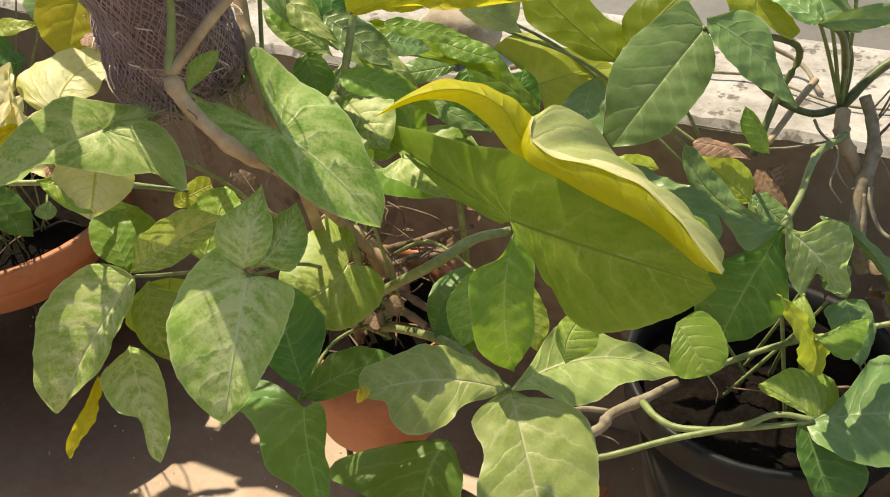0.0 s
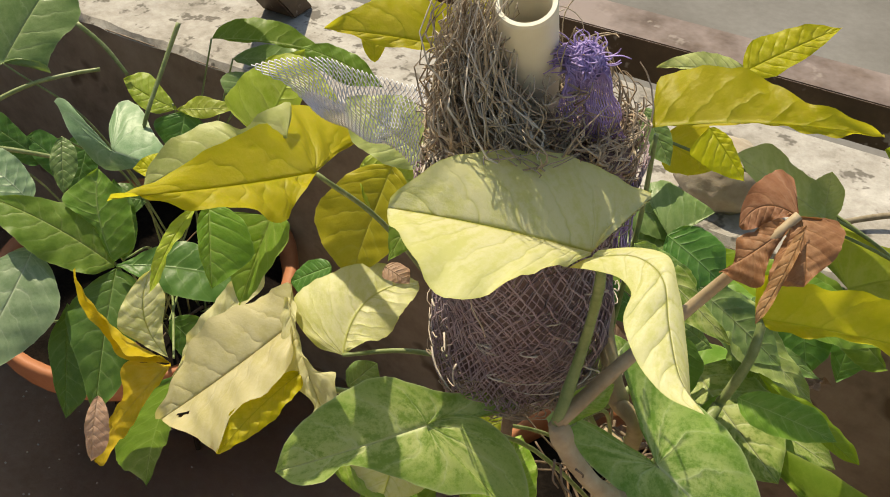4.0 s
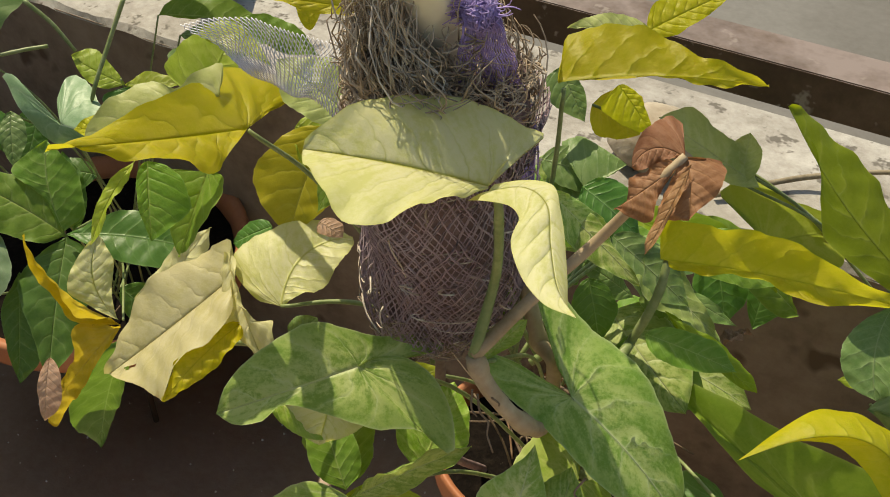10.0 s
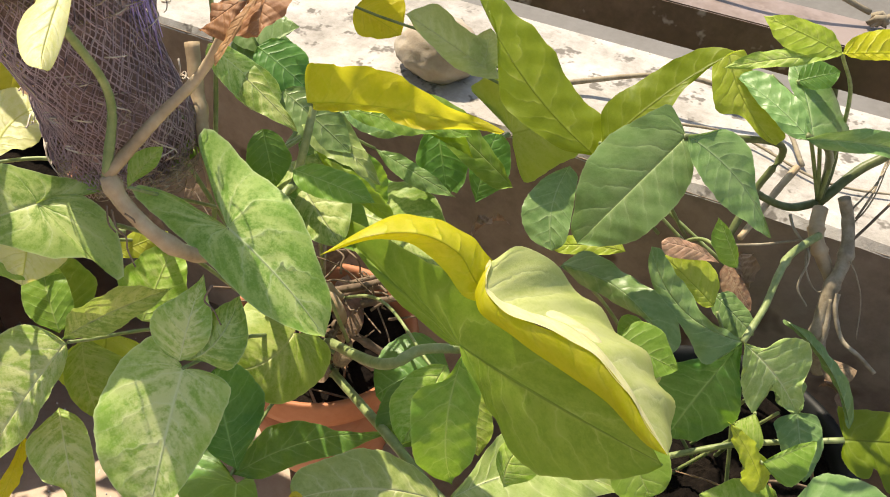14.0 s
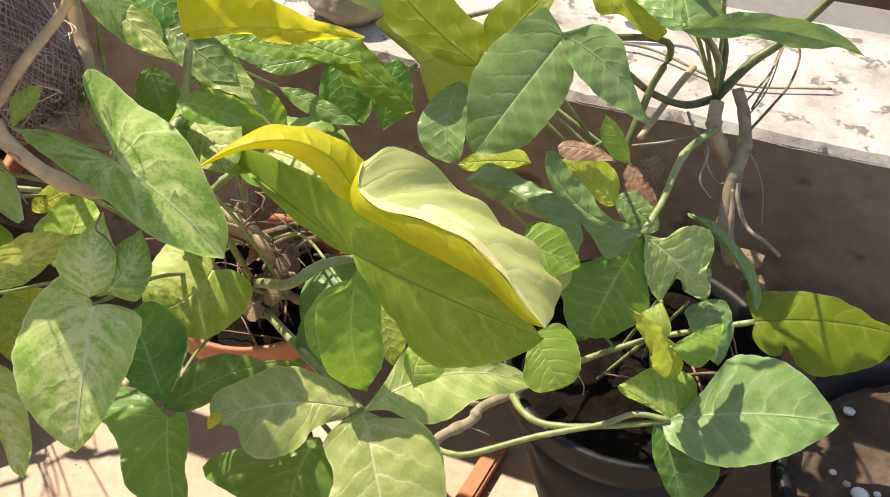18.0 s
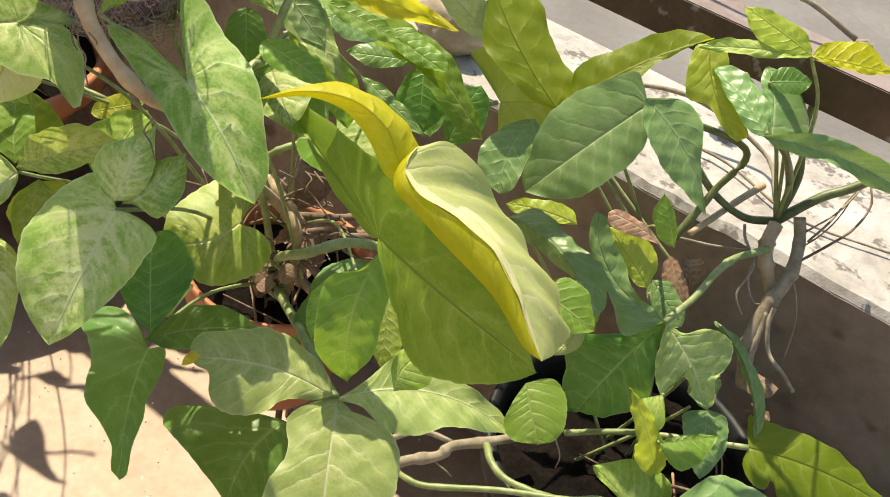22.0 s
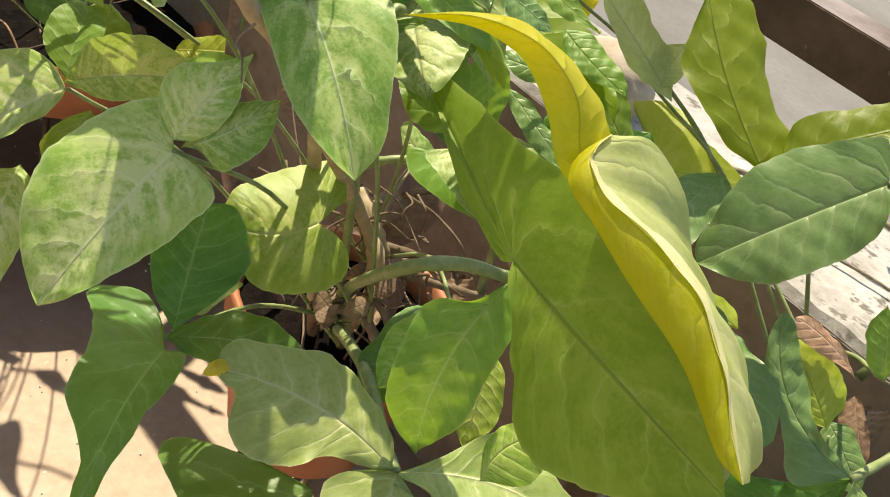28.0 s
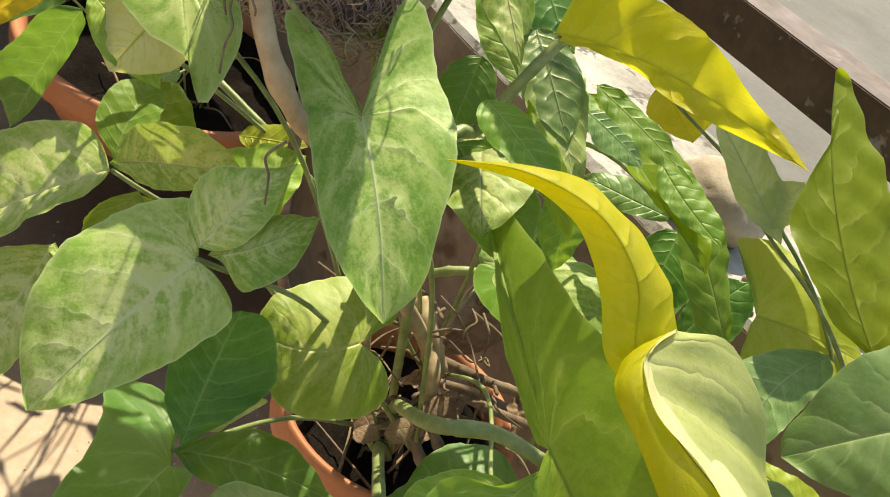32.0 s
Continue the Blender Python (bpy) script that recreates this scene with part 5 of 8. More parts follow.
leaf_yta = leaf(plant_P, (-0.610, 0.785, 0.963), (-0.699, 0.726, 0.983), ((-0.657, 0.789, 0.992), (-0.643, 0.754, 0.966), (-0.605, 0.848, 0.993), (-0.617, 0.774, 0.962)), 0.04, "yellow")
leaf_yr = leaf(plant_P, (-0.421, 0.696, 1.005), (-0.289, 0.732, 1.024), ((-0.372, 0.739, 1.033), (-0.367, 0.715, 1.048)), 0.05, "yellow", wave=1.5, sway=0.045,
    edges=(((0.01, 0.13), (0.03, 0.26), (0.23, 0.28), (0.46, 0.23), (0.69, 0.11), (0.90, 0.04)), ((0.14, -0.01), (0.35, -0.00), (0.55, -0.02), (0.80, -0.03))))
leaf_yq = leaf(plant_P, (-0.389, 0.790, 1.009), (-0.341, 0.839, 1.034), ((-0.367, 0.797, 1.010), (-0.388, 0.813, 1.024)), 0.03, "yellow")
leaf_yqb = leaf(plant_P, (-0.389, 0.790, 1.009), (-0.443, 0.764, 1.009), ((-0.417, 0.787, 1.016), (-0.420, 0.773, 1.008)), 0.03, "pale")
leaf_ys = leaf(plant_P, (-0.402, 0.782, 0.963), (-0.367, 0.772, 0.935), ((-0.408, 0.765, 0.950), (-0.386, 0.785, 0.956)), 0.03, "yellow")
leaf_qa = leaf(plant_P, (-0.403, 0.739, 0.889), (-0.380, 0.766, 0.905), ((-0.447, 0.755, 0.905), (-0.406, 0.734, 0.886)), 0.03, "blue")
leaf_qab = leaf(plant_P, (-0.438, 0.750, 0.888), (-0.348, 0.733, 0.855), ((-0.387, 0.762, 0.882), (-0.407, 0.720, 0.863)), 0.03, "blue")
leaf_qac = leaf(plant_P, (-0.453, 0.785, 0.961), (-0.421, 0.770, 0.929), ((-0.462, 0.769, 0.951), (-0.433, 0.786, 0.951)), 0.03, "blue")
leaf_qf = leaf(plant_P, (-0.736, 0.680, 0.895), (-0.729, 0.737, 0.950), ((-0.775, 0.685, 0.916), (-0.715, 0.704, 0.911)), 0.03, "yelgreen")
leaf_qg = leaf(plant_P, (-0.732, 0.684, 0.958), (-0.648, 0.672, 0.960), ((-0.705, 0.698, 0.969), (-0.697, 0.677, 0.958)), 0.05, "yelgreen")
leaf_qh = leaf(plant_P, (-0.705, 0.565, 0.944), (-0.738, 0.547, 0.944), ((-0.725, 0.567, 0.951), (-0.710, 0.552, 0.939)), 0.03, "yellow")
leaf_qi = leaf(plant_P, (-0.667, 0.535, 0.950), (-0.669, 0.482, 0.911), ((-0.683, 0.508, 0.938), (-0.651, 0.510, 0.932)), 0.05, "yelgreen", sway=0.025,
    edges=(((0.33, 0.10), (0.75, 0.07)), ((0.17, 0.07), (0.56, 0.05), (0.91, 0.06))))
leaf_qj = leaf(plant_P, (-0.671, 0.549, 0.939), (-0.650, 0.518, 0.895), ((-0.671, 0.534, 0.925), (-0.636, 0.550, 0.918)), 0.05, "green")
leaf_qk = leaf(plant_P, (-0.638, 0.573, 0.926), (-0.639, 0.530, 0.875), ((-0.655, 0.554, 0.903), (-0.626, 0.545, 0.910)), 0.04, "green", sway=-0.030,
    edges=(((0.18, 0.54), (0.51, 0.30), (0.85, 0.14)), ((-0.04, 0.56), (0.40, 0.56), (0.78, 0.33))))
leaf_ql = leaf(plant_P, (-0.549, 0.634, 0.959), (-0.548, 0.581, 0.919), ((-0.565, 0.609, 0.942), (-0.532, 0.613, 0.938)), 0.05, "green", sway=-0.030,
    edges=(((0.30, 0.19), (0.68, 0.14)), ((0.35, 0.19), (0.72, 0.17))))
leaf_qm = leaf(plant_P, (-0.541, 0.635, 0.954), (-0.527, 0.611, 0.922), ((-0.544, 0.622, 0.941), (-0.528, 0.626, 0.940)), 0.05, "green")
leaf_qn = leaf(plant_P, (-0.648, 0.694, 0.891), (-0.600, 0.726, 0.866), ((-0.632, 0.724, 0.890), (-0.622, 0.676, 0.864)), 0.03, "yelgreen")
leaf_qo = leaf(plant_P, (-0.621, 0.700, 0.897), (-0.629, 0.646, 0.815), ((-0.671, 0.658, 0.848), (-0.593, 0.683, 0.860)), 0.03, "ochre")
leaf_bud = leaf(plant_P, (-0.706, 0.804, 0.913), (-0.726, 0.836, 0.957), ((-0.727, 0.814, 0.935), (-0.705, 0.826, 0.936)), 0.1, "yellow")
leaf_bnt = leaf(plant_P, (-0.561, 0.659, 0.945), (-0.630, 0.656, 0.980), ((-0.583, 0.682, 0.972), (-0.609, 0.637, 0.956)), 0.04, "pale")
leaf_pnl = leaf(plant_P, (-0.674, 0.680, 0.780), (-0.711, 0.665, 0.754), ((-0.698, 0.682, 0.774), (-0.684, 0.660, 0.757)), 0.04, "dark")
leaf_pnk = leaf(plant_P, (-0.626, 0.628, 0.700), (-0.610, 0.652, 0.717), ((-0.599, 0.638, 0.705), (-0.630, 0.644, 0.714)), 0.04, "blue")
leaf_gl = leaf(plant_P, (-0.413, 0.845, 0.795), (-0.244, 0.850, 0.759), ((-0.333, 0.883, 0.803), (-0.336, 0.804, 0.777)), 0.06, "olive", sway=-0.020,
    edges=(((0.09, 0.08), (0.30, 0.13), (0.50, 0.18), (0.68, 0.16), (0.88, 0.10)), ((0.23, 0.12), (0.42, 0.11), (0.59, 0.03), (0.75, -0.03), (0.89, -0.04))))
leaf_gk = leaf(plant_P, (-0.340, 0.768, 0.828), (-0.299, 0.799, 0.811), ((-0.328, 0.789, 0.827), (-0.317, 0.769, 0.813)), 0.04, "blue")
leaf_gkb = leaf(plant_P, (-0.437, 0.777, 0.878), (-0.404, 0.760, 0.847), ((-0.403, 0.788, 0.867), (-0.426, 0.758, 0.857)), 0.04, "blue")
leaf_gkc = leaf(plant_P, (-0.371, 0.722, 0.868), (-0.300, 0.715, 0.831), ((-0.331, 0.736, 0.858), (-0.342, 0.700, 0.842)), 0.04, "blue")
leaf_gkd = leaf(plant_P, (-0.424, 0.702, 0.902), (-0.334, 0.686, 0.861), ((-0.376, 0.717, 0.892), (-0.392, 0.674, 0.873)), 0.05, "mottle", sway=0.010,
    edges=(((0.11, 0.12), (0.43, 0.12), (0.65, 0.07), (0.90, 0.03)), ((0.25, 0.13), (0.53, 0.16), (0.77, 0.11))))
leaf_yelf = leaf(plant_P, (-0.625, 0.583, 0.990), (-0.697, 0.516, 0.962), ((-0.675, 0.567, 0.990), (-0.641, 0.543, 0.961)), 0.08, "pale", wave=1.5, sway=0.015,
    edges=(((-0.08, 0.25), (0.09, 0.20), (0.25, 0.11), (0.39, 0.24), (0.59, 0.23), (0.83, 0.14)), ((0.12, 0.01), (0.23, 0.01), (0.49, 0.08), (0.73, 0.09))))
leaf_tpa = leaf(plant_P, (-0.590, 0.639, 0.851), (-0.569, 0.641, 0.841), ((-0.575, 0.649, 0.848), (-0.587, 0.632, 0.845)), 0.1, "pinkdry")
leaf_tpb = leaf(plant_P, (-0.571, 0.540, 0.770), (-0.554, 0.534, 0.754), ((-0.568, 0.531, 0.761), (-0.557, 0.543, 0.762)), 0.1, "pinkdry")
leaf_tatf = leaf(plant_P, (-0.615, 0.558, 0.793), (-0.645, 0.488, 0.750), ((-0.612, 0.529, 0.773), (-0.646, 0.515, 0.768)), 0.1, "yellow", wave=2)
leaf_nka = leaf(plant_P, (-0.361, 0.860, 0.721), (-0.268, 0.870, 0.684), ((-0.323, 0.845, 0.689), (-0.318, 0.888, 0.713)), 0.05, "blue", sway=0.020,
    edges=(((0.28, 0.11), (0.66, 0.12)), ((0.33, 0.10), (0.68, 0.08))))
stalk(leaf_nka, ((-0.430, 0.720, 0.750), (-0.396, 0.810, 0.765), (-0.361, 0.860, 0.721)), 0.0022, 0.0016)
leaf_nkb = leaf(plant_P, (-0.323, 0.959, 0.721), (-0.278, 0.894, 0.668), ((-0.323, 0.920, 0.692), (-0.283, 0.944, 0.697)), 0.05, "dark", sway=0.055,
    edges=(((0.22, 0.25), (0.63, 0.24), (0.90, 0.14)), ((0.33, 0.25), (0.81, 0.16))))
leaf_nkc = leaf(plant_T, (-0.323, 0.772, 0.712), (-0.388, 0.748, 0.727), ((-0.357, 0.777, 0.725), (-0.350, 0.747, 0.708)), 0.05, "green", sway=-0.045,
    edges=(((0.46, 0.25), (0.77, 0.20)), ((0.24, 0.29), (0.64, 0.26))))
leaf_nkd = leaf(plant_T, (-0.360, 0.751, 0.760), (-0.312, 0.751, 0.732), ((-0.343, 0.740, 0.740), (-0.336, 0.764, 0.751)), 0.05, "mottle", sway=0.035,
    edges=(((0.32, 0.15), (0.70, 0.15)), ((0.25, 0.31), (0.67, 0.26))))
leaf_nke = leaf(plant_T, (-0.402, 0.558, 0.864), (-0.382, 0.582, 0.894), ((-0.384, 0.568, 0.872), (-0.403, 0.571, 0.882)), 0.05, "lime", sway=-0.020,
    edges=(((0.61, 0.17), (0.85, 0.10)), ((0.34, 0.26), (0.71, 0.22))))
stalk(leaf_nke, ((-0.440, 0.860, 0.450), (-0.421, 0.729, 0.687), (-0.402, 0.558, 0.864)), 0.0022, 0.0016)
leaf_nkf = leaf(plant_P, (-0.322, 0.846, 0.800), (-0.246, 0.851, 0.782), ((-0.290, 0.833, 0.780), (-0.287, 0.867, 0.800)), 0.05, "green", sway=0.060,
    edges=(((0.26, 0.15), (0.67, 0.12)), ((0.23, 0.21), (0.62, 0.22), (0.89, 0.12))))
leaf_nkg = leaf(plant_P, (-0.415, 0.775, 0.793), (-0.468, 0.818, 0.841), ((-0.426, 0.810, 0.815), (-0.454, 0.781, 0.809)), 0.05, "green", sway=-0.050,
    edges=(((0.23, 0.21), (0.65, 0.25)), ((0.71, 0.25), (0.98, 0.15))))
leaf_nkh = leaf(plant_P, (-0.360, 0.803, 0.736), (-0.419, 0.794, 0.767), ((-0.386, 0.815, 0.756), (-0.389, 0.785, 0.740)), 0.05, "blue", sway=0.005,
    edges=(((0.58, 0.26), (0.89, 0.21)), ((0.27, 0.21), (0.72, 0.14))))
leaf_nki = leaf(plant_P, (-0.392, 0.764, 0.804), (-0.461, 0.752, 0.849), ((-0.421, 0.778, 0.832), (-0.428, 0.742, 0.813)), 0.05, "mottle", sway=-0.010,
    edges=(((0.39, 0.21), (0.82, 0.24)), ((0.46, 0.20), (0.82, 0.14))))
leaf_nkj = leaf(plant_P, (-0.413, 0.816, 0.829), (-0.469, 0.807, 0.854), ((-0.437, 0.826, 0.847), (-0.441, 0.800, 0.830)), 0.05, "mottle", sway=-0.035,
    edges=(((0.32, 0.24), (0.81, 0.29)), ((0.40, 0.32), (0.85, 0.22))))
leaf_nkk = leaf(plant_P, (-0.322, 0.911, 0.739), (-0.388, 0.866, 0.734), ((-0.362, 0.904, 0.747), (-0.344, 0.880, 0.722)), 0.05, "blue", sway=-0.030,
    edges=(((0.44, 0.21), (0.80, 0.16)), ((0.23, 0.11), (0.66, 0.16))))
stalk(leaf_nkk, ((-0.430, 0.720, 0.750), (-0.376, 0.835, 0.774), (-0.322, 0.911, 0.739)), 0.0022, 0.0016)
leaf_nkl = leaf(plant_T, (-0.338, 0.720, 0.828), (-0.282, 0.727, 0.782), ((-0.319, 0.709, 0.799), (-0.311, 0.741, 0.813)), 0.05, "sage", sway=-0.015,
    edges=(((0.10, 0.16), (0.49, 0.18), (0.87, 0.04)), ((0.22, 0.29), (0.67, 0.17))))
leaf_nkm = leaf(plant_P, (-0.219, 0.907, 0.691), (-0.333, 0.901, 0.774), ((-0.264, 0.937, 0.740), (-0.283, 0.877, 0.710)), 0.05, "green", sway=-0.005,
    edges=(((0.51, 0.14), (0.86, 0.12)), ((0.14, 0.12), (0.58, 0.13))))
leaf_nkn = leaf(plant_P, (-0.255, 0.894, 0.665), (-0.256, 0.943, 0.729), ((-0.237, 0.923, 0.689), (-0.275, 0.914, 0.696)), 0.05, "dark", sway=-0.030,
    edges=(((0.36, 0.34), (0.83, 0.25)), ((0.28, 0.15), (0.75, 0.23))))
leaf_nko = leaf(plant_T, (-0.569, 0.520, 0.764), (-0.507, 0.556, 0.726), ((-0.538, 0.519, 0.736), (-0.547, 0.554, 0.754)), 0.05, "lime", sway=-0.005,
    edges=(((0.25, 0.19), (0.62, 0.23)), ((0.21, 0.11), (0.63, 0.21))))
stalk(leaf_nko, ((-0.440, 0.860, 0.450), (-0.504, 0.710, 0.637), (-0.569, 0.520, 0.764)), 0.0022, 0.0016)
leaf_nkp = leaf(plant_T, (-0.199, 0.685, 0.635), (-0.214, 0.621, 0.585), ((-0.226, 0.659, 0.615), (-0.186, 0.657, 0.606)), 0.05, "dark", sway=0.035,
    edges=(((0.41, 0.26), (0.84, 0.23)), ((0.32, 0.27), (0.83, 0.30))))
stalk(leaf_nkp, ((-0.440, 0.860, 0.450), (-0.319, 0.793, 0.573), (-0.199, 0.685, 0.635)), 0.0022, 0.0016)
leaf_nkq = leaf(plant_T, (-0.085, 0.592, 0.643), (-0.074, 0.626, 0.678), ((-0.068, 0.608, 0.655), (-0.092, 0.610, 0.661)), 0.05, "lime", sway=-0.155,
    edges=(((0.43, 0.49), (0.81, 0.35)), ((0.36, 0.23), (0.71, 0.24))))
leaf_nkr = leaf(plant_P, (-0.718, 0.834, 0.868), (-0.794, 0.810, 0.900), ((-0.754, 0.842, 0.892), (-0.753, 0.807, 0.868)), 0.05, "green", sway=0.030,
    edges=(((0.37, 0.15), (0.72, 0.14)), ((0.36, 0.19), (0.76, 0.16))))
leaf_nks = leaf(plant_P, (-0.629, 0.749, 0.871), (-0.656, 0.707, 0.837), ((-0.655, 0.735, 0.860), (-0.628, 0.728, 0.848)), 0.05, "yelgreen", sway=0.015,
    edges=(((0.31, 0.28), (0.72, 0.19)), ((0.31, 0.31), (0.80, 0.30))))
leaf_nkt = leaf(plant_T, (-0.356, 0.702, 0.809), (-0.272, 0.650, 0.787), ((-0.332, 0.662, 0.786), (-0.304, 0.699, 0.806)), 0.05, "mottle", sway=0.015,
    edges=(((0.18, 0.23), (0.58, 0.26), (0.86, 0.14)), ((0.12, 0.29), (0.50, 0.36), (0.82, 0.20))))
stalk(leaf_nkt, ((-0.440, 0.860, 0.450), (-0.398, 0.801, 0.660), (-0.356, 0.702, 0.809)), 0.0022, 0.0016)
leaf_nku = leaf(plant_T, (-0.442, 0.634, 0.823), (-0.415, 0.666, 0.835), ((-0.422, 0.644, 0.823), (-0.438, 0.655, 0.831)), 0.05, "green", sway=0.080,
    edges=(((0.20, 0.21), (0.72, 0.15)), ((0.30, 0.22), (0.76, 0.23))))
leaf_nkv = leaf(plant_P, (-0.424, 0.800, 0.808), (-0.329, 0.788, 0.816), ((-0.382, 0.776, 0.796), (-0.379, 0.817, 0.821)), 0.05, "green", sway=0.050,
    edges=(((0.33, 0.08), (0.77, 0.13)), ((0.22, 0.15), (0.70, 0.15))))
stalk(plant_L, ((-1.319, 0.769, 0.647), (-1.309, 0.804, 0.667), (-1.283, 0.852, 0.681), (-1.253, 0.894, 0.685), (-1.228, 0.922, 0.686)), 0.0034, 0.0027)
stalk(plant_L, ((-1.317, 0.731, 0.650), (-1.272, 0.777, 0.629), (-1.242, 0.803, 0.616), (-1.213, 0.826, 0.603)), 0.0034, 0.0027)
stalk(plant_L, ((-1.063, 0.919, 0.801), (-1.066, 0.888, 0.761), (-1.066, 0.843, 0.708), (-1.084, 0.839, 0.649)), 0.003, 0.0024)
stalk(plant_L, ((-1.239, 0.913, 0.754), (-1.210, 0.923, 0.725), (-1.181, 0.926, 0.690)), 0.0032, 0.0026)
leaf_nla = leaf(plant_B, (0.008, 0.901, 0.689), (-0.049, 0.877, 0.711), ((-0.021, 0.905, 0.706), (-0.017, 0.878, 0.688)), 0.05, "pinkdry", sway=0.050,
    edges=(((0.29, 0.07), (0.63, 0.11), (0.90, 0.09)), ((0.41, 0.14), (0.73, 0.21), (0.92, 0.15))))
leaf_nlb = leaf(plant_B, (-0.034, 0.841, 0.628), (-0.057, 0.808, 0.630), ((-0.052, 0.832, 0.632), (-0.038, 0.821, 0.623)), 0.05, "green", sway=0.050,
    edges=(((0.12, 0.33), (0.47, 0.51), (0.80, 0.32)), ((0.12, 0.46), (0.53, 0.74), (0.88, 0.51))))
leaf_nlc = leaf(plant_B, (-0.025, 0.862, 0.618), (-0.018, 0.832, 0.582), ((-0.033, 0.847, 0.601), (-0.011, 0.852, 0.601)), 0.05, "green", sway=-0.100,
    edges=(((0.20, 0.26), (0.64, 0.41), (0.94, 0.24)), ((0.14, 0.13), (0.52, 0.14), (0.82, 0.08))))
leaf_nld = leaf(plant_B, (-0.017, 0.817, 0.611), (-0.021, 0.784, 0.593), ((-0.028, 0.803, 0.603), (-0.010, 0.802, 0.600)), 0.05, "pale", sway=-0.055,
    edges=(((0.09, 0.43), (0.47, 0.42), (0.84, 0.22)), ((0.01, 0.24), (0.46, 0.27), (0.82, 0.14))))
leaf_nle = leaf(plant_W, (-0.089, 0.919, 0.646), (-0.164, 0.889, 0.645), ((-0.129, 0.922, 0.654), (-0.117, 0.891, 0.632)), 0.05, "yelgreen", sway=0.035,
    edges=(((0.11, 0.18), (0.40, 0.18), (0.78, 0.12)), ((0.26, 0.10), (0.57, 0.13), (0.85, 0.11))))
leaf_nlf = leaf(plant_B, (0.012, 0.905, 0.643), (0.062, 0.894, 0.618), ((0.028, 0.890, 0.624), (0.040, 0.913, 0.636)), 0.05, "blue", sway=0.010,
    edges=(((0.16, 0.22), (0.57, 0.29), (0.88, 0.20)), ((0.18, 0.27), (0.56, 0.27), (0.87, 0.16))))
leaf_nlg = leaf(plant_W, (0.011, 0.949, 0.650), (0.051, 0.930, 0.616), ((0.019, 0.932, 0.629), (0.037, 0.951, 0.638)), 0.05, "rust", sway=0.030,
    edges=(((0.11, 0.18), (0.53, 0.29), (0.87, 0.20)), ((0.12, 0.11), (0.46, 0.15), (0.75, 0.15))))
leaf_nli = leaf(plant_W, (0.138, 0.935, 0.565), (0.172, 0.944, 0.573), ((0.156, 0.932, 0.563), (0.151, 0.947, 0.572)), 0.05, "husk", sway=-0.025,
    edges=(((0.21, 0.37), (0.77, 0.37)), ((0.20, 0.30), (0.71, 0.13))))
leaf_nlk = leaf(plant_T, (-0.234, 0.514, 0.629), (-0.241, 0.499, 0.624), ((-0.241, 0.509, 0.628), (-0.234, 0.506, 0.624)), 0.05, "golden", sway=0.215,
    edges=(((0.14, 0.29), (0.61, 0.17)), ((0.33, 0.34), (0.75, 0.29))))
# Pale blade standing in for the sunlit patch on the dark lobe.
leaf_sun_patch = leaf(plant_T, (-0.332, 0.575, 0.575), (-0.370, 0.550, 0.588), ((-0.355, 0.574, 0.584), (-0.346, 0.554, 0.574)), 0.05, "pale", sway=-0.100,
    edges=(((-0.17, 0.61), (0.14, 0.54), (0.66, 0.30), (0.95, 0.24)), ((0.06, 0.19), (0.47, 0.31), (0.78, 0.25))))
stalk(plant_W, ((0.100, 1.047, 0.705), (0.111, 1.041, 0.685), (0.120, 1.023, 0.665), (0.122, 1.006, 0.649), (0.119, 0.987, 0.631), (0.120, 0.968, 0.606), (0.126, 0.959, 0.578), (0.139, 0.955, 0.541)), 0.0066, 0.0085, ROOT, "stem", knots=(0.35, 0.55, 0.8))
stalk(plant_W, ((0.082, 1.044, 0.685), (0.084, 1.026, 0.675), (0.090, 1.014, 0.664), (0.105, 1.008, 0.644), (0.118, 1.003, 0.628)), 0.0085, 0.0075, STEM, "stem", knots=(0.3, 0.6))
stalk(plant_B, ((0.090, 1.014, 0.673), (0.079, 0.994, 0.672), (0.068, 0.963, 0.674), (0.064, 0.925, 0.674), (0.062, 0.883, 0.668), (0.054, 0.836, 0.660)), 0.0046, 0.0034, PETIOLE, "petiole", knots=(0.45,))
stalk(plant_W, ((0.045, 1.092, 0.694), (0.034, 1.051, 0.687), (0.026, 1.011, 0.682), (0.016, 0.967, 0.674)), 0.0042, 0.0036, STEM, "stem")
stalk(plant_W, ((0.012, 0.953, 0.673), (0.040, 0.978, 0.667), (0.076, 1.007, 0.666)), 0.0016, 0.0012, ROOT, "root")
stalk(plant_W, ((0.055, 1.025, 0.679), (0.064, 1.011, 0.673), (0.082, 0.996, 0.666), (0.088, 0.985, 0.658), (0.087, 0.968, 0.635), (0.102, 0.963, 0.618)), 0.0017, 0.0011, ROOT, "root")
stalk(plant_W, ((0.080, 1.002, 0.666), (0.090, 0.983, 0.646), (0.106, 0.978, 0.629), (0.117, 0.987, 0.632)), 0.0012, 0.0008, ROOT, "root")
stalk(plant_W, ((0.127, 0.978, 0.635), (0.130, 0.964, 0.624), (0.146, 0.948, 0.603), (0.167, 0.938, 0.598), (0.186, 0.935, 0.586)), 0.0028, 0.0022, ROOT, "root")
stalk(plant_W, ((0.127, 1.007, 0.659), (0.139, 0.999, 0.647), (0.152, 0.989, 0.624), (0.161, 0.969, 0.589)), 0.0009, 0.0006, ROOT, "root")
stalk(plant_W, ((0.121, 0.977, 0.626), (0.128, 0.959, 0.602), (0.130, 0.941, 0.572)), 0.0032, 0.0024, ROOT, "root", knots=(0.5,))
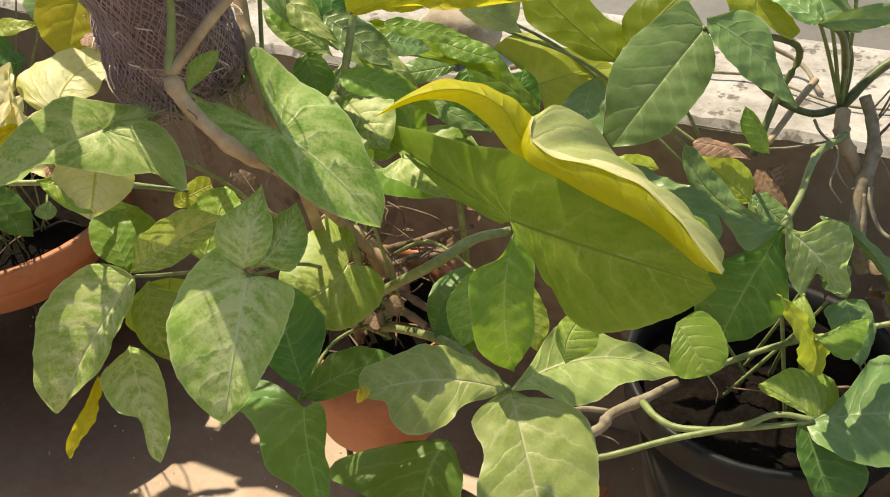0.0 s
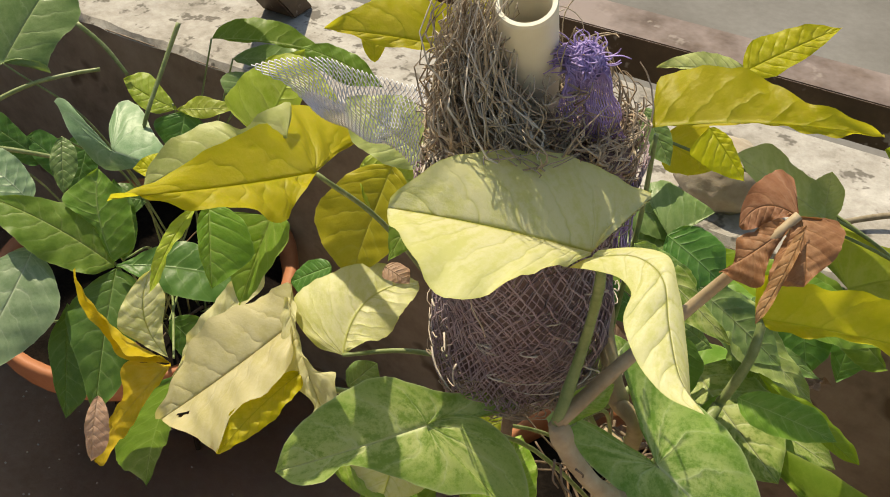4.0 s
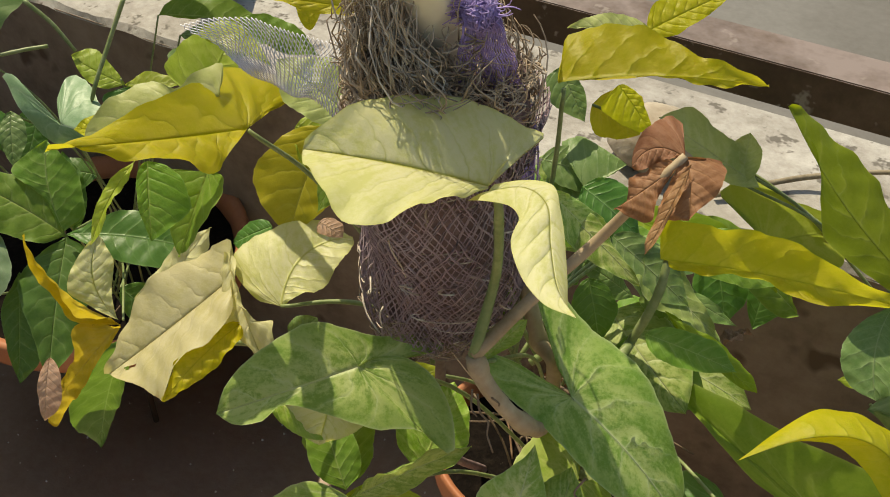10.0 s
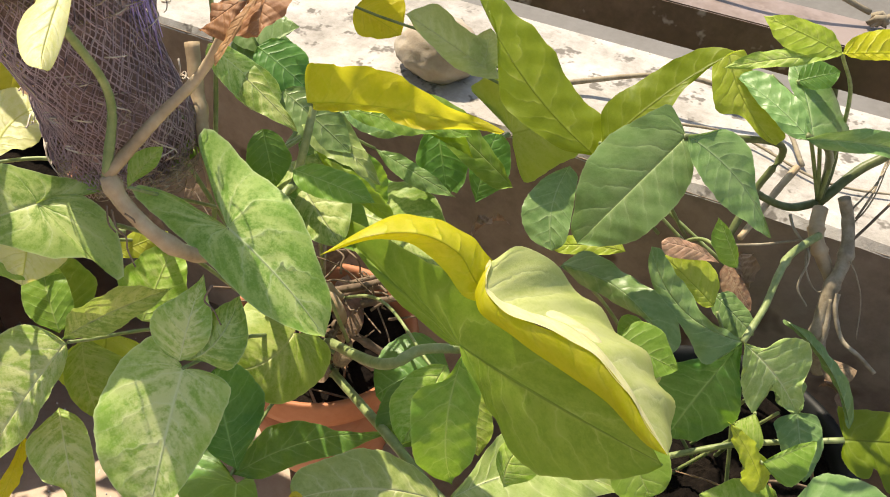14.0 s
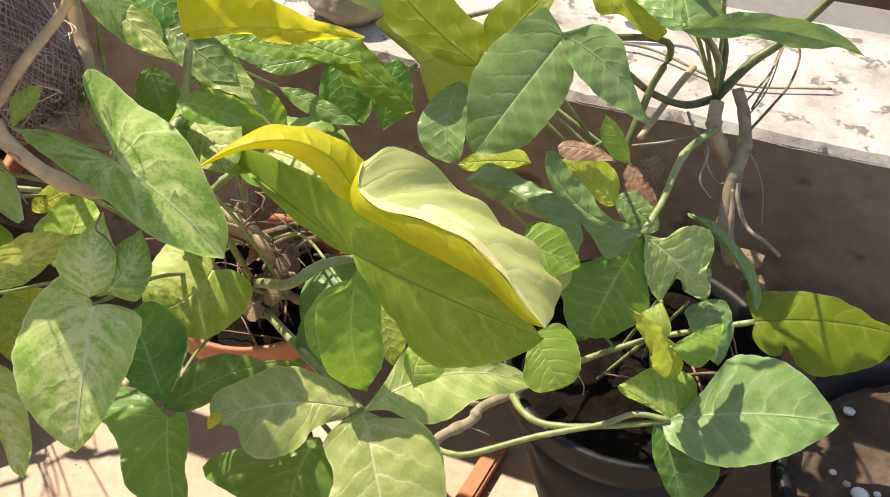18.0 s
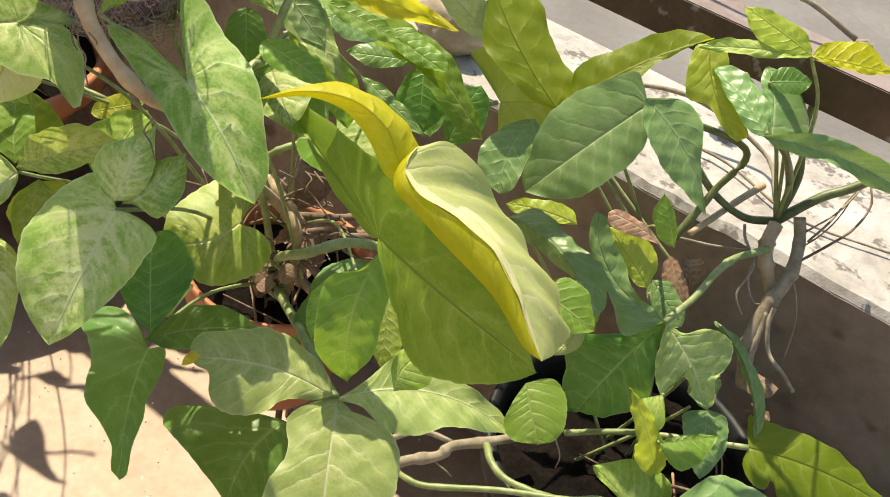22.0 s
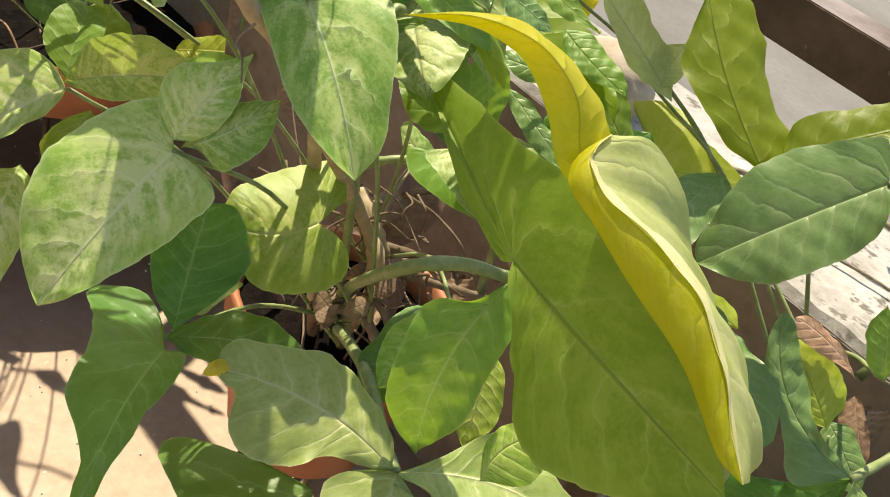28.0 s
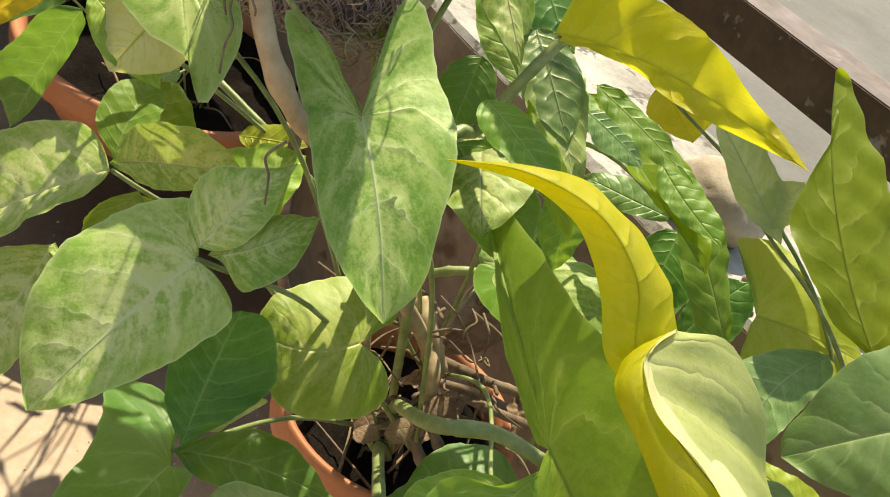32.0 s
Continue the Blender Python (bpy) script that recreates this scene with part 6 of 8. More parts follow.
stalk(plant_W, ((0.123, 1.027, 0.671), (0.138, 1.060, 0.683), (0.151, 1.092, 0.697), (0.153, 1.133, 0.709), (0.140, 1.161, 0.719)), 0.0016, 0.0012, BROWNROOT, "root")
stalk(plant_W, ((0.119, 1.047, 0.684), (0.127, 1.080, 0.699), (0.130, 1.122, 0.711), (0.135, 1.162, 0.722)), 0.0013, 0.001, ROOT, "root")
stalk(plant_W, ((0.112, 1.051, 0.691), (0.128, 1.095, 0.704), (0.135, 1.138, 0.718), (0.136, 1.163, 0.724)), 0.0011, 0.0009, ROOT, "root")
stalk(plant_W, ((0.118, 1.044, 0.679), (0.127, 1.068, 0.689), (0.132, 1.104, 0.700), (0.132, 1.160, 0.719)), 0.0009, 0.0007, ROOT, "root")
stalk(plant_B, ((-0.108, 0.671, 0.435), (-0.084, 0.657, 0.456), (-0.061, 0.663, 0.459), (-0.002, 0.698, 0.474), (0.059, 0.726, 0.490), (0.088, 0.740, 0.504), (0.122, 0.745, 0.505)), 0.0034, 0.003, PETIOLE, "petiole")
stalk(plant_B, ((-0.046, 0.749, 0.460), (-0.028, 0.729, 0.466), (-0.006, 0.721, 0.467), (0.025, 0.722, 0.474), (0.060, 0.728, 0.485), (0.092, 0.736, 0.494), (0.123, 0.745, 0.504)), 0.0042, 0.0028, PETIOLE, "petiole")
stalk(plant_B, ((0.013, 0.807, 0.480), (0.044, 0.819, 0.499), (0.080, 0.835, 0.515), (0.123, 0.849, 0.531), (0.178, 0.861, 0.555)), 0.0036, 0.003, PETIOLE, "petiole")
stalk(plant_B, ((-0.136, 0.651, 0.408), (-0.107, 0.687, 0.433), (-0.081, 0.712, 0.443), (-0.074, 0.728, 0.452), (-0.048, 0.758, 0.455), (-0.022, 0.805, 0.447)), 0.0062, 0.0052, ROOT, "stem", knots=(0.3, 0.5, 0.75))
stalk(plant_B, ((-0.145, 0.677, 0.428), (-0.127, 0.697, 0.448), (-0.108, 0.717, 0.456), (-0.078, 0.736, 0.447)), 0.0036, 0.003, ROOT, "stem")
stalk(plant_B, ((-0.081, 0.707, 0.439), (-0.066, 0.708, 0.436), (-0.060, 0.714, 0.425)), 0.001, 0.0006, ROOT, "root")
stalk(plant_B, ((0.011, 0.786, 0.489), (0.025, 0.777, 0.479), (0.026, 0.774, 0.463)), 0.001, 0.0006, ROOT, "root")
leaf_dra = leaf(plant_P, (-0.314, 0.632, 1.021), (-0.298, 0.601, 1.002), ((-0.317, 0.615, 1.009), (-0.298, 0.622, 1.013)), 0.05, "dry", wave=2.6, label="crumpled dry brown leaf", sway=-0.050,
    edges=(((0.20, 0.15), (0.54, 0.38), (0.91, 0.45), (0.97, 0.21)), ((0.03, 0.29), (0.03, 0.53), (0.30, 0.52), (0.61, 0.39), (0.84, 0.14))))
leaf_drb = leaf(plant_P, (-0.314, 0.632, 1.021), (-0.341, 0.594, 0.998), ((-0.337, 0.621, 1.013), (-0.315, 0.611, 1.005)), 0.05, "dry", wave=2.6, label="crumpled dry brown leaf", sway=-0.050,
    edges=(((0.20, 0.12), (0.46, 0.21), (0.61, 0.24), (0.79, 0.05), (0.90, 0.00)), ((0.26, 0.05), (0.58, 0.18), (0.76, 0.33), (0.91, 0.19))))
leaf_drc = leaf(plant_P, (-0.314, 0.632, 1.021), (-0.340, 0.614, 1.016), ((-0.331, 0.630, 1.022), (-0.322, 0.619, 1.014)), 0.05, "dry", wave=2.6, label="crumpled dry brown leaf", sway=0.290,
    edges=(((-0.14, 0.78), (-0.20, 1.21), (0.00, 1.03), (0.43, 0.51), (0.78, 0.29), (0.94, 0.16)), ((0.33, 0.23), (0.67, 0.31), (0.89, 0.19))))
leaf_drd = leaf(plant_P, (-0.308, 0.624, 1.023), (-0.313, 0.572, 0.991), ((-0.325, 0.602, 1.008), (-0.295, 0.601, 1.005)), 0.05, "dry", sway=-0.020,
    edges=(((0.21, 0.07), (0.56, 0.08), (0.84, 0.07)), ((0.23, 0.03), (0.54, 0.03), (0.85, 0.03))))
leaf_nlm = leaf(plant_W, (-0.130, 1.366, 0.704), (-0.189, 1.370, 0.847), ((-0.127, 1.391, 0.779), (-0.191, 1.356, 0.754)), 0.05, "yelgreen", sway=0.010,
    edges=(((0.21, 0.14), (0.50, 0.16), (0.70, 0.11)), ((0.34, 0.13), (0.58, 0.14), (0.75, 0.09))))
leaf_nln = leaf(plant_T, (-0.359, 0.751, 0.473), (-0.385, 0.736, 0.494), ((-0.373, 0.752, 0.486), (-0.370, 0.736, 0.478)), 0.05, "husk", sway=0.020,
    edges=(((0.51, 0.15), (0.88, 0.22)), ((0.16, 0.32), (0.68, 0.32))))
leaf_nlo = leaf(plant_T, (-0.355, 0.751, 0.485), (-0.342, 0.767, 0.505), ((-0.343, 0.758, 0.491), (-0.355, 0.760, 0.496)), 0.05, "husk", sway=-0.035,
    edges=(((0.24, 0.36), (0.75, 0.35)), ((0.22, 0.27), (0.75, 0.32))))
leaf_nlp = leaf(plant_T, (-0.358, 0.745, 0.497), (-0.356, 0.718, 0.489), ((-0.364, 0.732, 0.494), (-0.351, 0.734, 0.491)), 0.05, "husk", sway=-0.005,
    edges=(((0.40, 0.16), (0.82, 0.20)), ((0.48, 0.26), (0.89, 0.22))))
leaf_nlq = leaf(plant_T, (-0.368, 0.793, 0.485), (-0.364, 0.820, 0.507), ((-0.358, 0.807, 0.491), (-0.375, 0.805, 0.496)), 0.05, "husk", sway=0.150,
    edges=(((0.24, 0.22), (0.74, 0.21)), ((0.24, 0.30), (0.74, 0.30))))
leaf_nma = leaf(plant_T, (-0.364, 0.839, 0.639), (-0.266, 0.860, 0.627), ((-0.317, 0.828, 0.618), (-0.324, 0.872, 0.642)), 0.05, "green", sway=0.005,
    edges=(((-0.24, 0.06), (-0.42, 0.18), (-0.21, 0.37), (0.28, 0.37), (0.78, 0.21)), ((-0.20, 0.33), (-0.08, 0.53), (0.20, 0.56), (0.51, 0.44), (0.81, 0.27))))
leaf_nmb = leaf(plant_T, (-0.214, 0.754, 0.560), (-0.272, 0.702, 0.533), ((-0.255, 0.745, 0.552), (-0.226, 0.720, 0.538)), 0.05, "dark", sway=0.065,
    edges=(((0.02, 0.32), (0.26, 0.60), (0.62, 0.56), (0.92, 0.30)), ((0.07, 0.35), (0.49, 0.45), (0.88, 0.27))))
leaf_nmc = leaf(plant_T, (-0.494, 0.936, 0.405), (-0.507, 1.025, 0.496), ((-0.473, 0.989, 0.436), (-0.531, 0.968, 0.449)), 0.05, "husk", sway=0.030,
    edges=(((0.21, 0.18), (0.54, 0.25), (0.90, 0.15)), ((0.36, 0.22), (0.78, 0.23), (1.00, 0.12))))
leaf_nmd = leaf(plant_T, (-0.515, 0.901, 0.421), (-0.504, 0.977, 0.466), ((-0.491, 0.939, 0.431), (-0.532, 0.935, 0.447)), 0.05, "husk", sway=-0.055,
    edges=(((0.25, 0.23), (0.78, 0.20)), ((0.26, 0.12), (0.76, 0.18))))
leaf_nme = leaf(plant_T, (-0.456, 0.945, 0.419), (-0.423, 0.879, 0.369), ((-0.462, 0.906, 0.396), (-0.423, 0.928, 0.392)), 0.05, "husk", sway=0.035,
    edges=(((0.18, 0.16), (0.65, 0.17)), ((0.35, 0.27), (0.79, 0.28))))
leaf_nmf = leaf(plant_T, (-0.407, 0.851, 0.410), (-0.430, 0.800, 0.410), ((-0.429, 0.834, 0.415), (-0.407, 0.824, 0.402)), 0.05, "husk", sway=0.145,
    edges=(((0.13, 0.21), (0.56, 0.25), (0.89, 0.20)), ((0.29, 0.34), (0.73, 0.38))))
leaf_nmg = leaf(plant_T, (-0.616, 0.882, 0.508), (-0.651, 0.875, 0.546), ((-0.630, 0.891, 0.528), (-0.636, 0.868, 0.519)), 0.05, "husk", sway=0.015,
    edges=(((0.38, 0.31), (0.84, 0.22)), ((0.25, 0.27), (0.76, 0.30))))
leaf_nmh = leaf(plant_T, (-0.469, 0.987, 0.568), (-0.541, 0.973, 0.587), ((-0.503, 0.998, 0.585), (-0.502, 0.967, 0.564)), 0.05, "dark", sway=0.045,
    edges=(((0.60, 0.21), (0.95, 0.21)), ((-0.06, 0.19), (0.42, 0.32), (0.83, 0.21))))
leaf_nmi = leaf(plant_T, (-0.434, 0.936, 0.538), (-0.500, 0.912, 0.575), ((-0.466, 0.943, 0.563), (-0.465, 0.910, 0.542)), 0.05, "mottle", sway=-0.020,
    edges=(((0.30, 0.18), (0.78, 0.22), (1.01, 0.13)), ((0.20, 0.16), (0.61, 0.19))))
stalk(plant_T, ((-0.475, 0.826, 0.551), (-0.463, 0.824, 0.536), (-0.449, 0.834, 0.514), (-0.430, 0.845, 0.492), (-0.425, 0.857, 0.466), (-0.461, 0.911, 0.383)), 0.0072, 0.0085, STEM, "stem", knots=(0.25, 0.75))
stalk(plant_T, ((-0.614, 0.850, 0.570), (-0.580, 0.835, 0.546), (-0.523, 0.816, 0.515), (-0.482, 0.813, 0.487)), 0.0012, 0.0009, BROWNROOT, "stem")
stalk(plant_T, ((-0.453, 0.882, 0.485), (-0.457, 0.885, 0.530), (-0.454, 0.895, 0.560), (-0.443, 0.904, 0.583)), 0.0016, 0.0012, ROOT, "stem")
stalk(plant_T, ((-0.468, 0.820, 0.463), (-0.453, 0.840, 0.470), (-0.437, 0.849, 0.466), (-0.429, 0.877, 0.457)), 0.0016, 0.0012, BROWNROOT, "stem")
stalk(plant_T, ((-0.430, 0.911, 0.444), (-0.386, 0.928, 0.465), (-0.327, 0.943, 0.492)), 0.0034, 0.003, BROWNROOT, "stem")
stalk(plant_T, ((-0.509, 0.972, 0.465), (-0.475, 0.990, 0.494), (-0.446, 1.012, 0.497)), 0.005, 0.0045, BROWNROOT, "stem")
stalk(plant_T, ((-0.459, 0.902, 0.406), (-0.411, 0.927, 0.430), (-0.365, 0.959, 0.433)), 0.0048, 0.004, BROWNROOT, "stem")
# Dark leaves added to fill the deep shade behind this plant.
leaf_nnb = leaf(plant_L, (-1.274, 0.833, 0.572), (-1.348, 0.802, 0.641), ((-1.311, 0.844, 0.611), (-1.310, 0.796, 0.591)), 0.05, "dark", sway=0.000,
    edges=(((0.45, 0.16), (0.89, 0.20)), ((0.14, 0.16), (0.63, 0.18))))
leaf_nnc = leaf(plant_L, (-1.232, 0.850, 0.539), (-1.299, 0.834, 0.605), ((-1.262, 0.866, 0.574), (-1.267, 0.822, 0.559)), 0.05, "dark", sway=0.020,
    edges=(((0.51, 0.25), (0.92, 0.20)), ((0.17, 0.18), (0.70, 0.19))))
leaf_nnd = leaf(plant_L, (-1.191, 0.855, 0.641), (-1.181, 0.796, 0.574), ((-1.207, 0.821, 0.615), (-1.169, 0.840, 0.603)), 0.05, "dark", sway=-0.030,
    edges=(((0.24, 0.26), (0.75, 0.21)), ((0.25, 0.17), (0.76, 0.21))))
leaf_nne = leaf(plant_L, (-1.110, 0.988, 0.586), (-1.147, 0.952, 0.584), ((-1.135, 0.980, 0.591), (-1.120, 0.966, 0.576)), 0.05, "dark", sway=-0.100,
    edges=(((0.24, 0.46), (0.68, 0.64)), ((0.30, 0.29), (0.83, 0.31))))
leaf_nnf = leaf(plant_L, (-1.295, 0.760, 0.571), (-1.346, 0.748, 0.627), ((-1.318, 0.774, 0.600), (-1.322, 0.738, 0.589)), 0.05, "dark", sway=-0.005,
    edges=(((0.43, 0.19), (0.88, 0.14)), ((0.19, 0.20), (0.70, 0.25))))
leaf_nng = leaf(plant_L, (-1.125, 0.865, 0.543), (-1.169, 0.825, 0.552), ((-1.153, 0.857, 0.553), (-1.138, 0.838, 0.537)), 0.05, "dark", sway=0.100,
    edges=(((0.25, 0.29), (0.75, 0.36)), ((0.32, 0.36), (0.76, 0.34))))
leaf_big = leaf(plant_T, (-0.146, 0.621, 0.759), (0.032, 0.580, 0.771), ((-0.066, 0.616, 0.808), (-0.065, 0.595, 0.719)), 0.03, "broad", label="broad green arrowhead leaf with a raised lobe", wave=0.8, sway=0.010,
    edges=(((-0.08, -0.04), (-0.24, -0.00), (-0.39, 0.03), (-0.61, 0.15), (-0.92, 0.26), (-0.66, 0.29), (-0.40, 0.30), (-0.19, 0.31), (0.06, 0.34), (0.31, 0.30), (0.54, 0.26), (0.72, 0.22), (0.87, 0.13)), ((0.12, 0.11), (0.23, 0.26), (0.38, 0.40), (0.50, 0.40), (0.66, 0.32), (0.81, 0.21), (0.94, 0.08))))
# Lobe and rolled margin: the yellow of light shining through is painted in.
blade(plant_T, ((-0.113, 0.624, 0.820), (-0.130, 0.608, 0.846), (-0.146, 0.604, 0.874), (-0.171, 0.592, 0.890), (-0.200, 0.573, 0.890), (-0.227, 0.552, 0.877)), ((-0.119, 0.618, 0.824), (-0.135, 0.597, 0.841), (-0.154, 0.597, 0.861), (-0.177, 0.592, 0.878), (-0.201, 0.577, 0.883), (-0.227, 0.552, 0.877)), ((-0.110, 0.636, 0.834), (-0.130, 0.627, 0.857), (-0.147, 0.630, 0.868), (-0.173, 0.621, 0.881), (-0.199, 0.598, 0.889), (-0.227, 0.552, 0.877)), "yellow", label="curled-up lobe, light shining through painted in as yellow", wave=0.7)
blade(plant_T, ((-0.125, 0.616, 0.863), (-0.122, 0.601, 0.857), (-0.110, 0.592, 0.851), (-0.086, 0.592, 0.846), (-0.055, 0.596, 0.841), (-0.029, 0.595, 0.832), (-0.007, 0.590, 0.818), (0.014, 0.583, 0.801), (0.033, 0.577, 0.786)), ((-0.129, 0.605, 0.848), (-0.126, 0.594, 0.845), (-0.115, 0.587, 0.840), (-0.090, 0.586, 0.832), (-0.061, 0.585, 0.821), (-0.029, 0.585, 0.811), (-0.003, 0.581, 0.799), (0.017, 0.576, 0.789), (0.033, 0.577, 0.786)), (), "yellow", label="yellow rolled-over margin of the leaf", wave=1.6, bulge=0.10)
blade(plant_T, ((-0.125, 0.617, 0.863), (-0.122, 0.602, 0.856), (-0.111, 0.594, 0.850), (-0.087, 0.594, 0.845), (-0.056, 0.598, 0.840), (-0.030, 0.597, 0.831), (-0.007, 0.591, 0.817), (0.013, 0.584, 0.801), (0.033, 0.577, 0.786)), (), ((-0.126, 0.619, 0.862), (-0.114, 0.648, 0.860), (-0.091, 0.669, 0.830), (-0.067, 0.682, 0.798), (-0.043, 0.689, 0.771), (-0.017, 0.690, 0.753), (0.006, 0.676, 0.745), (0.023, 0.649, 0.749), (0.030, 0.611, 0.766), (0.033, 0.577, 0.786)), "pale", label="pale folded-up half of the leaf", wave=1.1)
# Cream strip that paints the sun's brightness along the top of the fold.
blade(plant_T, ((-0.127, 0.621, 0.861), (-0.127, 0.612, 0.853), (-0.117, 0.608, 0.845), (-0.094, 0.610, 0.838), (-0.061, 0.614, 0.833), (-0.034, 0.612, 0.824), (-0.010, 0.603, 0.811), (0.012, 0.591, 0.798), (0.033, 0.577, 0.786)), ((-0.124, 0.615, 0.864), (-0.121, 0.600, 0.857), (-0.110, 0.591, 0.852), (-0.086, 0.591, 0.847), (-0.055, 0.595, 0.842), (-0.029, 0.594, 0.832), (-0.006, 0.589, 0.818), (0.014, 0.582, 0.801), (0.033, 0.577, 0.786)), ((-0.129, 0.624, 0.859), (-0.131, 0.623, 0.849), (-0.124, 0.623, 0.838), (-0.101, 0.628, 0.829), (-0.068, 0.633, 0.823), (-0.040, 0.629, 0.815), (-0.014, 0.617, 0.804), (0.011, 0.600, 0.794), (0.033, 0.577, 0.786)), "cream", label="crest of the fold with sunlight painted in as cream", bulge=0.10, wave=1.6)
blade(plant_P, ((-0.386, 0.510, 1.051), (-0.365, 0.506, 1.064), (-0.348, 0.494, 1.068), (-0.337, 0.474, 1.063), (-0.324, 0.453, 1.059), (-0.309, 0.437, 1.062)), ((-0.393, 0.501, 1.048), (-0.372, 0.495, 1.059), (-0.358, 0.484, 1.064), (-0.355, 0.469, 1.061), (-0.343, 0.454, 1.058), (-0.327, 0.443, 1.057), (-0.309, 0.437, 1.062)), ((-0.384, 0.513, 1.054), (-0.370, 0.513, 1.062), (-0.352, 0.509, 1.069), (-0.341, 0.495, 1.066), (-0.328, 0.473, 1.058), (-0.317, 0.450, 1.053), (-0.309, 0.437, 1.062)), "palegreen", wave=0.8)
stalk(plant_T, ((-0.401, 0.540, 0.888), (-0.390, 0.540, 0.865), (-0.371, 0.547, 0.836), (-0.361, 0.568, 0.805), (-0.361, 0.603, 0.773), (-0.347, 0.644, 0.713), (-0.409, 0.802, 0.539), (-0.382, 0.814, 0.486), (-0.450, 0.870, 0.270)), 0.006, 0.0066, STEM, "stem", knots=(0.05, 0.3, 0.6, 0.8))
stalk(plant_P, ((-0.401, 0.540, 0.888), (-0.397, 0.556, 0.948), (-0.383, 0.520, 1.025), (-0.383, 0.515, 1.045)), 0.004, 0.0022)
stalk(plant_T, ((-0.445, 0.700, 0.904), (-0.431, 0.682, 0.875), (-0.414, 0.662, 0.842), (-0.393, 0.645, 0.808), (-0.376, 0.644, 0.764), (-0.460, 0.860, 0.270)), 0.0068, 0.0062, STEM, "stem", knots=(0.3, 0.6))
stalk(plant_P, ((-0.401, 0.540, 0.888), (-0.377, 0.574, 0.924), (-0.353, 0.604, 0.956), (-0.326, 0.614, 1.006), (-0.314, 0.631, 1.023)), 0.0050, 0.0026, STEM)
stalk(plant_T, ((-0.430, 0.860, 0.340), (-0.378, 0.786, 0.451), (-0.378, 0.774, 0.490), (-0.223, 0.627, 0.688), (-0.186, 0.633, 0.721), (-0.153, 0.637, 0.736)), 0.0065, 0.0042)
stalk(plant_T, ((-0.420, 0.850, 0.340), (-0.369, 0.769, 0.446), (-0.215, 0.622, 0.600), (-0.162, 0.592, 0.605), (-0.132, 0.577, 0.607)), 0.0055, 0.0042)
stalk(plant_P, ((-0.470, 0.900, 0.270), (-0.345, 0.673, 0.760), (-0.327, 0.669, 0.823), (-0.318, 0.676, 0.865), (-0.319, 0.692, 0.890)), 0.0045, 0.0034)
stalk(plant_W, ((-0.330, 0.930, 0.420), (-0.317, 0.879, 0.671), (-0.307, 0.961, 0.658), (-0.278, 1.037, 0.658)), 0.0045, 0.0032)
stalk(plant_W, ((0.078, 1.060, 0.680), (0.075, 1.058, 0.724), (0.066, 0.973, 0.804), (0.044, 0.953, 0.824)), 0.0045, 0.0035, GREENSTALK)
stalk(plant_W, ((0.002, 0.967, 0.655), (0.014, 1.002, 0.712), (0.024, 1.007, 0.771), (-0.054, 0.883, 0.831)), 0.0045, 0.0035, GREENSTALK)
stalk(plant_W, ((0.078, 1.060, 0.680), (0.105, 1.091, 0.713), (0.134, 1.114, 0.737), (0.195, 1.169, 0.805)), 0.0060, 0.005, GREENSTALK)
stalk(plant_W, ((0.078, 1.060, 0.680), (0.077, 1.079, 0.728), (0.059, 1.089, 0.775), (0.049, 1.102, 0.821)), 0.004, 0.0035, GREENSTALK)
stalk(plant_W, ((0.078, 1.060, 0.680), (0.050, 1.033, 0.682), (0.016, 1.010, 0.704), (-0.015, 0.997, 0.734)), 0.0045, 0.004, GREENSTALK)
stalk(plant_T, ((-0.446, 0.819, 0.549), (-0.415, 0.818, 0.534), (-0.396, 0.832, 0.503)), 0.0085, 0.0065, STEM, "stem", knots=(0.3, 0.7))
stalk(plant_T, ((-0.459, 0.826, 0.568), (-0.437, 0.845, 0.589), (-0.419, 0.889, 0.589)), 0.0048, 0.0042, PETIOLE, "stem", knots=(0.3, 0.7))
stalk(plant_T, ((-0.409, 0.838, 0.503), (-0.374, 0.867, 0.506), (-0.340, 0.908, 0.507)), 0.005, 0.0042, BROWNROOT, "stem", knots=(0.3, 0.7))
stalk(plant_T, ((-0.377, 0.848, 0.487), (-0.344, 0.875, 0.490), (-0.315, 0.910, 0.488)), 0.0048, 0.004, BROWNROOT, "stem", knots=(0.3, 0.7))
stalk(plant_T, ((-0.413, 0.826, 0.527), (-0.416, 0.836, 0.560), (-0.433, 0.869, 0.578)), 0.0017, 0.0012, ROOT, "stem")
stalk(plant_T, ((-0.386, 0.800, 0.456), (-0.369, 0.812, 0.438), (-0.345, 0.823, 0.412)), 0.006, 0.0052, BROWNROOT, "stem", knots=(0.3, 0.7))
stalk(plant_T, ((-0.394, 0.812, 0.478), (-0.372, 0.825, 0.455), (-0.344, 0.844, 0.419)), 0.0055, 0.005, BROWNROOT, "stem", knots=(0.3, 0.7))
stalk(plant_T, ((-0.424, 0.731, 0.480), (-0.452, 0.745, 0.529), (-0.496, 0.762, 0.561)), 0.0014, 0.001, BROWNROOT, "stem")
stalk(plant_T, ((-0.508, 0.741, 0.547), (-0.458, 0.763, 0.547), (-0.450, 0.781, 0.525)), 0.0014, 0.001, BROWNROOT, "stem")
stalk(plant_T, ((-0.380, 0.760, 0.455), (-0.378, 0.757, 0.446), (-0.376, 0.770, 0.451), (-0.387, 0.772, 0.449)), 0.0034, 0.0006, BROWNROOT, "root")
stalk(plant_T, ((-0.402, 0.763, 0.466), (-0.393, 0.767, 0.473), (-0.393, 0.752, 0.457), (-0.396, 0.775, 0.466)), 0.0034, 0.0006, BROWNROOT, "root")
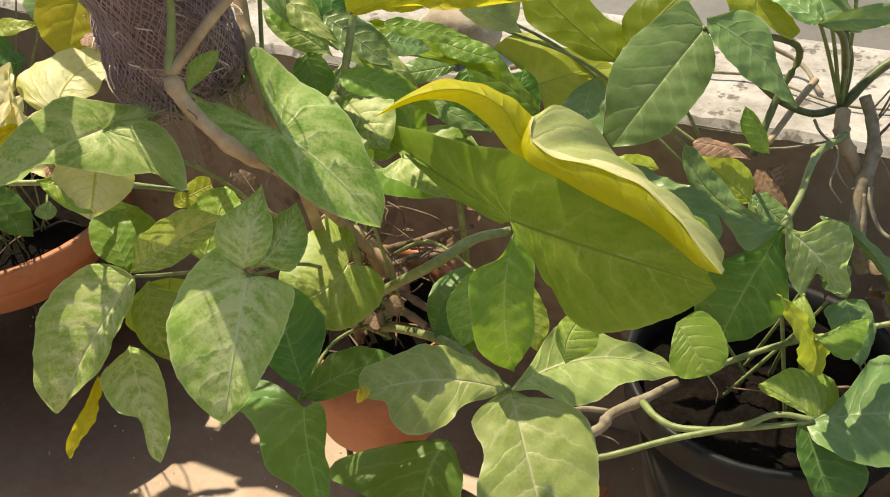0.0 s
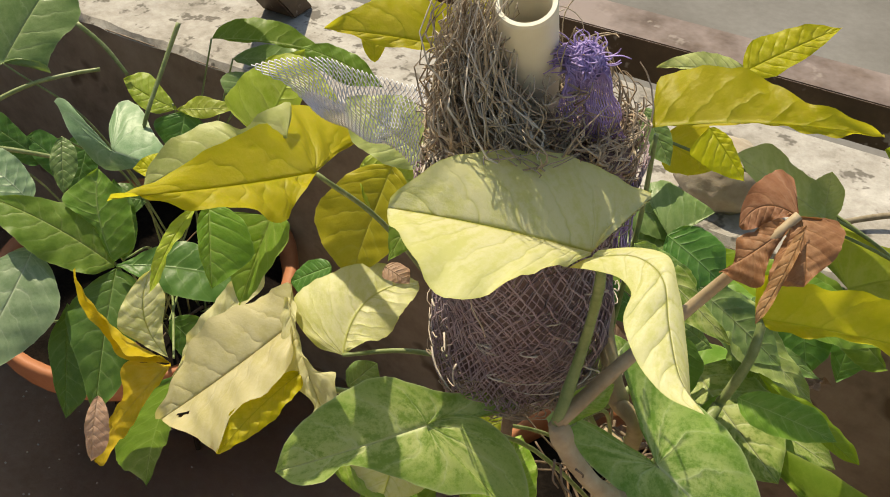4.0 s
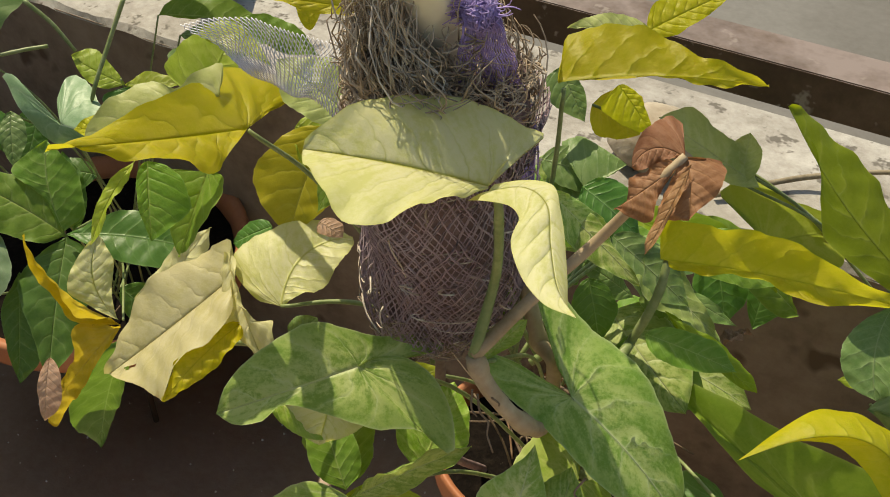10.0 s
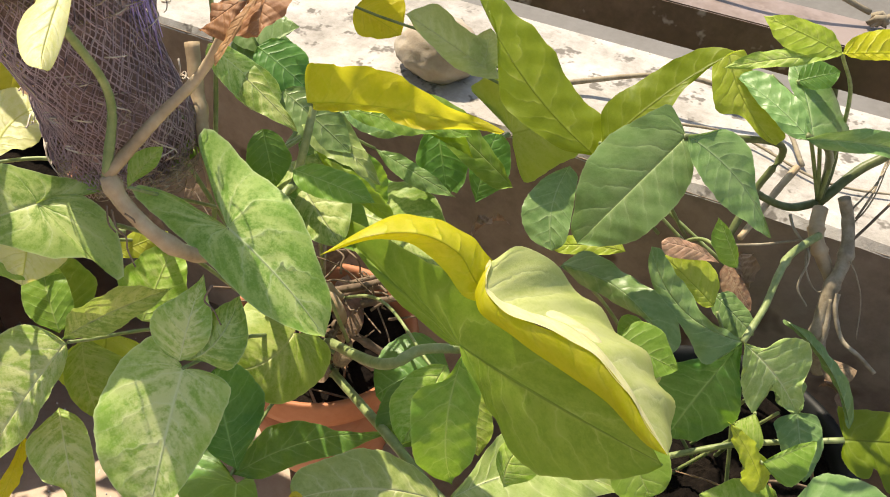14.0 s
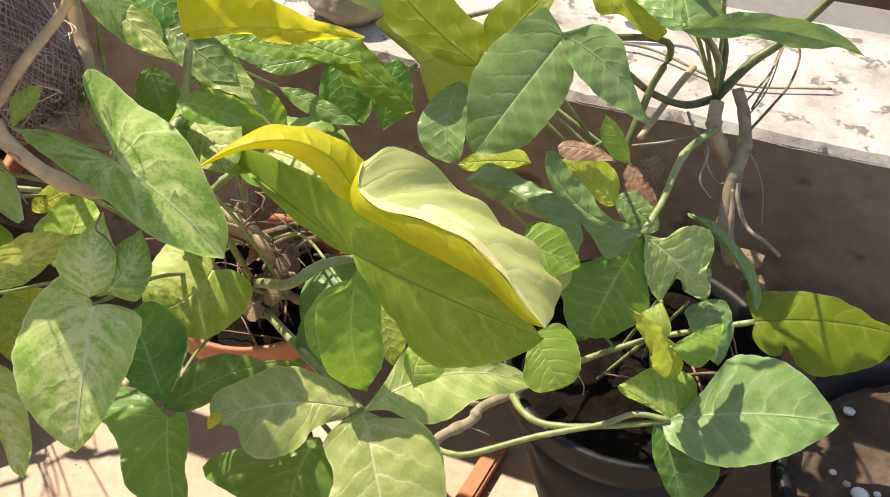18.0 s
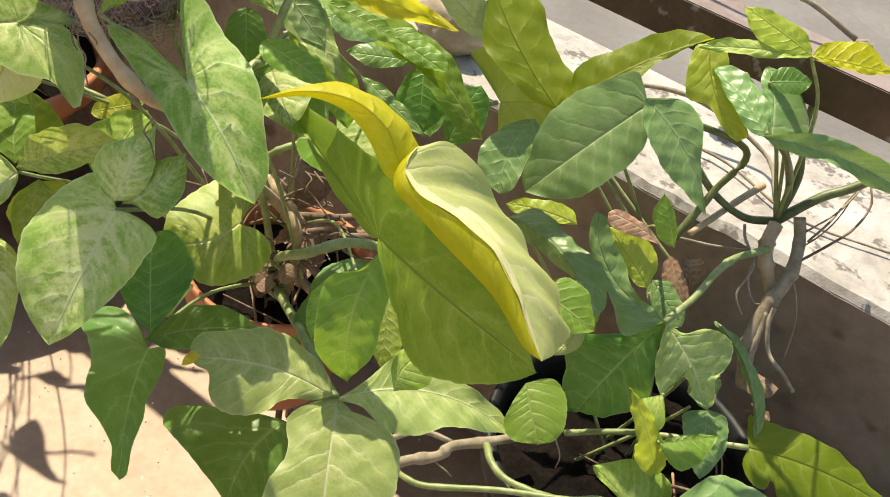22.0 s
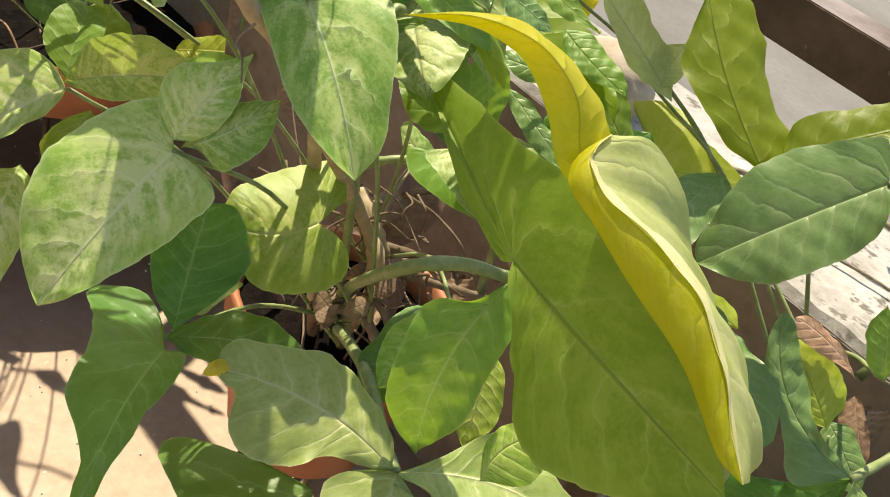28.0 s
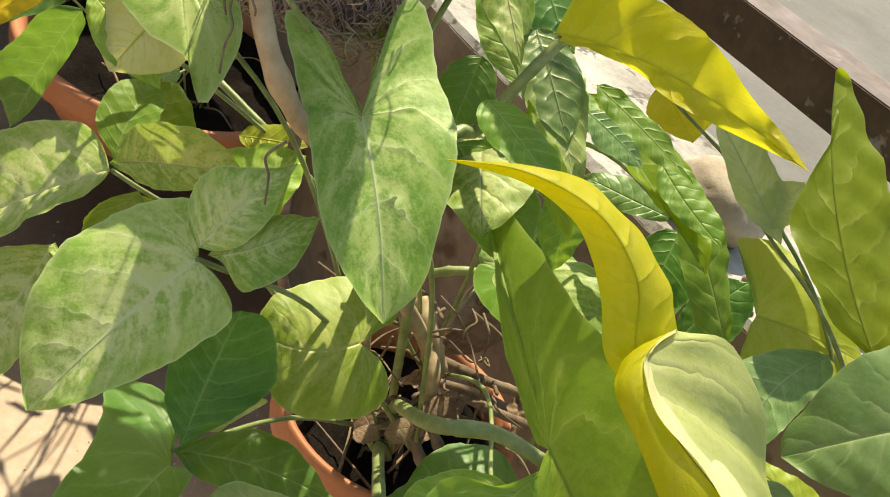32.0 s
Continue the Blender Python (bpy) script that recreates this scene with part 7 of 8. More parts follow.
stalk(plant_T, ((-0.392, 0.774, 0.452), (-0.383, 0.767, 0.466), (-0.370, 0.781, 0.467), (-0.365, 0.795, 0.460)), 0.0034, 0.0006, BROWNROOT, "root")
stalk(plant_T, ((-0.381, 0.782, 0.480), (-0.384, 0.794, 0.477), (-0.372, 0.797, 0.464), (-0.381, 0.787, 0.484)), 0.0034, 0.0006, BROWNROOT, "root")
stalk(plant_T, ((-0.388, 0.775, 0.465), (-0.382, 0.777, 0.471), (-0.394, 0.760, 0.461), (-0.389, 0.779, 0.458)), 0.0034, 0.0006, BROWNROOT, "root")
stalk(plant_T, ((-0.389, 0.789, 0.476), (-0.384, 0.799, 0.480), (-0.397, 0.788, 0.478), (-0.392, 0.783, 0.480)), 0.0034, 0.0006, BROWNROOT, "root")
stalk(plant_T, ((-0.397, 0.768, 0.462), (-0.395, 0.761, 0.469), (-0.399, 0.755, 0.456), (-0.380, 0.787, 0.464)), 0.0034, 0.0006, BROWNROOT, "root")
stalk(plant_T, ((-0.386, 0.789, 0.484), (-0.381, 0.790, 0.482), (-0.382, 0.812, 0.491), (-0.378, 0.772, 0.469)), 0.0034, 0.0006, BROWNROOT, "root")
stalk(plant_T, ((-0.369, 0.783, 0.469), (-0.361, 0.790, 0.473), (-0.365, 0.792, 0.465), (-0.387, 0.776, 0.462)), 0.0034, 0.0006, BROWNROOT, "root")
stalk(plant_T, ((-0.400, 0.777, 0.470), (-0.395, 0.774, 0.474), (-0.403, 0.769, 0.472), (-0.402, 0.761, 0.453)), 0.0034, 0.0006, BROWNROOT, "root")
stalk(plant_T, ((-0.392, 0.775, 0.483), (-0.387, 0.788, 0.478), (-0.389, 0.786, 0.487), (-0.384, 0.785, 0.467)), 0.0034, 0.0006, BROWNROOT, "root")
stalk(plant_T, ((-0.401, 0.765, 0.449), (-0.389, 0.766, 0.462), (-0.383, 0.760, 0.447), (-0.366, 0.782, 0.453)), 0.0034, 0.0006, BROWNROOT, "root")
stalk(plant_T, ((-0.379, 0.780, 0.450), (-0.382, 0.778, 0.447), (-0.363, 0.787, 0.464), (-0.359, 0.785, 0.444)), 0.0034, 0.0006, BROWNROOT, "root")
stalk(plant_T, ((-0.373, 0.784, 0.467), (-0.373, 0.786, 0.463), (-0.360, 0.794, 0.478), (-0.363, 0.800, 0.474)), 0.0034, 0.0006, BROWNROOT, "root")
stalk(plant_T, ((-0.393, 0.766, 0.447), (-0.393, 0.768, 0.447), (-0.394, 0.767, 0.444), (-0.364, 0.774, 0.452)), 0.0034, 0.0006, BROWNROOT, "root")
stalk(plant_T, ((-0.382, 0.786, 0.463), (-0.376, 0.791, 0.467), (-0.365, 0.797, 0.455), (-0.371, 0.802, 0.478)), 0.0034, 0.0006, BROWNROOT, "root")
stalk(plant_L, ((-0.746, 0.589, 0.683), (-0.708, 0.606, 0.678), (-0.631, 0.642, 0.675), (-0.554, 0.677, 0.660)), 0.0036, 0.003)
stalk(plant_T, ((-0.395, 0.528, 0.870), (-0.393, 0.524, 0.857), (-0.389, 0.525, 0.849)), 0.0008, 0.0006, BROWNROOT, "root")
stalk(plant_T, ((-0.391, 0.528, 0.868), (-0.387, 0.525, 0.855), (-0.381, 0.526, 0.847), (-0.380, 0.524, 0.836), (-0.374, 0.522, 0.823)), 0.0008, 0.0006, BROWNROOT, "root")
stalk(plant_T, ((-0.382, 0.531, 0.866), (-0.378, 0.534, 0.860), (-0.378, 0.535, 0.856)), 0.0008, 0.0006, BROWNROOT, "root")
stalk(plant_T, ((-0.311, 0.532, 0.825), (-0.315, 0.526, 0.813), (-0.309, 0.527, 0.805), (-0.303, 0.526, 0.792)), 0.0008, 0.0006, BROWNROOT, "root")
stalk(plant_T, ((-0.404, 0.842, 0.569), (-0.381, 0.867, 0.556), (-0.337, 0.864, 0.552), (-0.329, 0.889, 0.509)), 0.0018, 0.0009, BROWNROOT, "root")
stalk(plant_T, ((-0.323, 0.802, 0.508), (-0.360, 0.837, 0.481), (-0.376, 0.845, 0.484), (-0.366, 0.820, 0.503)), 0.0009, 0.0009, BROWNROOT, "root")
stalk(plant_T, ((-0.419, 0.799, 0.530), (-0.409, 0.799, 0.544), (-0.395, 0.809, 0.562), (-0.410, 0.856, 0.537)), 0.0018, 0.0009, BROWNROOT, "root")
stalk(plant_T, ((-0.385, 0.820, 0.558), (-0.388, 0.826, 0.567), (-0.390, 0.835, 0.572), (-0.408, 0.844, 0.569)), 0.0018, 0.0009, BROWNROOT, "root")
stalk(plant_T, ((-0.362, 0.850, 0.523), (-0.358, 0.857, 0.482), (-0.326, 0.827, 0.472), (-0.315, 0.815, 0.443)), 0.0013, 0.0009, BROWNROOT, "root")
stalk(plant_T, ((-0.399, 0.803, 0.460), (-0.381, 0.815, 0.464), (-0.355, 0.815, 0.471), (-0.343, 0.823, 0.482)), 0.0013, 0.0009, BROWNROOT, "root")
stalk(plant_T, ((-0.412, 0.769, 0.543), (-0.431, 0.786, 0.489), (-0.406, 0.746, 0.485), (-0.403, 0.732, 0.458)), 0.0013, 0.0009, BROWNROOT, "root")
stalk(plant_T, ((-0.399, 0.840, 0.502), (-0.372, 0.815, 0.511), (-0.366, 0.815, 0.511), (-0.379, 0.815, 0.480)), 0.0013, 0.0009, BROWNROOT, "root")
stalk(plant_T, ((-0.410, 0.805, 0.540), (-0.392, 0.812, 0.552), (-0.376, 0.830, 0.540), (-0.372, 0.836, 0.539)), 0.0013, 0.0009, BROWNROOT, "root")
stalk(plant_T, ((-0.402, 0.806, 0.569), (-0.442, 0.831, 0.548), (-0.446, 0.811, 0.562), (-0.444, 0.789, 0.572)), 0.0018, 0.0009, BROWNROOT, "root")
stalk(plant_T, ((-0.442, 0.849, 0.536), (-0.432, 0.815, 0.534), (-0.443, 0.792, 0.511), (-0.423, 0.754, 0.515)), 0.0018, 0.0009, BROWNROOT, "root")
stalk(plant_T, ((-0.344, 0.816, 0.522), (-0.335, 0.827, 0.528), (-0.336, 0.829, 0.519), (-0.345, 0.853, 0.490)), 0.0018, 0.0009, BROWNROOT, "root")
stalk(plant_T, ((-0.429, 0.786, 0.539), (-0.454, 0.770, 0.536), (-0.480, 0.776, 0.508), (-0.510, 0.771, 0.495)), 0.0018, 0.0009, BROWNROOT, "root")
stalk(plant_T, ((-0.358, 0.822, 0.558), (-0.382, 0.863, 0.528), (-0.364, 0.848, 0.539), (-0.382, 0.854, 0.532)), 0.0009, 0.0009, BROWNROOT, "root")
stalk(plant_T, ((-0.388, 0.783, 0.502), (-0.403, 0.782, 0.501), (-0.445, 0.792, 0.485), (-0.433, 0.758, 0.506)), 0.0009, 0.0009, BROWNROOT, "root")
stalk(plant_T, ((-0.374, 0.856, 0.503), (-0.349, 0.858, 0.510), (-0.335, 0.852, 0.512), (-0.323, 0.884, 0.491)), 0.0018, 0.0009, BROWNROOT, "root")
stalk(plant_T, ((-0.353, 0.856, 0.523), (-0.335, 0.838, 0.537), (-0.360, 0.862, 0.516), (-0.361, 0.861, 0.521)), 0.0018, 0.0009, BROWNROOT, "root")
stalk(plant_T, ((-0.392, 0.841, 0.579), (-0.371, 0.833, 0.578), (-0.374, 0.844, 0.557), (-0.387, 0.865, 0.517)), 0.0013, 0.0009, BROWNROOT, "root")
stalk(plant_T, ((-0.425, 0.817, 0.573), (-0.395, 0.816, 0.576), (-0.381, 0.834, 0.549), (-0.346, 0.826, 0.538)), 0.0009, 0.0009, BROWNROOT, "root")
stalk(plant_T, ((-0.386, 0.762, 0.478), (-0.392, 0.774, 0.478), (-0.399, 0.782, 0.474), (-0.413, 0.792, 0.459)), 0.0018, 0.0009, BROWNROOT, "root")
stalk(plant_T, ((-0.318, 0.814, 0.522), (-0.331, 0.868, 0.467), (-0.304, 0.873, 0.478), (-0.269, 0.869, 0.477)), 0.0018, 0.0009, BROWNROOT, "root")
stalk(plant_T, ((-0.465, 0.826, 0.531), (-0.433, 0.810, 0.529), (-0.411, 0.807, 0.521), (-0.422, 0.815, 0.497)), 0.0013, 0.0009, BROWNROOT, "root")
stalk(leaf_cen, ((-0.368, 0.813, 0.438), (-0.345, 0.702, 0.693), (-0.347, 0.598, 0.814)), 0.0024, 0.0017)
stalk(leaf_ell, ((-0.361, 0.798, 0.446), (-0.368, 0.651, 0.626), (-0.358, 0.531, 0.706)), 0.0024, 0.0017)
stalk(leaf_elz, ((-0.381, 0.795, 0.402), (-0.456, 0.649, 0.588), (-0.491, 0.528, 0.670)), 0.0024, 0.0017)
stalk(leaf_dl, ((-0.370, 0.774, 0.441), (-0.456, 0.654, 0.696), (-0.495, 0.544, 0.815)), 0.0024, 0.0017)
stalk(leaf_dk, ((-0.408, 0.810, 0.411), (-0.372, 0.660, 0.512), (-0.339, 0.543, 0.549)), 0.0024, 0.0017)
stalk(leaf_vee, ((-0.050, 1.078, 0.560), (-0.097, 0.970, 0.726), (-0.127, 0.877, 0.802)), 0.0024, 0.0017)
stalk(leaf_tya, ((0.078, 1.060, 0.680), (0.070, 1.016, 0.831), (0.049, 0.970, 0.903)), 0.0024, 0.0017)
stalk(leaf_tyd, ((0.078, 1.060, 0.680), (0.037, 1.030, 0.795), (-0.004, 0.995, 0.850)), 0.0024, 0.0017)
stalk(leaf_spr, ((-0.064, 1.045, 0.560), (-0.019, 0.947, 0.673), (0.026, 0.866, 0.721)), 0.0024, 0.0017)
stalk(leaf_pba, ((-0.081, 1.067, 0.560), (-0.235, 1.074, 0.682), (-0.322, 1.054, 0.733)), 0.0024, 0.0017)
stalk(leaf_pbb, ((-0.029, 1.052, 0.560), (-0.210, 1.065, 0.678), (-0.321, 1.045, 0.723)), 0.0024, 0.0017)
stalk(leaf_ybc, ((0.025, 1.040, 0.560), (-0.299, 1.087, 0.705), (-0.508, 1.070, 0.748)), 0.0024, 0.0017)
stalk(leaf_fkd, ((0.100, 0.831, 0.395), (0.059, 0.869, 0.570), (0.022, 0.870, 0.654)), 0.0024, 0.0017)
stalk(leaf_cu, ((0.053, 0.887, 0.395), (-0.074, 0.881, 0.580), (-0.133, 0.851, 0.666)), 0.0024, 0.0017)
stalk(leaf_cc, ((0.021, 0.847, 0.395), (0.087, 0.859, 0.512), (0.110, 0.851, 0.569)), 0.0024, 0.0017)
stalk(leaf_ce, ((0.036, 0.905, 0.395), (0.082, 0.888, 0.542), (0.094, 0.859, 0.613)), 0.0024, 0.0017)
stalk(leaf_bra, ((0.110, 0.863, 0.395), (0.092, 0.838, 0.538), (0.087, 0.804, 0.608)), 0.0024, 0.0017)
stalk(leaf_brb, ((0.068, 0.907, 0.395), (0.084, 0.833, 0.525), (0.108, 0.768, 0.586)), 0.0024, 0.0017)
stalk(leaf_yel, ((-0.481, 0.646, 0.773), (-0.567, 0.619, 0.906), (-0.604, 0.584, 0.968)), 0.0024, 0.0017)
stalk(leaf_tata, ((-0.478, 0.659, 0.771), (-0.551, 0.621, 0.793), (-0.597, 0.587, 0.795)), 0.0024, 0.0017)
stalk(leaf_yva, ((-1.179, 0.882, 0.270), (-0.966, 0.740, 0.552), (-0.823, 0.609, 0.644)), 0.0016, 0.0013)
stalk(leaf_ca, ((-1.110, 0.866, 0.270), (-1.040, 0.775, 0.536), (-0.980, 0.689, 0.632)), 0.0016, 0.0013)
stalk(leaf_cdu, ((-1.186, 0.909, 0.270), (-1.061, 0.806, 0.528), (-0.996, 0.710, 0.617)), 0.0016, 0.0013)
stalk(leaf_cds, ((-1.164, 0.892, 0.270), (-1.075, 0.756, 0.515), (-1.004, 0.640, 0.596)), 0.0016, 0.0013)
stalk(leaf_wlu, ((-1.118, 0.853, 0.270), (-1.098, 0.766, 0.568), (-1.086, 0.680, 0.682)), 0.0016, 0.0013)
stalk(leaf_wls, ((-1.199, 0.893, 0.270), (-1.272, 0.820, 0.541), (-1.303, 0.746, 0.641)), 0.0016, 0.0013)
stalk(leaf_hb, ((-1.126, 0.879, 0.270), (-1.110, 0.853, 0.557), (-1.099, 0.809, 0.668)), 0.0016, 0.0013)
stalk(leaf_tl, ((-1.110, 0.935, 0.270), (-1.227, 0.902, 0.584), (-1.317, 0.846, 0.705)), 0.0016, 0.0013)
stalk(leaf_lb, ((-1.165, 0.899, 0.270), (-1.096, 0.646, 0.515), (-1.063, 0.449, 0.585)), 0.0016, 0.0013)
stalk(leaf_qb, ((-1.162, 0.879, 0.270), (-1.154, 1.005, 0.577), (-1.145, 1.050, 0.696)), 0.0016, 0.0013)
stalk(leaf_qc, ((-1.195, 0.888, 0.270), (-1.146, 1.024, 0.551), (-1.135, 1.076, 0.656)), 0.0016, 0.0013)
stalk(leaf_qd, ((-1.114, 0.913, 0.270), (-1.118, 0.945, 0.551), (-1.121, 0.938, 0.660)), 0.0016, 0.0013)
stalk(leaf_qe, ((-1.176, 0.859, 0.270), (-1.096, 0.973, 0.572), (-1.038, 1.010, 0.687)), 0.0016, 0.0013)
stalk(leaf_qx, ((-1.131, 0.927, 0.270), (-1.133, 0.855, 0.574), (-1.142, 0.778, 0.692)), 0.0016, 0.0013)
stalk(leaf_yta, ((-0.500, 0.673, 0.694), (-0.569, 0.758, 0.877), (-0.610, 0.785, 0.963)), 0.0024, 0.0017)
stalk(leaf_yr, ((-0.421, 0.661, 0.720), (-0.417, 0.696, 0.909), (-0.416, 0.695, 1.002)), 0.0024, 0.0017)
stalk(leaf_ql, ((-0.410, 0.677, 0.720), (-0.498, 0.665, 0.885), (-0.557, 0.634, 0.963)), 0.0024, 0.0017)
stalk(leaf_qm, ((-0.416, 0.709, 0.720), (-0.483, 0.677, 0.879), (-0.541, 0.635, 0.954)), 0.0024, 0.0017)
stalk(leaf_gl, ((-0.426, 0.695, 0.720), (-0.410, 0.796, 0.770), (-0.409, 0.845, 0.788)), 0.0024, 0.0017)
stalk(leaf_gkg, ((0.078, 1.060, 0.680), (0.049, 1.029, 0.797), (0.020, 0.995, 0.852)), 0.0024, 0.0017)
stalk(leaf_llx, ((-1.152, 0.917, 0.270), (-1.018, 0.803, 0.491), (-0.933, 0.702, 0.559)), 0.0016, 0.0013)
stalk(leaf_lly, ((-1.148, 0.927, 0.270), (-0.949, 0.816, 0.474), (-0.833, 0.713, 0.527)), 0.0016, 0.0013)


PEBBLE = rough_mat("tan_pebble", (0.34, 0.24, 0.14), (0.46, 0.34, 0.21), (0.56, 0.44, 0.30), 40, 0.6, 0.0006, 120)
CHIP = rough_mat("pale_chip", (0.5, 0.48, 0.45), (0.62, 0.60, 0.57), (0.72, 0.70, 0.68), 40, 0.8, 0.0006, 120)
JUNIPER = rough_mat("juniper_green", (0.12, 0.2, 0.14), (0.2, 0.3, 0.21), (0.28, 0.38, 0.28), 40, 0.6, 0.0004, 100)


# ---- wrap of the moss pole ----
def lattice(parent, at, ku, kv, r, material, name, lo=0.0, hi=1.0, label=""):
    """Netting: crossing threads over a surface at(u, v)."""
    bm = bmesh.new()
    for sgn in (1, -1):
        for k in range(-kv, ku + kv):
            pts = []
            for j in range(25):
                v = j / 24
                u = k / ku + sgn * v * kv / ku * 0.5
                if lo <= u <= hi:
                    q = at(u, v)
                    pts.append(q + Vector((noise.noise(q * 60), noise.noise(q * 60 + Vector((9, 0, 0))), noise.noise(q * 60 + Vector((0, 9, 0))))) * 0.0035)
            if len(pts) > 2:
                tube(bm, pts, r, r, 3)
    return part(name, bm, material, parent, label)


def round_pole(u, v, z0, z1, r0, r1):
    z = z0 + (z1 - z0) * v
    a = u * 2 * math.pi
    r = (r0 + (r1 - r0) * v) * (1 + 0.10 * math.sin(a * 2 + z * 30))
    return on(z) + Vector((math.cos(a), math.sin(a), 0.2 * math.sin(a))) * r


lattice(pole, lambda u, v: round_pole(u, v, 0.822, 1.035, 0.0535, 0.0605), 72, 46, 0.0005, NET, "net", -9, 9, "fine mauve plastic netting")
lattice(pole, lambda u, v: round_pole(u, v, 0.828, 1.03, 0.0545, 0.0615), 44, 22, 0.00065, NET, "net", -9, 9)
rnd = random.Random(11)


def strands(count, z0, z1, r0, r1, length, thick, up=0.3, turn=0.45):
    bm = bmesh.new()
    for _ in range(count):
        z, a = rnd.uniform(z0, z1), rnd.uniform(0, 6.283)
        r = rnd.uniform(r0, r1)
        lean, da = rnd.gauss(up, 0.5), rnd.gauss(0, turn)
        size = length * rnd.uniform(0.6, 1.5)
        bow, ph = rnd.uniform(-0.004, 0.010), rnd.uniform(0, 6)
        pts = []
        for k in range(8):
            s = k / 7
            rr = r + bow * math.sin(3.14 * s)
            aa = a + da * s * size / 0.05 + 0.10 * math.sin(ph + 5 * s)
            pts.append(on(z + lean * size * (s - 0.35 * s * s)) + Vector((math.cos(aa), math.sin(aa), 0)) * rr)
        tube(bm, pts, rnd.uniform(0.5, 1.3) * thick, 0.4 * thick, 4)
    return bm


tagged(part("straw", strands(1900, 0.995, 1.070, 0.032, 0.054, 0.040, 0.0007, 0.55), COIR, pole, "tangled dry straw"), kind="stuff")
tagged(part("straw", strands(700, 1.045, 1.105, 0.0195, 0.030, 0.03, 0.0006, 0.4), COIR, pole), kind="stuff")
tagged(part("straw", strands(700, 0.812, 0.85, 0.030, 0.060, 0.03, 0.0007, -0.1), COIR, pole), kind="stuff")
tagged(part("twine", strands(70, 0.84, 1.02, 0.059, 0.0625, 0.05, 0.0008, 0.05), STRAW, pole), kind="stuff")
# tangled straw standing against the pipe
def tangle(count, thick, material, label=""):
    bm = bmesh.new()
    for _ in range(count):
        a, z = rnd.uniform(2.3, 5.6), rnd.uniform(1.0, 1.07)
        p = on(z) + Vector((math.cos(a), math.sin(a), 0)) * rnd.uniform(0.030, 0.052)
        goal = MOUTH - MAX * rnd.uniform(-0.012, 0.06) + Vector((rnd.gauss(-0.020, 0.009), rnd.gauss(-0.004, 0.008), 0))
        drift = Vector((rnd.gauss(0, 1), rnd.gauss(0, 1), rnd.gauss(0, 1)))
        pts = []
        for k in range(10):
            t = k / 9
            q = p.lerp(goal, t)
            away = (q - on(q.z)) * Vector((1, 1, 0))
            curl = Vector((noise.noise(drift + q * 45), noise.noise(drift * 2 + q * 45), noise.noise(drift * 3 + q * 45)))
            pts.append(q + away.normalized() * 0.010 * math.sin(3.14 * t) + curl * (0.016 * math.sin(3.14 * t) + 0.005))
        tube(bm, pts, rnd.uniform(0.6, 1.5) * thick, 0.4 * thick, 4)
    tagged(part("straw", bm, material, pole, label), kind="stuff")


tangle(260, 0.0007, STRAW, "tangle of pale straw")
tangle(200, 0.0006, COIR)
bm = bmesh.new()
for _ in range(150):
    a, z = rnd.uniform(3.0, 4.5), rnd.uniform(0.99, 1.05)
    r, tilt = rnd.uniform(0.008, 0.024), rnd.uniform(-1.2, 1.2)
    s0, turn = rnd.uniform(0, 6.28), rnd.uniform(1.2, 3.4)
    rr = 0.0585 - 0.35 * max(0, z - 1.03)
    pts = []
    for k in range(9):
        w = s0 + turn * k / 8
        aa = a + r * math.cos(w) * math.cos(tilt) / 0.055
        pts.append(on(z + r * math.sin(w) * 0.9) + Vector((math.cos(aa), math.sin(aa), 0)) * (rr + 0.003 * math.sin(w * 2 + s0)))
    tube(bm, pts, rnd.choice((0.0006, 0.0008, 0.0011)), 0.0005, 4)
tagged(part("straw", bm, STRAW, pole, "pale curling strands of straw"), kind="stuff")
# pipe's open end
bm = bmesh.new()
side = MAX.orthogonal().normalized()
rot = [(side * math.cos(k * math.pi / 48) + MAX.cross(side) * math.sin(k * math.pi / 48)) for k in range(96)]
rings = [[bm.verts.new(MOUTH + MAX * z + d * r) for d in rot] for r, z in ((0.0145, -0.075), (0.0145, -0.002), (0.0140, 0.0), (0.0120, 0.0), (0.0115, -0.002), (0.0115, -0.055), (0.0005, -0.056))]
for a, b in zip(rings, rings[1:]):
    for k in range(96):
        bm.faces.new((a[k], a[(k + 1) % 96], b[(k + 1) % 96], b[k]))
part("pipe_end", bm, PVC, pole, smooth=False)
# violet knot of netting: a ruffled ball, wisps at its side and a fanned skirt of net
bm = bmesh.new()
KN = Vector((-0.420, 0.560, 1.119))
for _ in range(430):
    d = Vector((rnd.gauss(0, 1), rnd.gauss(0, 1), rnd.gauss(0, 1))).normalized()
    e = d.cross(Vector((rnd.gauss(0, 1), rnd.gauss(0, 1), rnd.gauss(0, 1)))).normalized()
    r = rnd.uniform(0.006, 0.0095)
    tube(bm, [KN + (d * math.cos(q * 0.45) + e * math.sin(q * 0.45)) * r * (1 + 0.12 * math.sin(q * 2)) for q in range(-3, 4)], 0.00045, 0.0004, 3)
for _ in range(80):
    d = Vector((rnd.gauss(0, 1), rnd.gauss(0, 1), abs(rnd.gauss(0, 1)) - 0.2)).normalized()
    s = Vector((rnd.gauss(0, 1), rnd.gauss(0, 1), rnd.gauss(0, 1))) * 0.004
    tube(bm, spline([KN + d * 0.006, KN + d * 0.012 + s * 0.4, KN + d * rnd.uniform(0.009, 0.0125) + s], 4), 0.0006, 0.0003, 3)
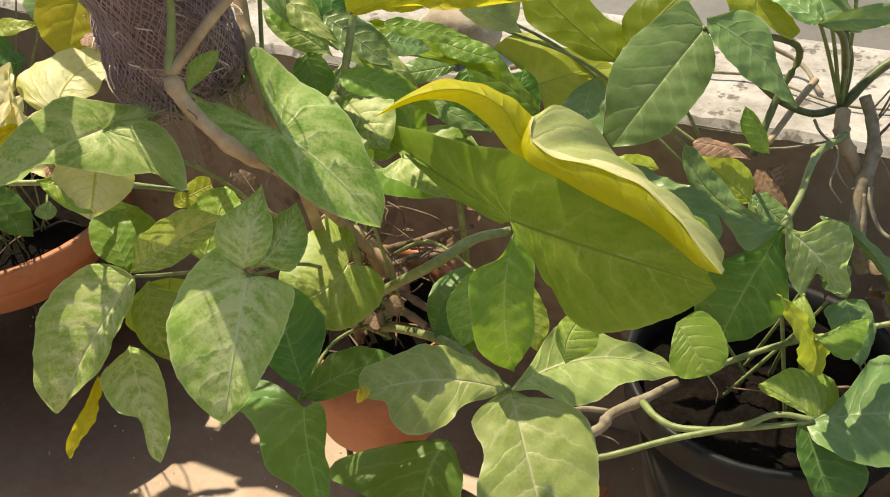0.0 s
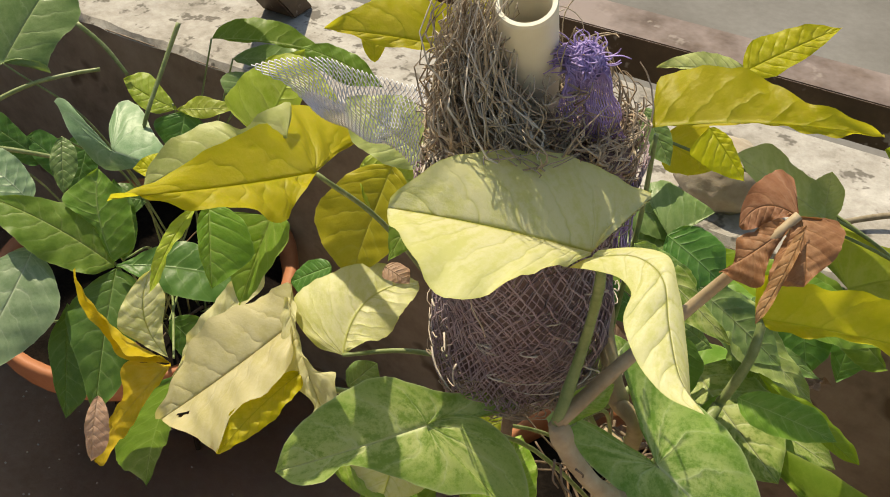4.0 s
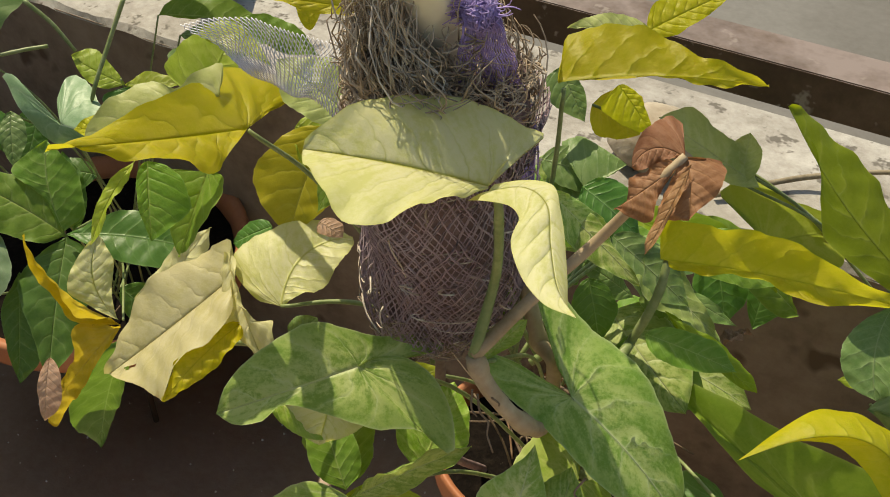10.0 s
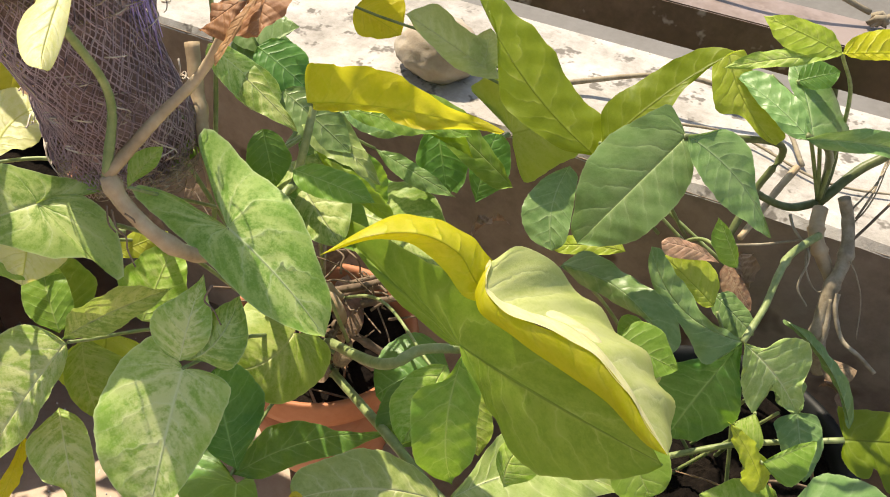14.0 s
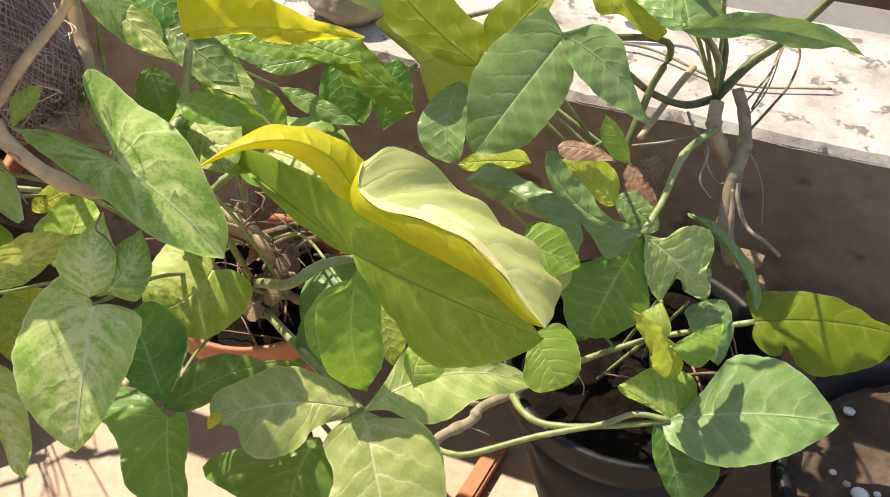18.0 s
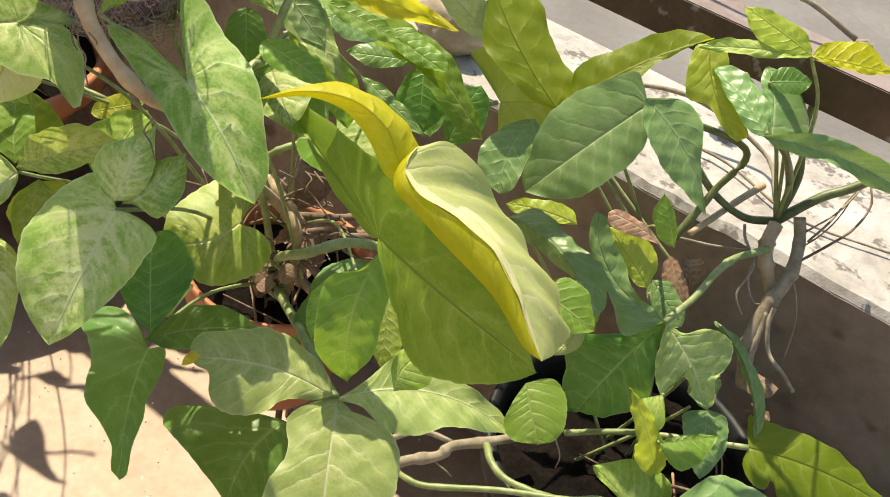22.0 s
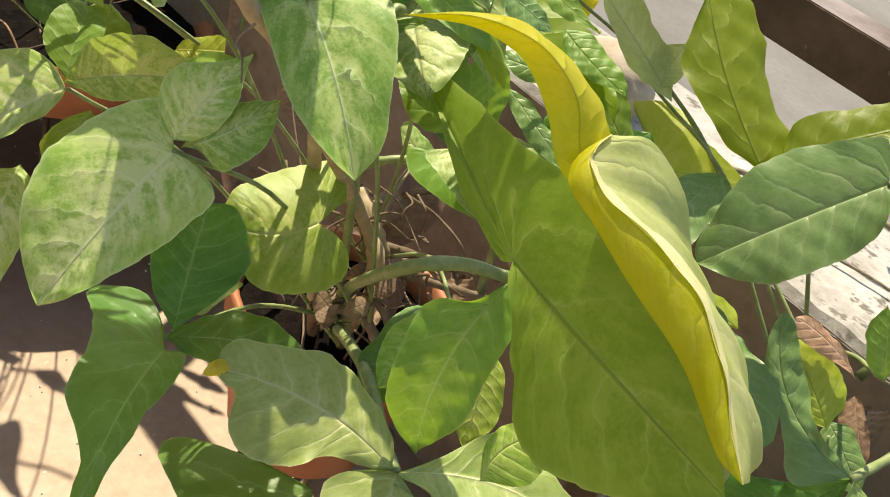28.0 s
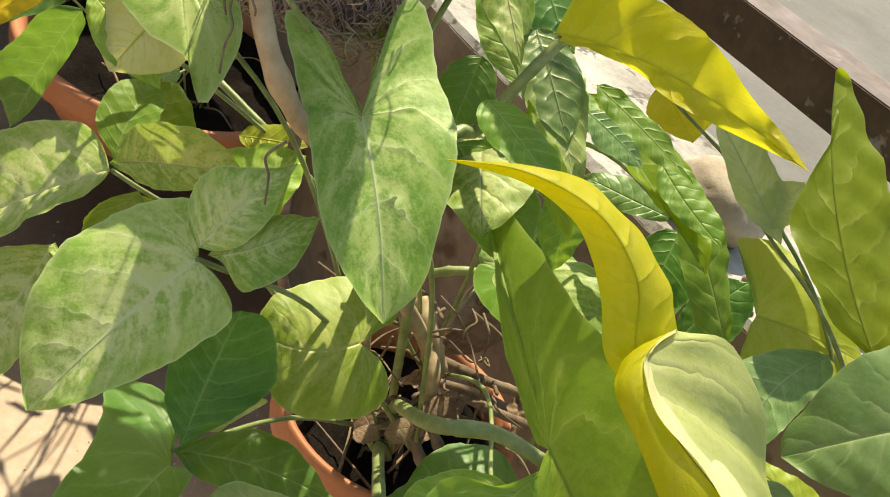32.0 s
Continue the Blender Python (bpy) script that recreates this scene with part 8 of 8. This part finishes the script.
for _ in range(60):
    e = Vector((rnd.uniform(-0.022, -0.008), rnd.uniform(-0.012, 0.002), rnd.uniform(-0.006, 0.008)))
    tube(bm, spline([KN, KN + e * 0.6 + Vector((0, 0, rnd.uniform(-0.002, 0.003))), KN + e], 4), 0.0006, 0.0003, 3)
tagged(part("knot", bm, KNOT, pole, "knot of violet plastic netting"), kind="stuff")
SKIRT = (KN + Vector((-0.006, -0.006, -0.006)), KN + Vector((0.012, 0.002, 0.0)), Vector((-0.402, 0.614, 1.030)), Vector((-0.436, 0.575, 1.064)))


def skirt(u, v):
    p = SKIRT[0].lerp(SKIRT[1], u).lerp(SKIRT[3].lerp(SKIRT[2], u), v)
    return p + Vector((0.3, -1, 0.2)).normalized() * (0.008 * math.sin(3.14 * v) + 0.0045 * math.sin(u * 11 + 2 * v) * v + 0.0015 * math.sin(u * 29) * v)


lattice(pole, skirt, 24, 16, 0.00035, KNOT, "net", 0.0, 1.0, "violet netting hanging from the knot")
bm = bmesh.new()
for _ in range(16):
    u = rnd.random() ** 2
    tube(bm, [skirt(min(max(u + 0.05 * math.sin(k + u * 40), 0), 1), k / 8 * rnd.uniform(0.85, 1.0)) + Vector((0, -0.002, 0.001)) for k in range(9)], 0.0004, 0.0003, 3)
for _ in range(24):
    p0 = skirt(0.95, rnd.uniform(0.7, 1.0))
    tube(bm, spline([p0, p0 + Vector((rnd.uniform(-0.004, 0.006), 0.004, -0.03)), p0 + Vector((rnd.uniform(-0.006, 0.006), 0.008, rnd.uniform(-0.10, -0.05)))], 5), 0.0007, 0.0005, 3)
tagged(part("fringe", bm, KNOT, pole, "loose violet threads"), kind="stuff")
# loose flap of pale netting beside the pole
FLAP = (Vector((-0.619, 0.552, 1.059)), Vector((-0.519, 0.590, 1.067)), Vector((-0.516, 0.572, 1.011)), Vector((-0.582, 0.558, 1.036)))


def flap(u, v):
    p = FLAP[0].lerp(FLAP[1], u).lerp(FLAP[3].lerp(FLAP[2], u), v)
    return p + Vector((0, 0.006 * math.sin(u * 4), 0.005 * math.sin(u * 6 + v * 3)))


lattice(pole, flap, 34, 16, 0.0004, NETWHITE, "net", 0.0, 1.0, "loose flap of white plastic netting")

# ---- on the parapet ----
def stone(name, at, size, label, seed):
    bm = bmesh.new()
    bmesh.ops.create_icosphere(bm, subdivisions=4, radius=1)
    for q in bm.verts:
        k = 1 + 0.13 * noise.noise(q.co * 1.3 + Vector((seed, 0, 0))) + 0.08 * noise.noise(q.co * 4 + Vector((seed, 3, 0)))
        q.co = Vector((q.co.x * size[0], q.co.y * size[1], max(q.co.z, -0.75) * size[2])) * k + Vector(at)
    return tagged(part(name, bm, STONE), label, "stone")


STONE = rough_mat("brown_grey_stone", (0.28, 0.22, 0.16), (0.40, 0.34, 0.27), (0.50, 0.45, 0.38), 16, 0.9, 0.006, 60)
stone("stone", (-0.455, 1.20, PARAPET_Z + 0.032), (0.062, 0.052, 0.044), "rough brown-grey stone lying on the parapet wall", 2)
cord = thing("cord", (-0.2, 1.22, PARAPET_Z), "dry yellowish vine cord trailing over the parapet", "cord")
part("strand", tube(bmesh.new(), spline([(-0.36, 1.16, 0.612), (-0.25, 1.25, 0.625), (-0.12, 1.27, 0.66), (0.0, 1.28, 0.63), (0.05, 1.22, 0.612)], 8), 0.004, 0.003, 8, 0.2), ROOT, cord)
part("strand", tube(bmesh.new(), spline([(-0.20, 1.2, 0.61), (-0.05, 1.24, 0.615), (0.08, 1.20, 0.612), (0.2, 1.23, 0.612)], 8), 0.002, 0.0015, 6, 0.2), ROOT, cord)
rope = thing("rope", (0.09, 1.1, RZ + 0.047), "short knotted cream rope tied on the railing", "rope")
part("loop", tube(bmesh.new(), spline([(-0.09, 1.085, RZ + 0.05), (-0.05, 1.09, RZ + 0.075), (0.0, 1.10, RZ + 0.08), (0.06, 1.11, RZ + 0.06)], 8), 0.003, 0.003, 8, 0.1), ROOT, rope)
part("knot", tube(bmesh.new(), [Vector((0.07 + 0.008 * math.cos(k), 1.10 + 0.004 * k / 6, RZ + 0.057 + 0.006 * math.sin(k * 1.3))) for k in range(16)], 0.0032, 0.0032, 8, 0.2), ROOT, rope)
# ---- in the pots and on the floor ----
DRY = rough_mat("dry_leaf_litter", (0.16, 0.09, 0.05), (0.28, 0.17, 0.10), (0.40, 0.27, 0.17), 40, 0.8, 0.001, 150)
for k, (cx, cy, r, z) in enumerate(((-0.452, 0.868, 0.10, 0.358), (0.066, 0.879, 0.13, 0.412), (-1.235, 0.917, 0.17, 0.306))):
    for _ in range(8 if k == 0 else 6):
        a, q = rnd.uniform(0, 6.28), r * math.sqrt(rnd.random())
        c = Vector((cx + q * math.cos(a), cy + q * math.sin(a), z))
        d = Vector((math.cos(a * 3), math.sin(a * 3), rnd.uniform(-0.05, 0.25))) * rnd.uniform(0.03, 0.07)
        tagged(part("twig", tube(bmesh.new(), spline([c - d, c + Vector((0, 0, rnd.uniform(0.0, 0.02))), c + d], 5), rnd.uniform(0.0012, 0.0035), 0.001, 6, 0.3), DRY if rnd.random() < 0.5 else BROWNROOT), "dry twig lying on the potting soil", "twig", "twigs in the pots")
for x, y, z, s in ((-0.42, 0.88, 0.372, 0.05), (-0.48, 0.91, 0.37, 0.045), (-0.43, 0.83, 0.37, 0.04), (0.10, 1.00, 0.47, 0.06), (0.17, 1.0, 0.46, 0.05), (-0.27, 0.98, 0.55, 0.05), (-0.36, 0.93, 0.45, 0.05), (-0.33, 0.95, 0.5, 0.045), (0.03, 1.0, 0.60, 0.05)):
    a = rnd.uniform(0, 6.28)
    c = Vector((x, y, z))
    s *= 0.55
    d, e = Vector((math.cos(a), math.sin(a), 0.2)) * s, Vector((-math.sin(a), math.cos(a), 0.3)) * s * 0.4
    plant = thing("fallen_leaf", c, "curled dry brown leaf caught among the stems", "dry leaf", "fallen leaves")
    leaf(plant, c - d, c + d, (c + e, c - e + Vector((0, 0, 0.02))), 0.2, "husk", name="blade", wave=4, bites=0.1)
# pebbles and a sprig in the brown soil
at_r = Vector((0.42, 0.85, 0.372))
for _ in range(34):
    a, q = rnd.uniform(0, 6.28), 0.145 * math.sqrt(rnd.random())
    c = at_r + Vector((q * math.cos(a), q * math.sin(a), 0))
    if rnd.random() < 0.5:
        c = Vector((0.355 + rnd.gauss(0, 0.018), 0.80 + rnd.gauss(0, 0.025), 0.374))
    s = rnd.uniform(0.004, 0.010)
    bm = bmesh.new()
    bmesh.ops.create_icosphere(bm, subdivisions=2, radius=1)
    for q in bm.verts:
        q.co = Vector((q.co.x * s, q.co.y * s * 0.8, q.co.z * s * 0.6)) * (1 + 0.2 * noise.noise(q.co * 2 + c * 50)) + c
    tagged(part("pebble", bm, PEBBLE if rnd.random() < 0.7 else CHIP), "small tan pebble on the brown soil", "pebble", "pebbles in the pot")
sprig = thing("juniper_sprig", (0.43, 0.77, 0.37), "small blue-green juniper seedling in the brown soil", "plant")
for k in range(9):
    bm = bmesh.new()
    root = Vector((0.425, 0.775, 0.37))
    tip = root + Vector((rnd.uniform(-0.06, 0.07), rnd.uniform(-0.07, 0.05), rnd.uniform(0.03, 0.09)))
    path = spline([root, root.lerp(tip, 0.5) + Vector((0, 0, 0.015)), tip], 8)
    tube(bm, path, 0.0012, 0.0006, 5)
    for q in path[3:]:
        for _ in range(5):
            d = Vector((rnd.gauss(0, 1), rnd.gauss(0, 1), rnd.gauss(0.5, 0.7))).normalized() * rnd.uniform(0.006, 0.013)
            tube(bm, [q, q + d * 0.5, q + d], 0.0009, 0.0004, 4)
    part("branch", bm, JUNIPER, sprig)
# grit on the floor
bm = bmesh.new()
for _ in range(420):
    c = Vector((rnd.uniform(-1.7, 0.2), rnd.uniform(0.25, 1.05), 0.001))
    s = rnd.uniform(0.0007, 0.0021)
    bmesh.ops.create_icosphere(bm, subdivisions=1, radius=s, matrix=Matrix.Translation(c))
tagged(part("grit", bm, CHIP), "pale grit scattered on the terrace floor", "grit", kind="stuff")

# piece of terracotta lying between the pots
shard = bmesh.new()
box(shard, (-0.085, -0.014, 0.0), (0.085, 0.014, 0.022), 0.004)
bmesh.ops.transform(shard, matrix=Matrix.Translation((-0.149, 0.895, 0)) @ Matrix.Rotation(-1.696, 4, "Z"), verts=shard.verts)
tagged(part("brick_piece", shard, TERRACOTTA, smooth=False), "long broken terracotta piece lying on the terrace floor", "brick")
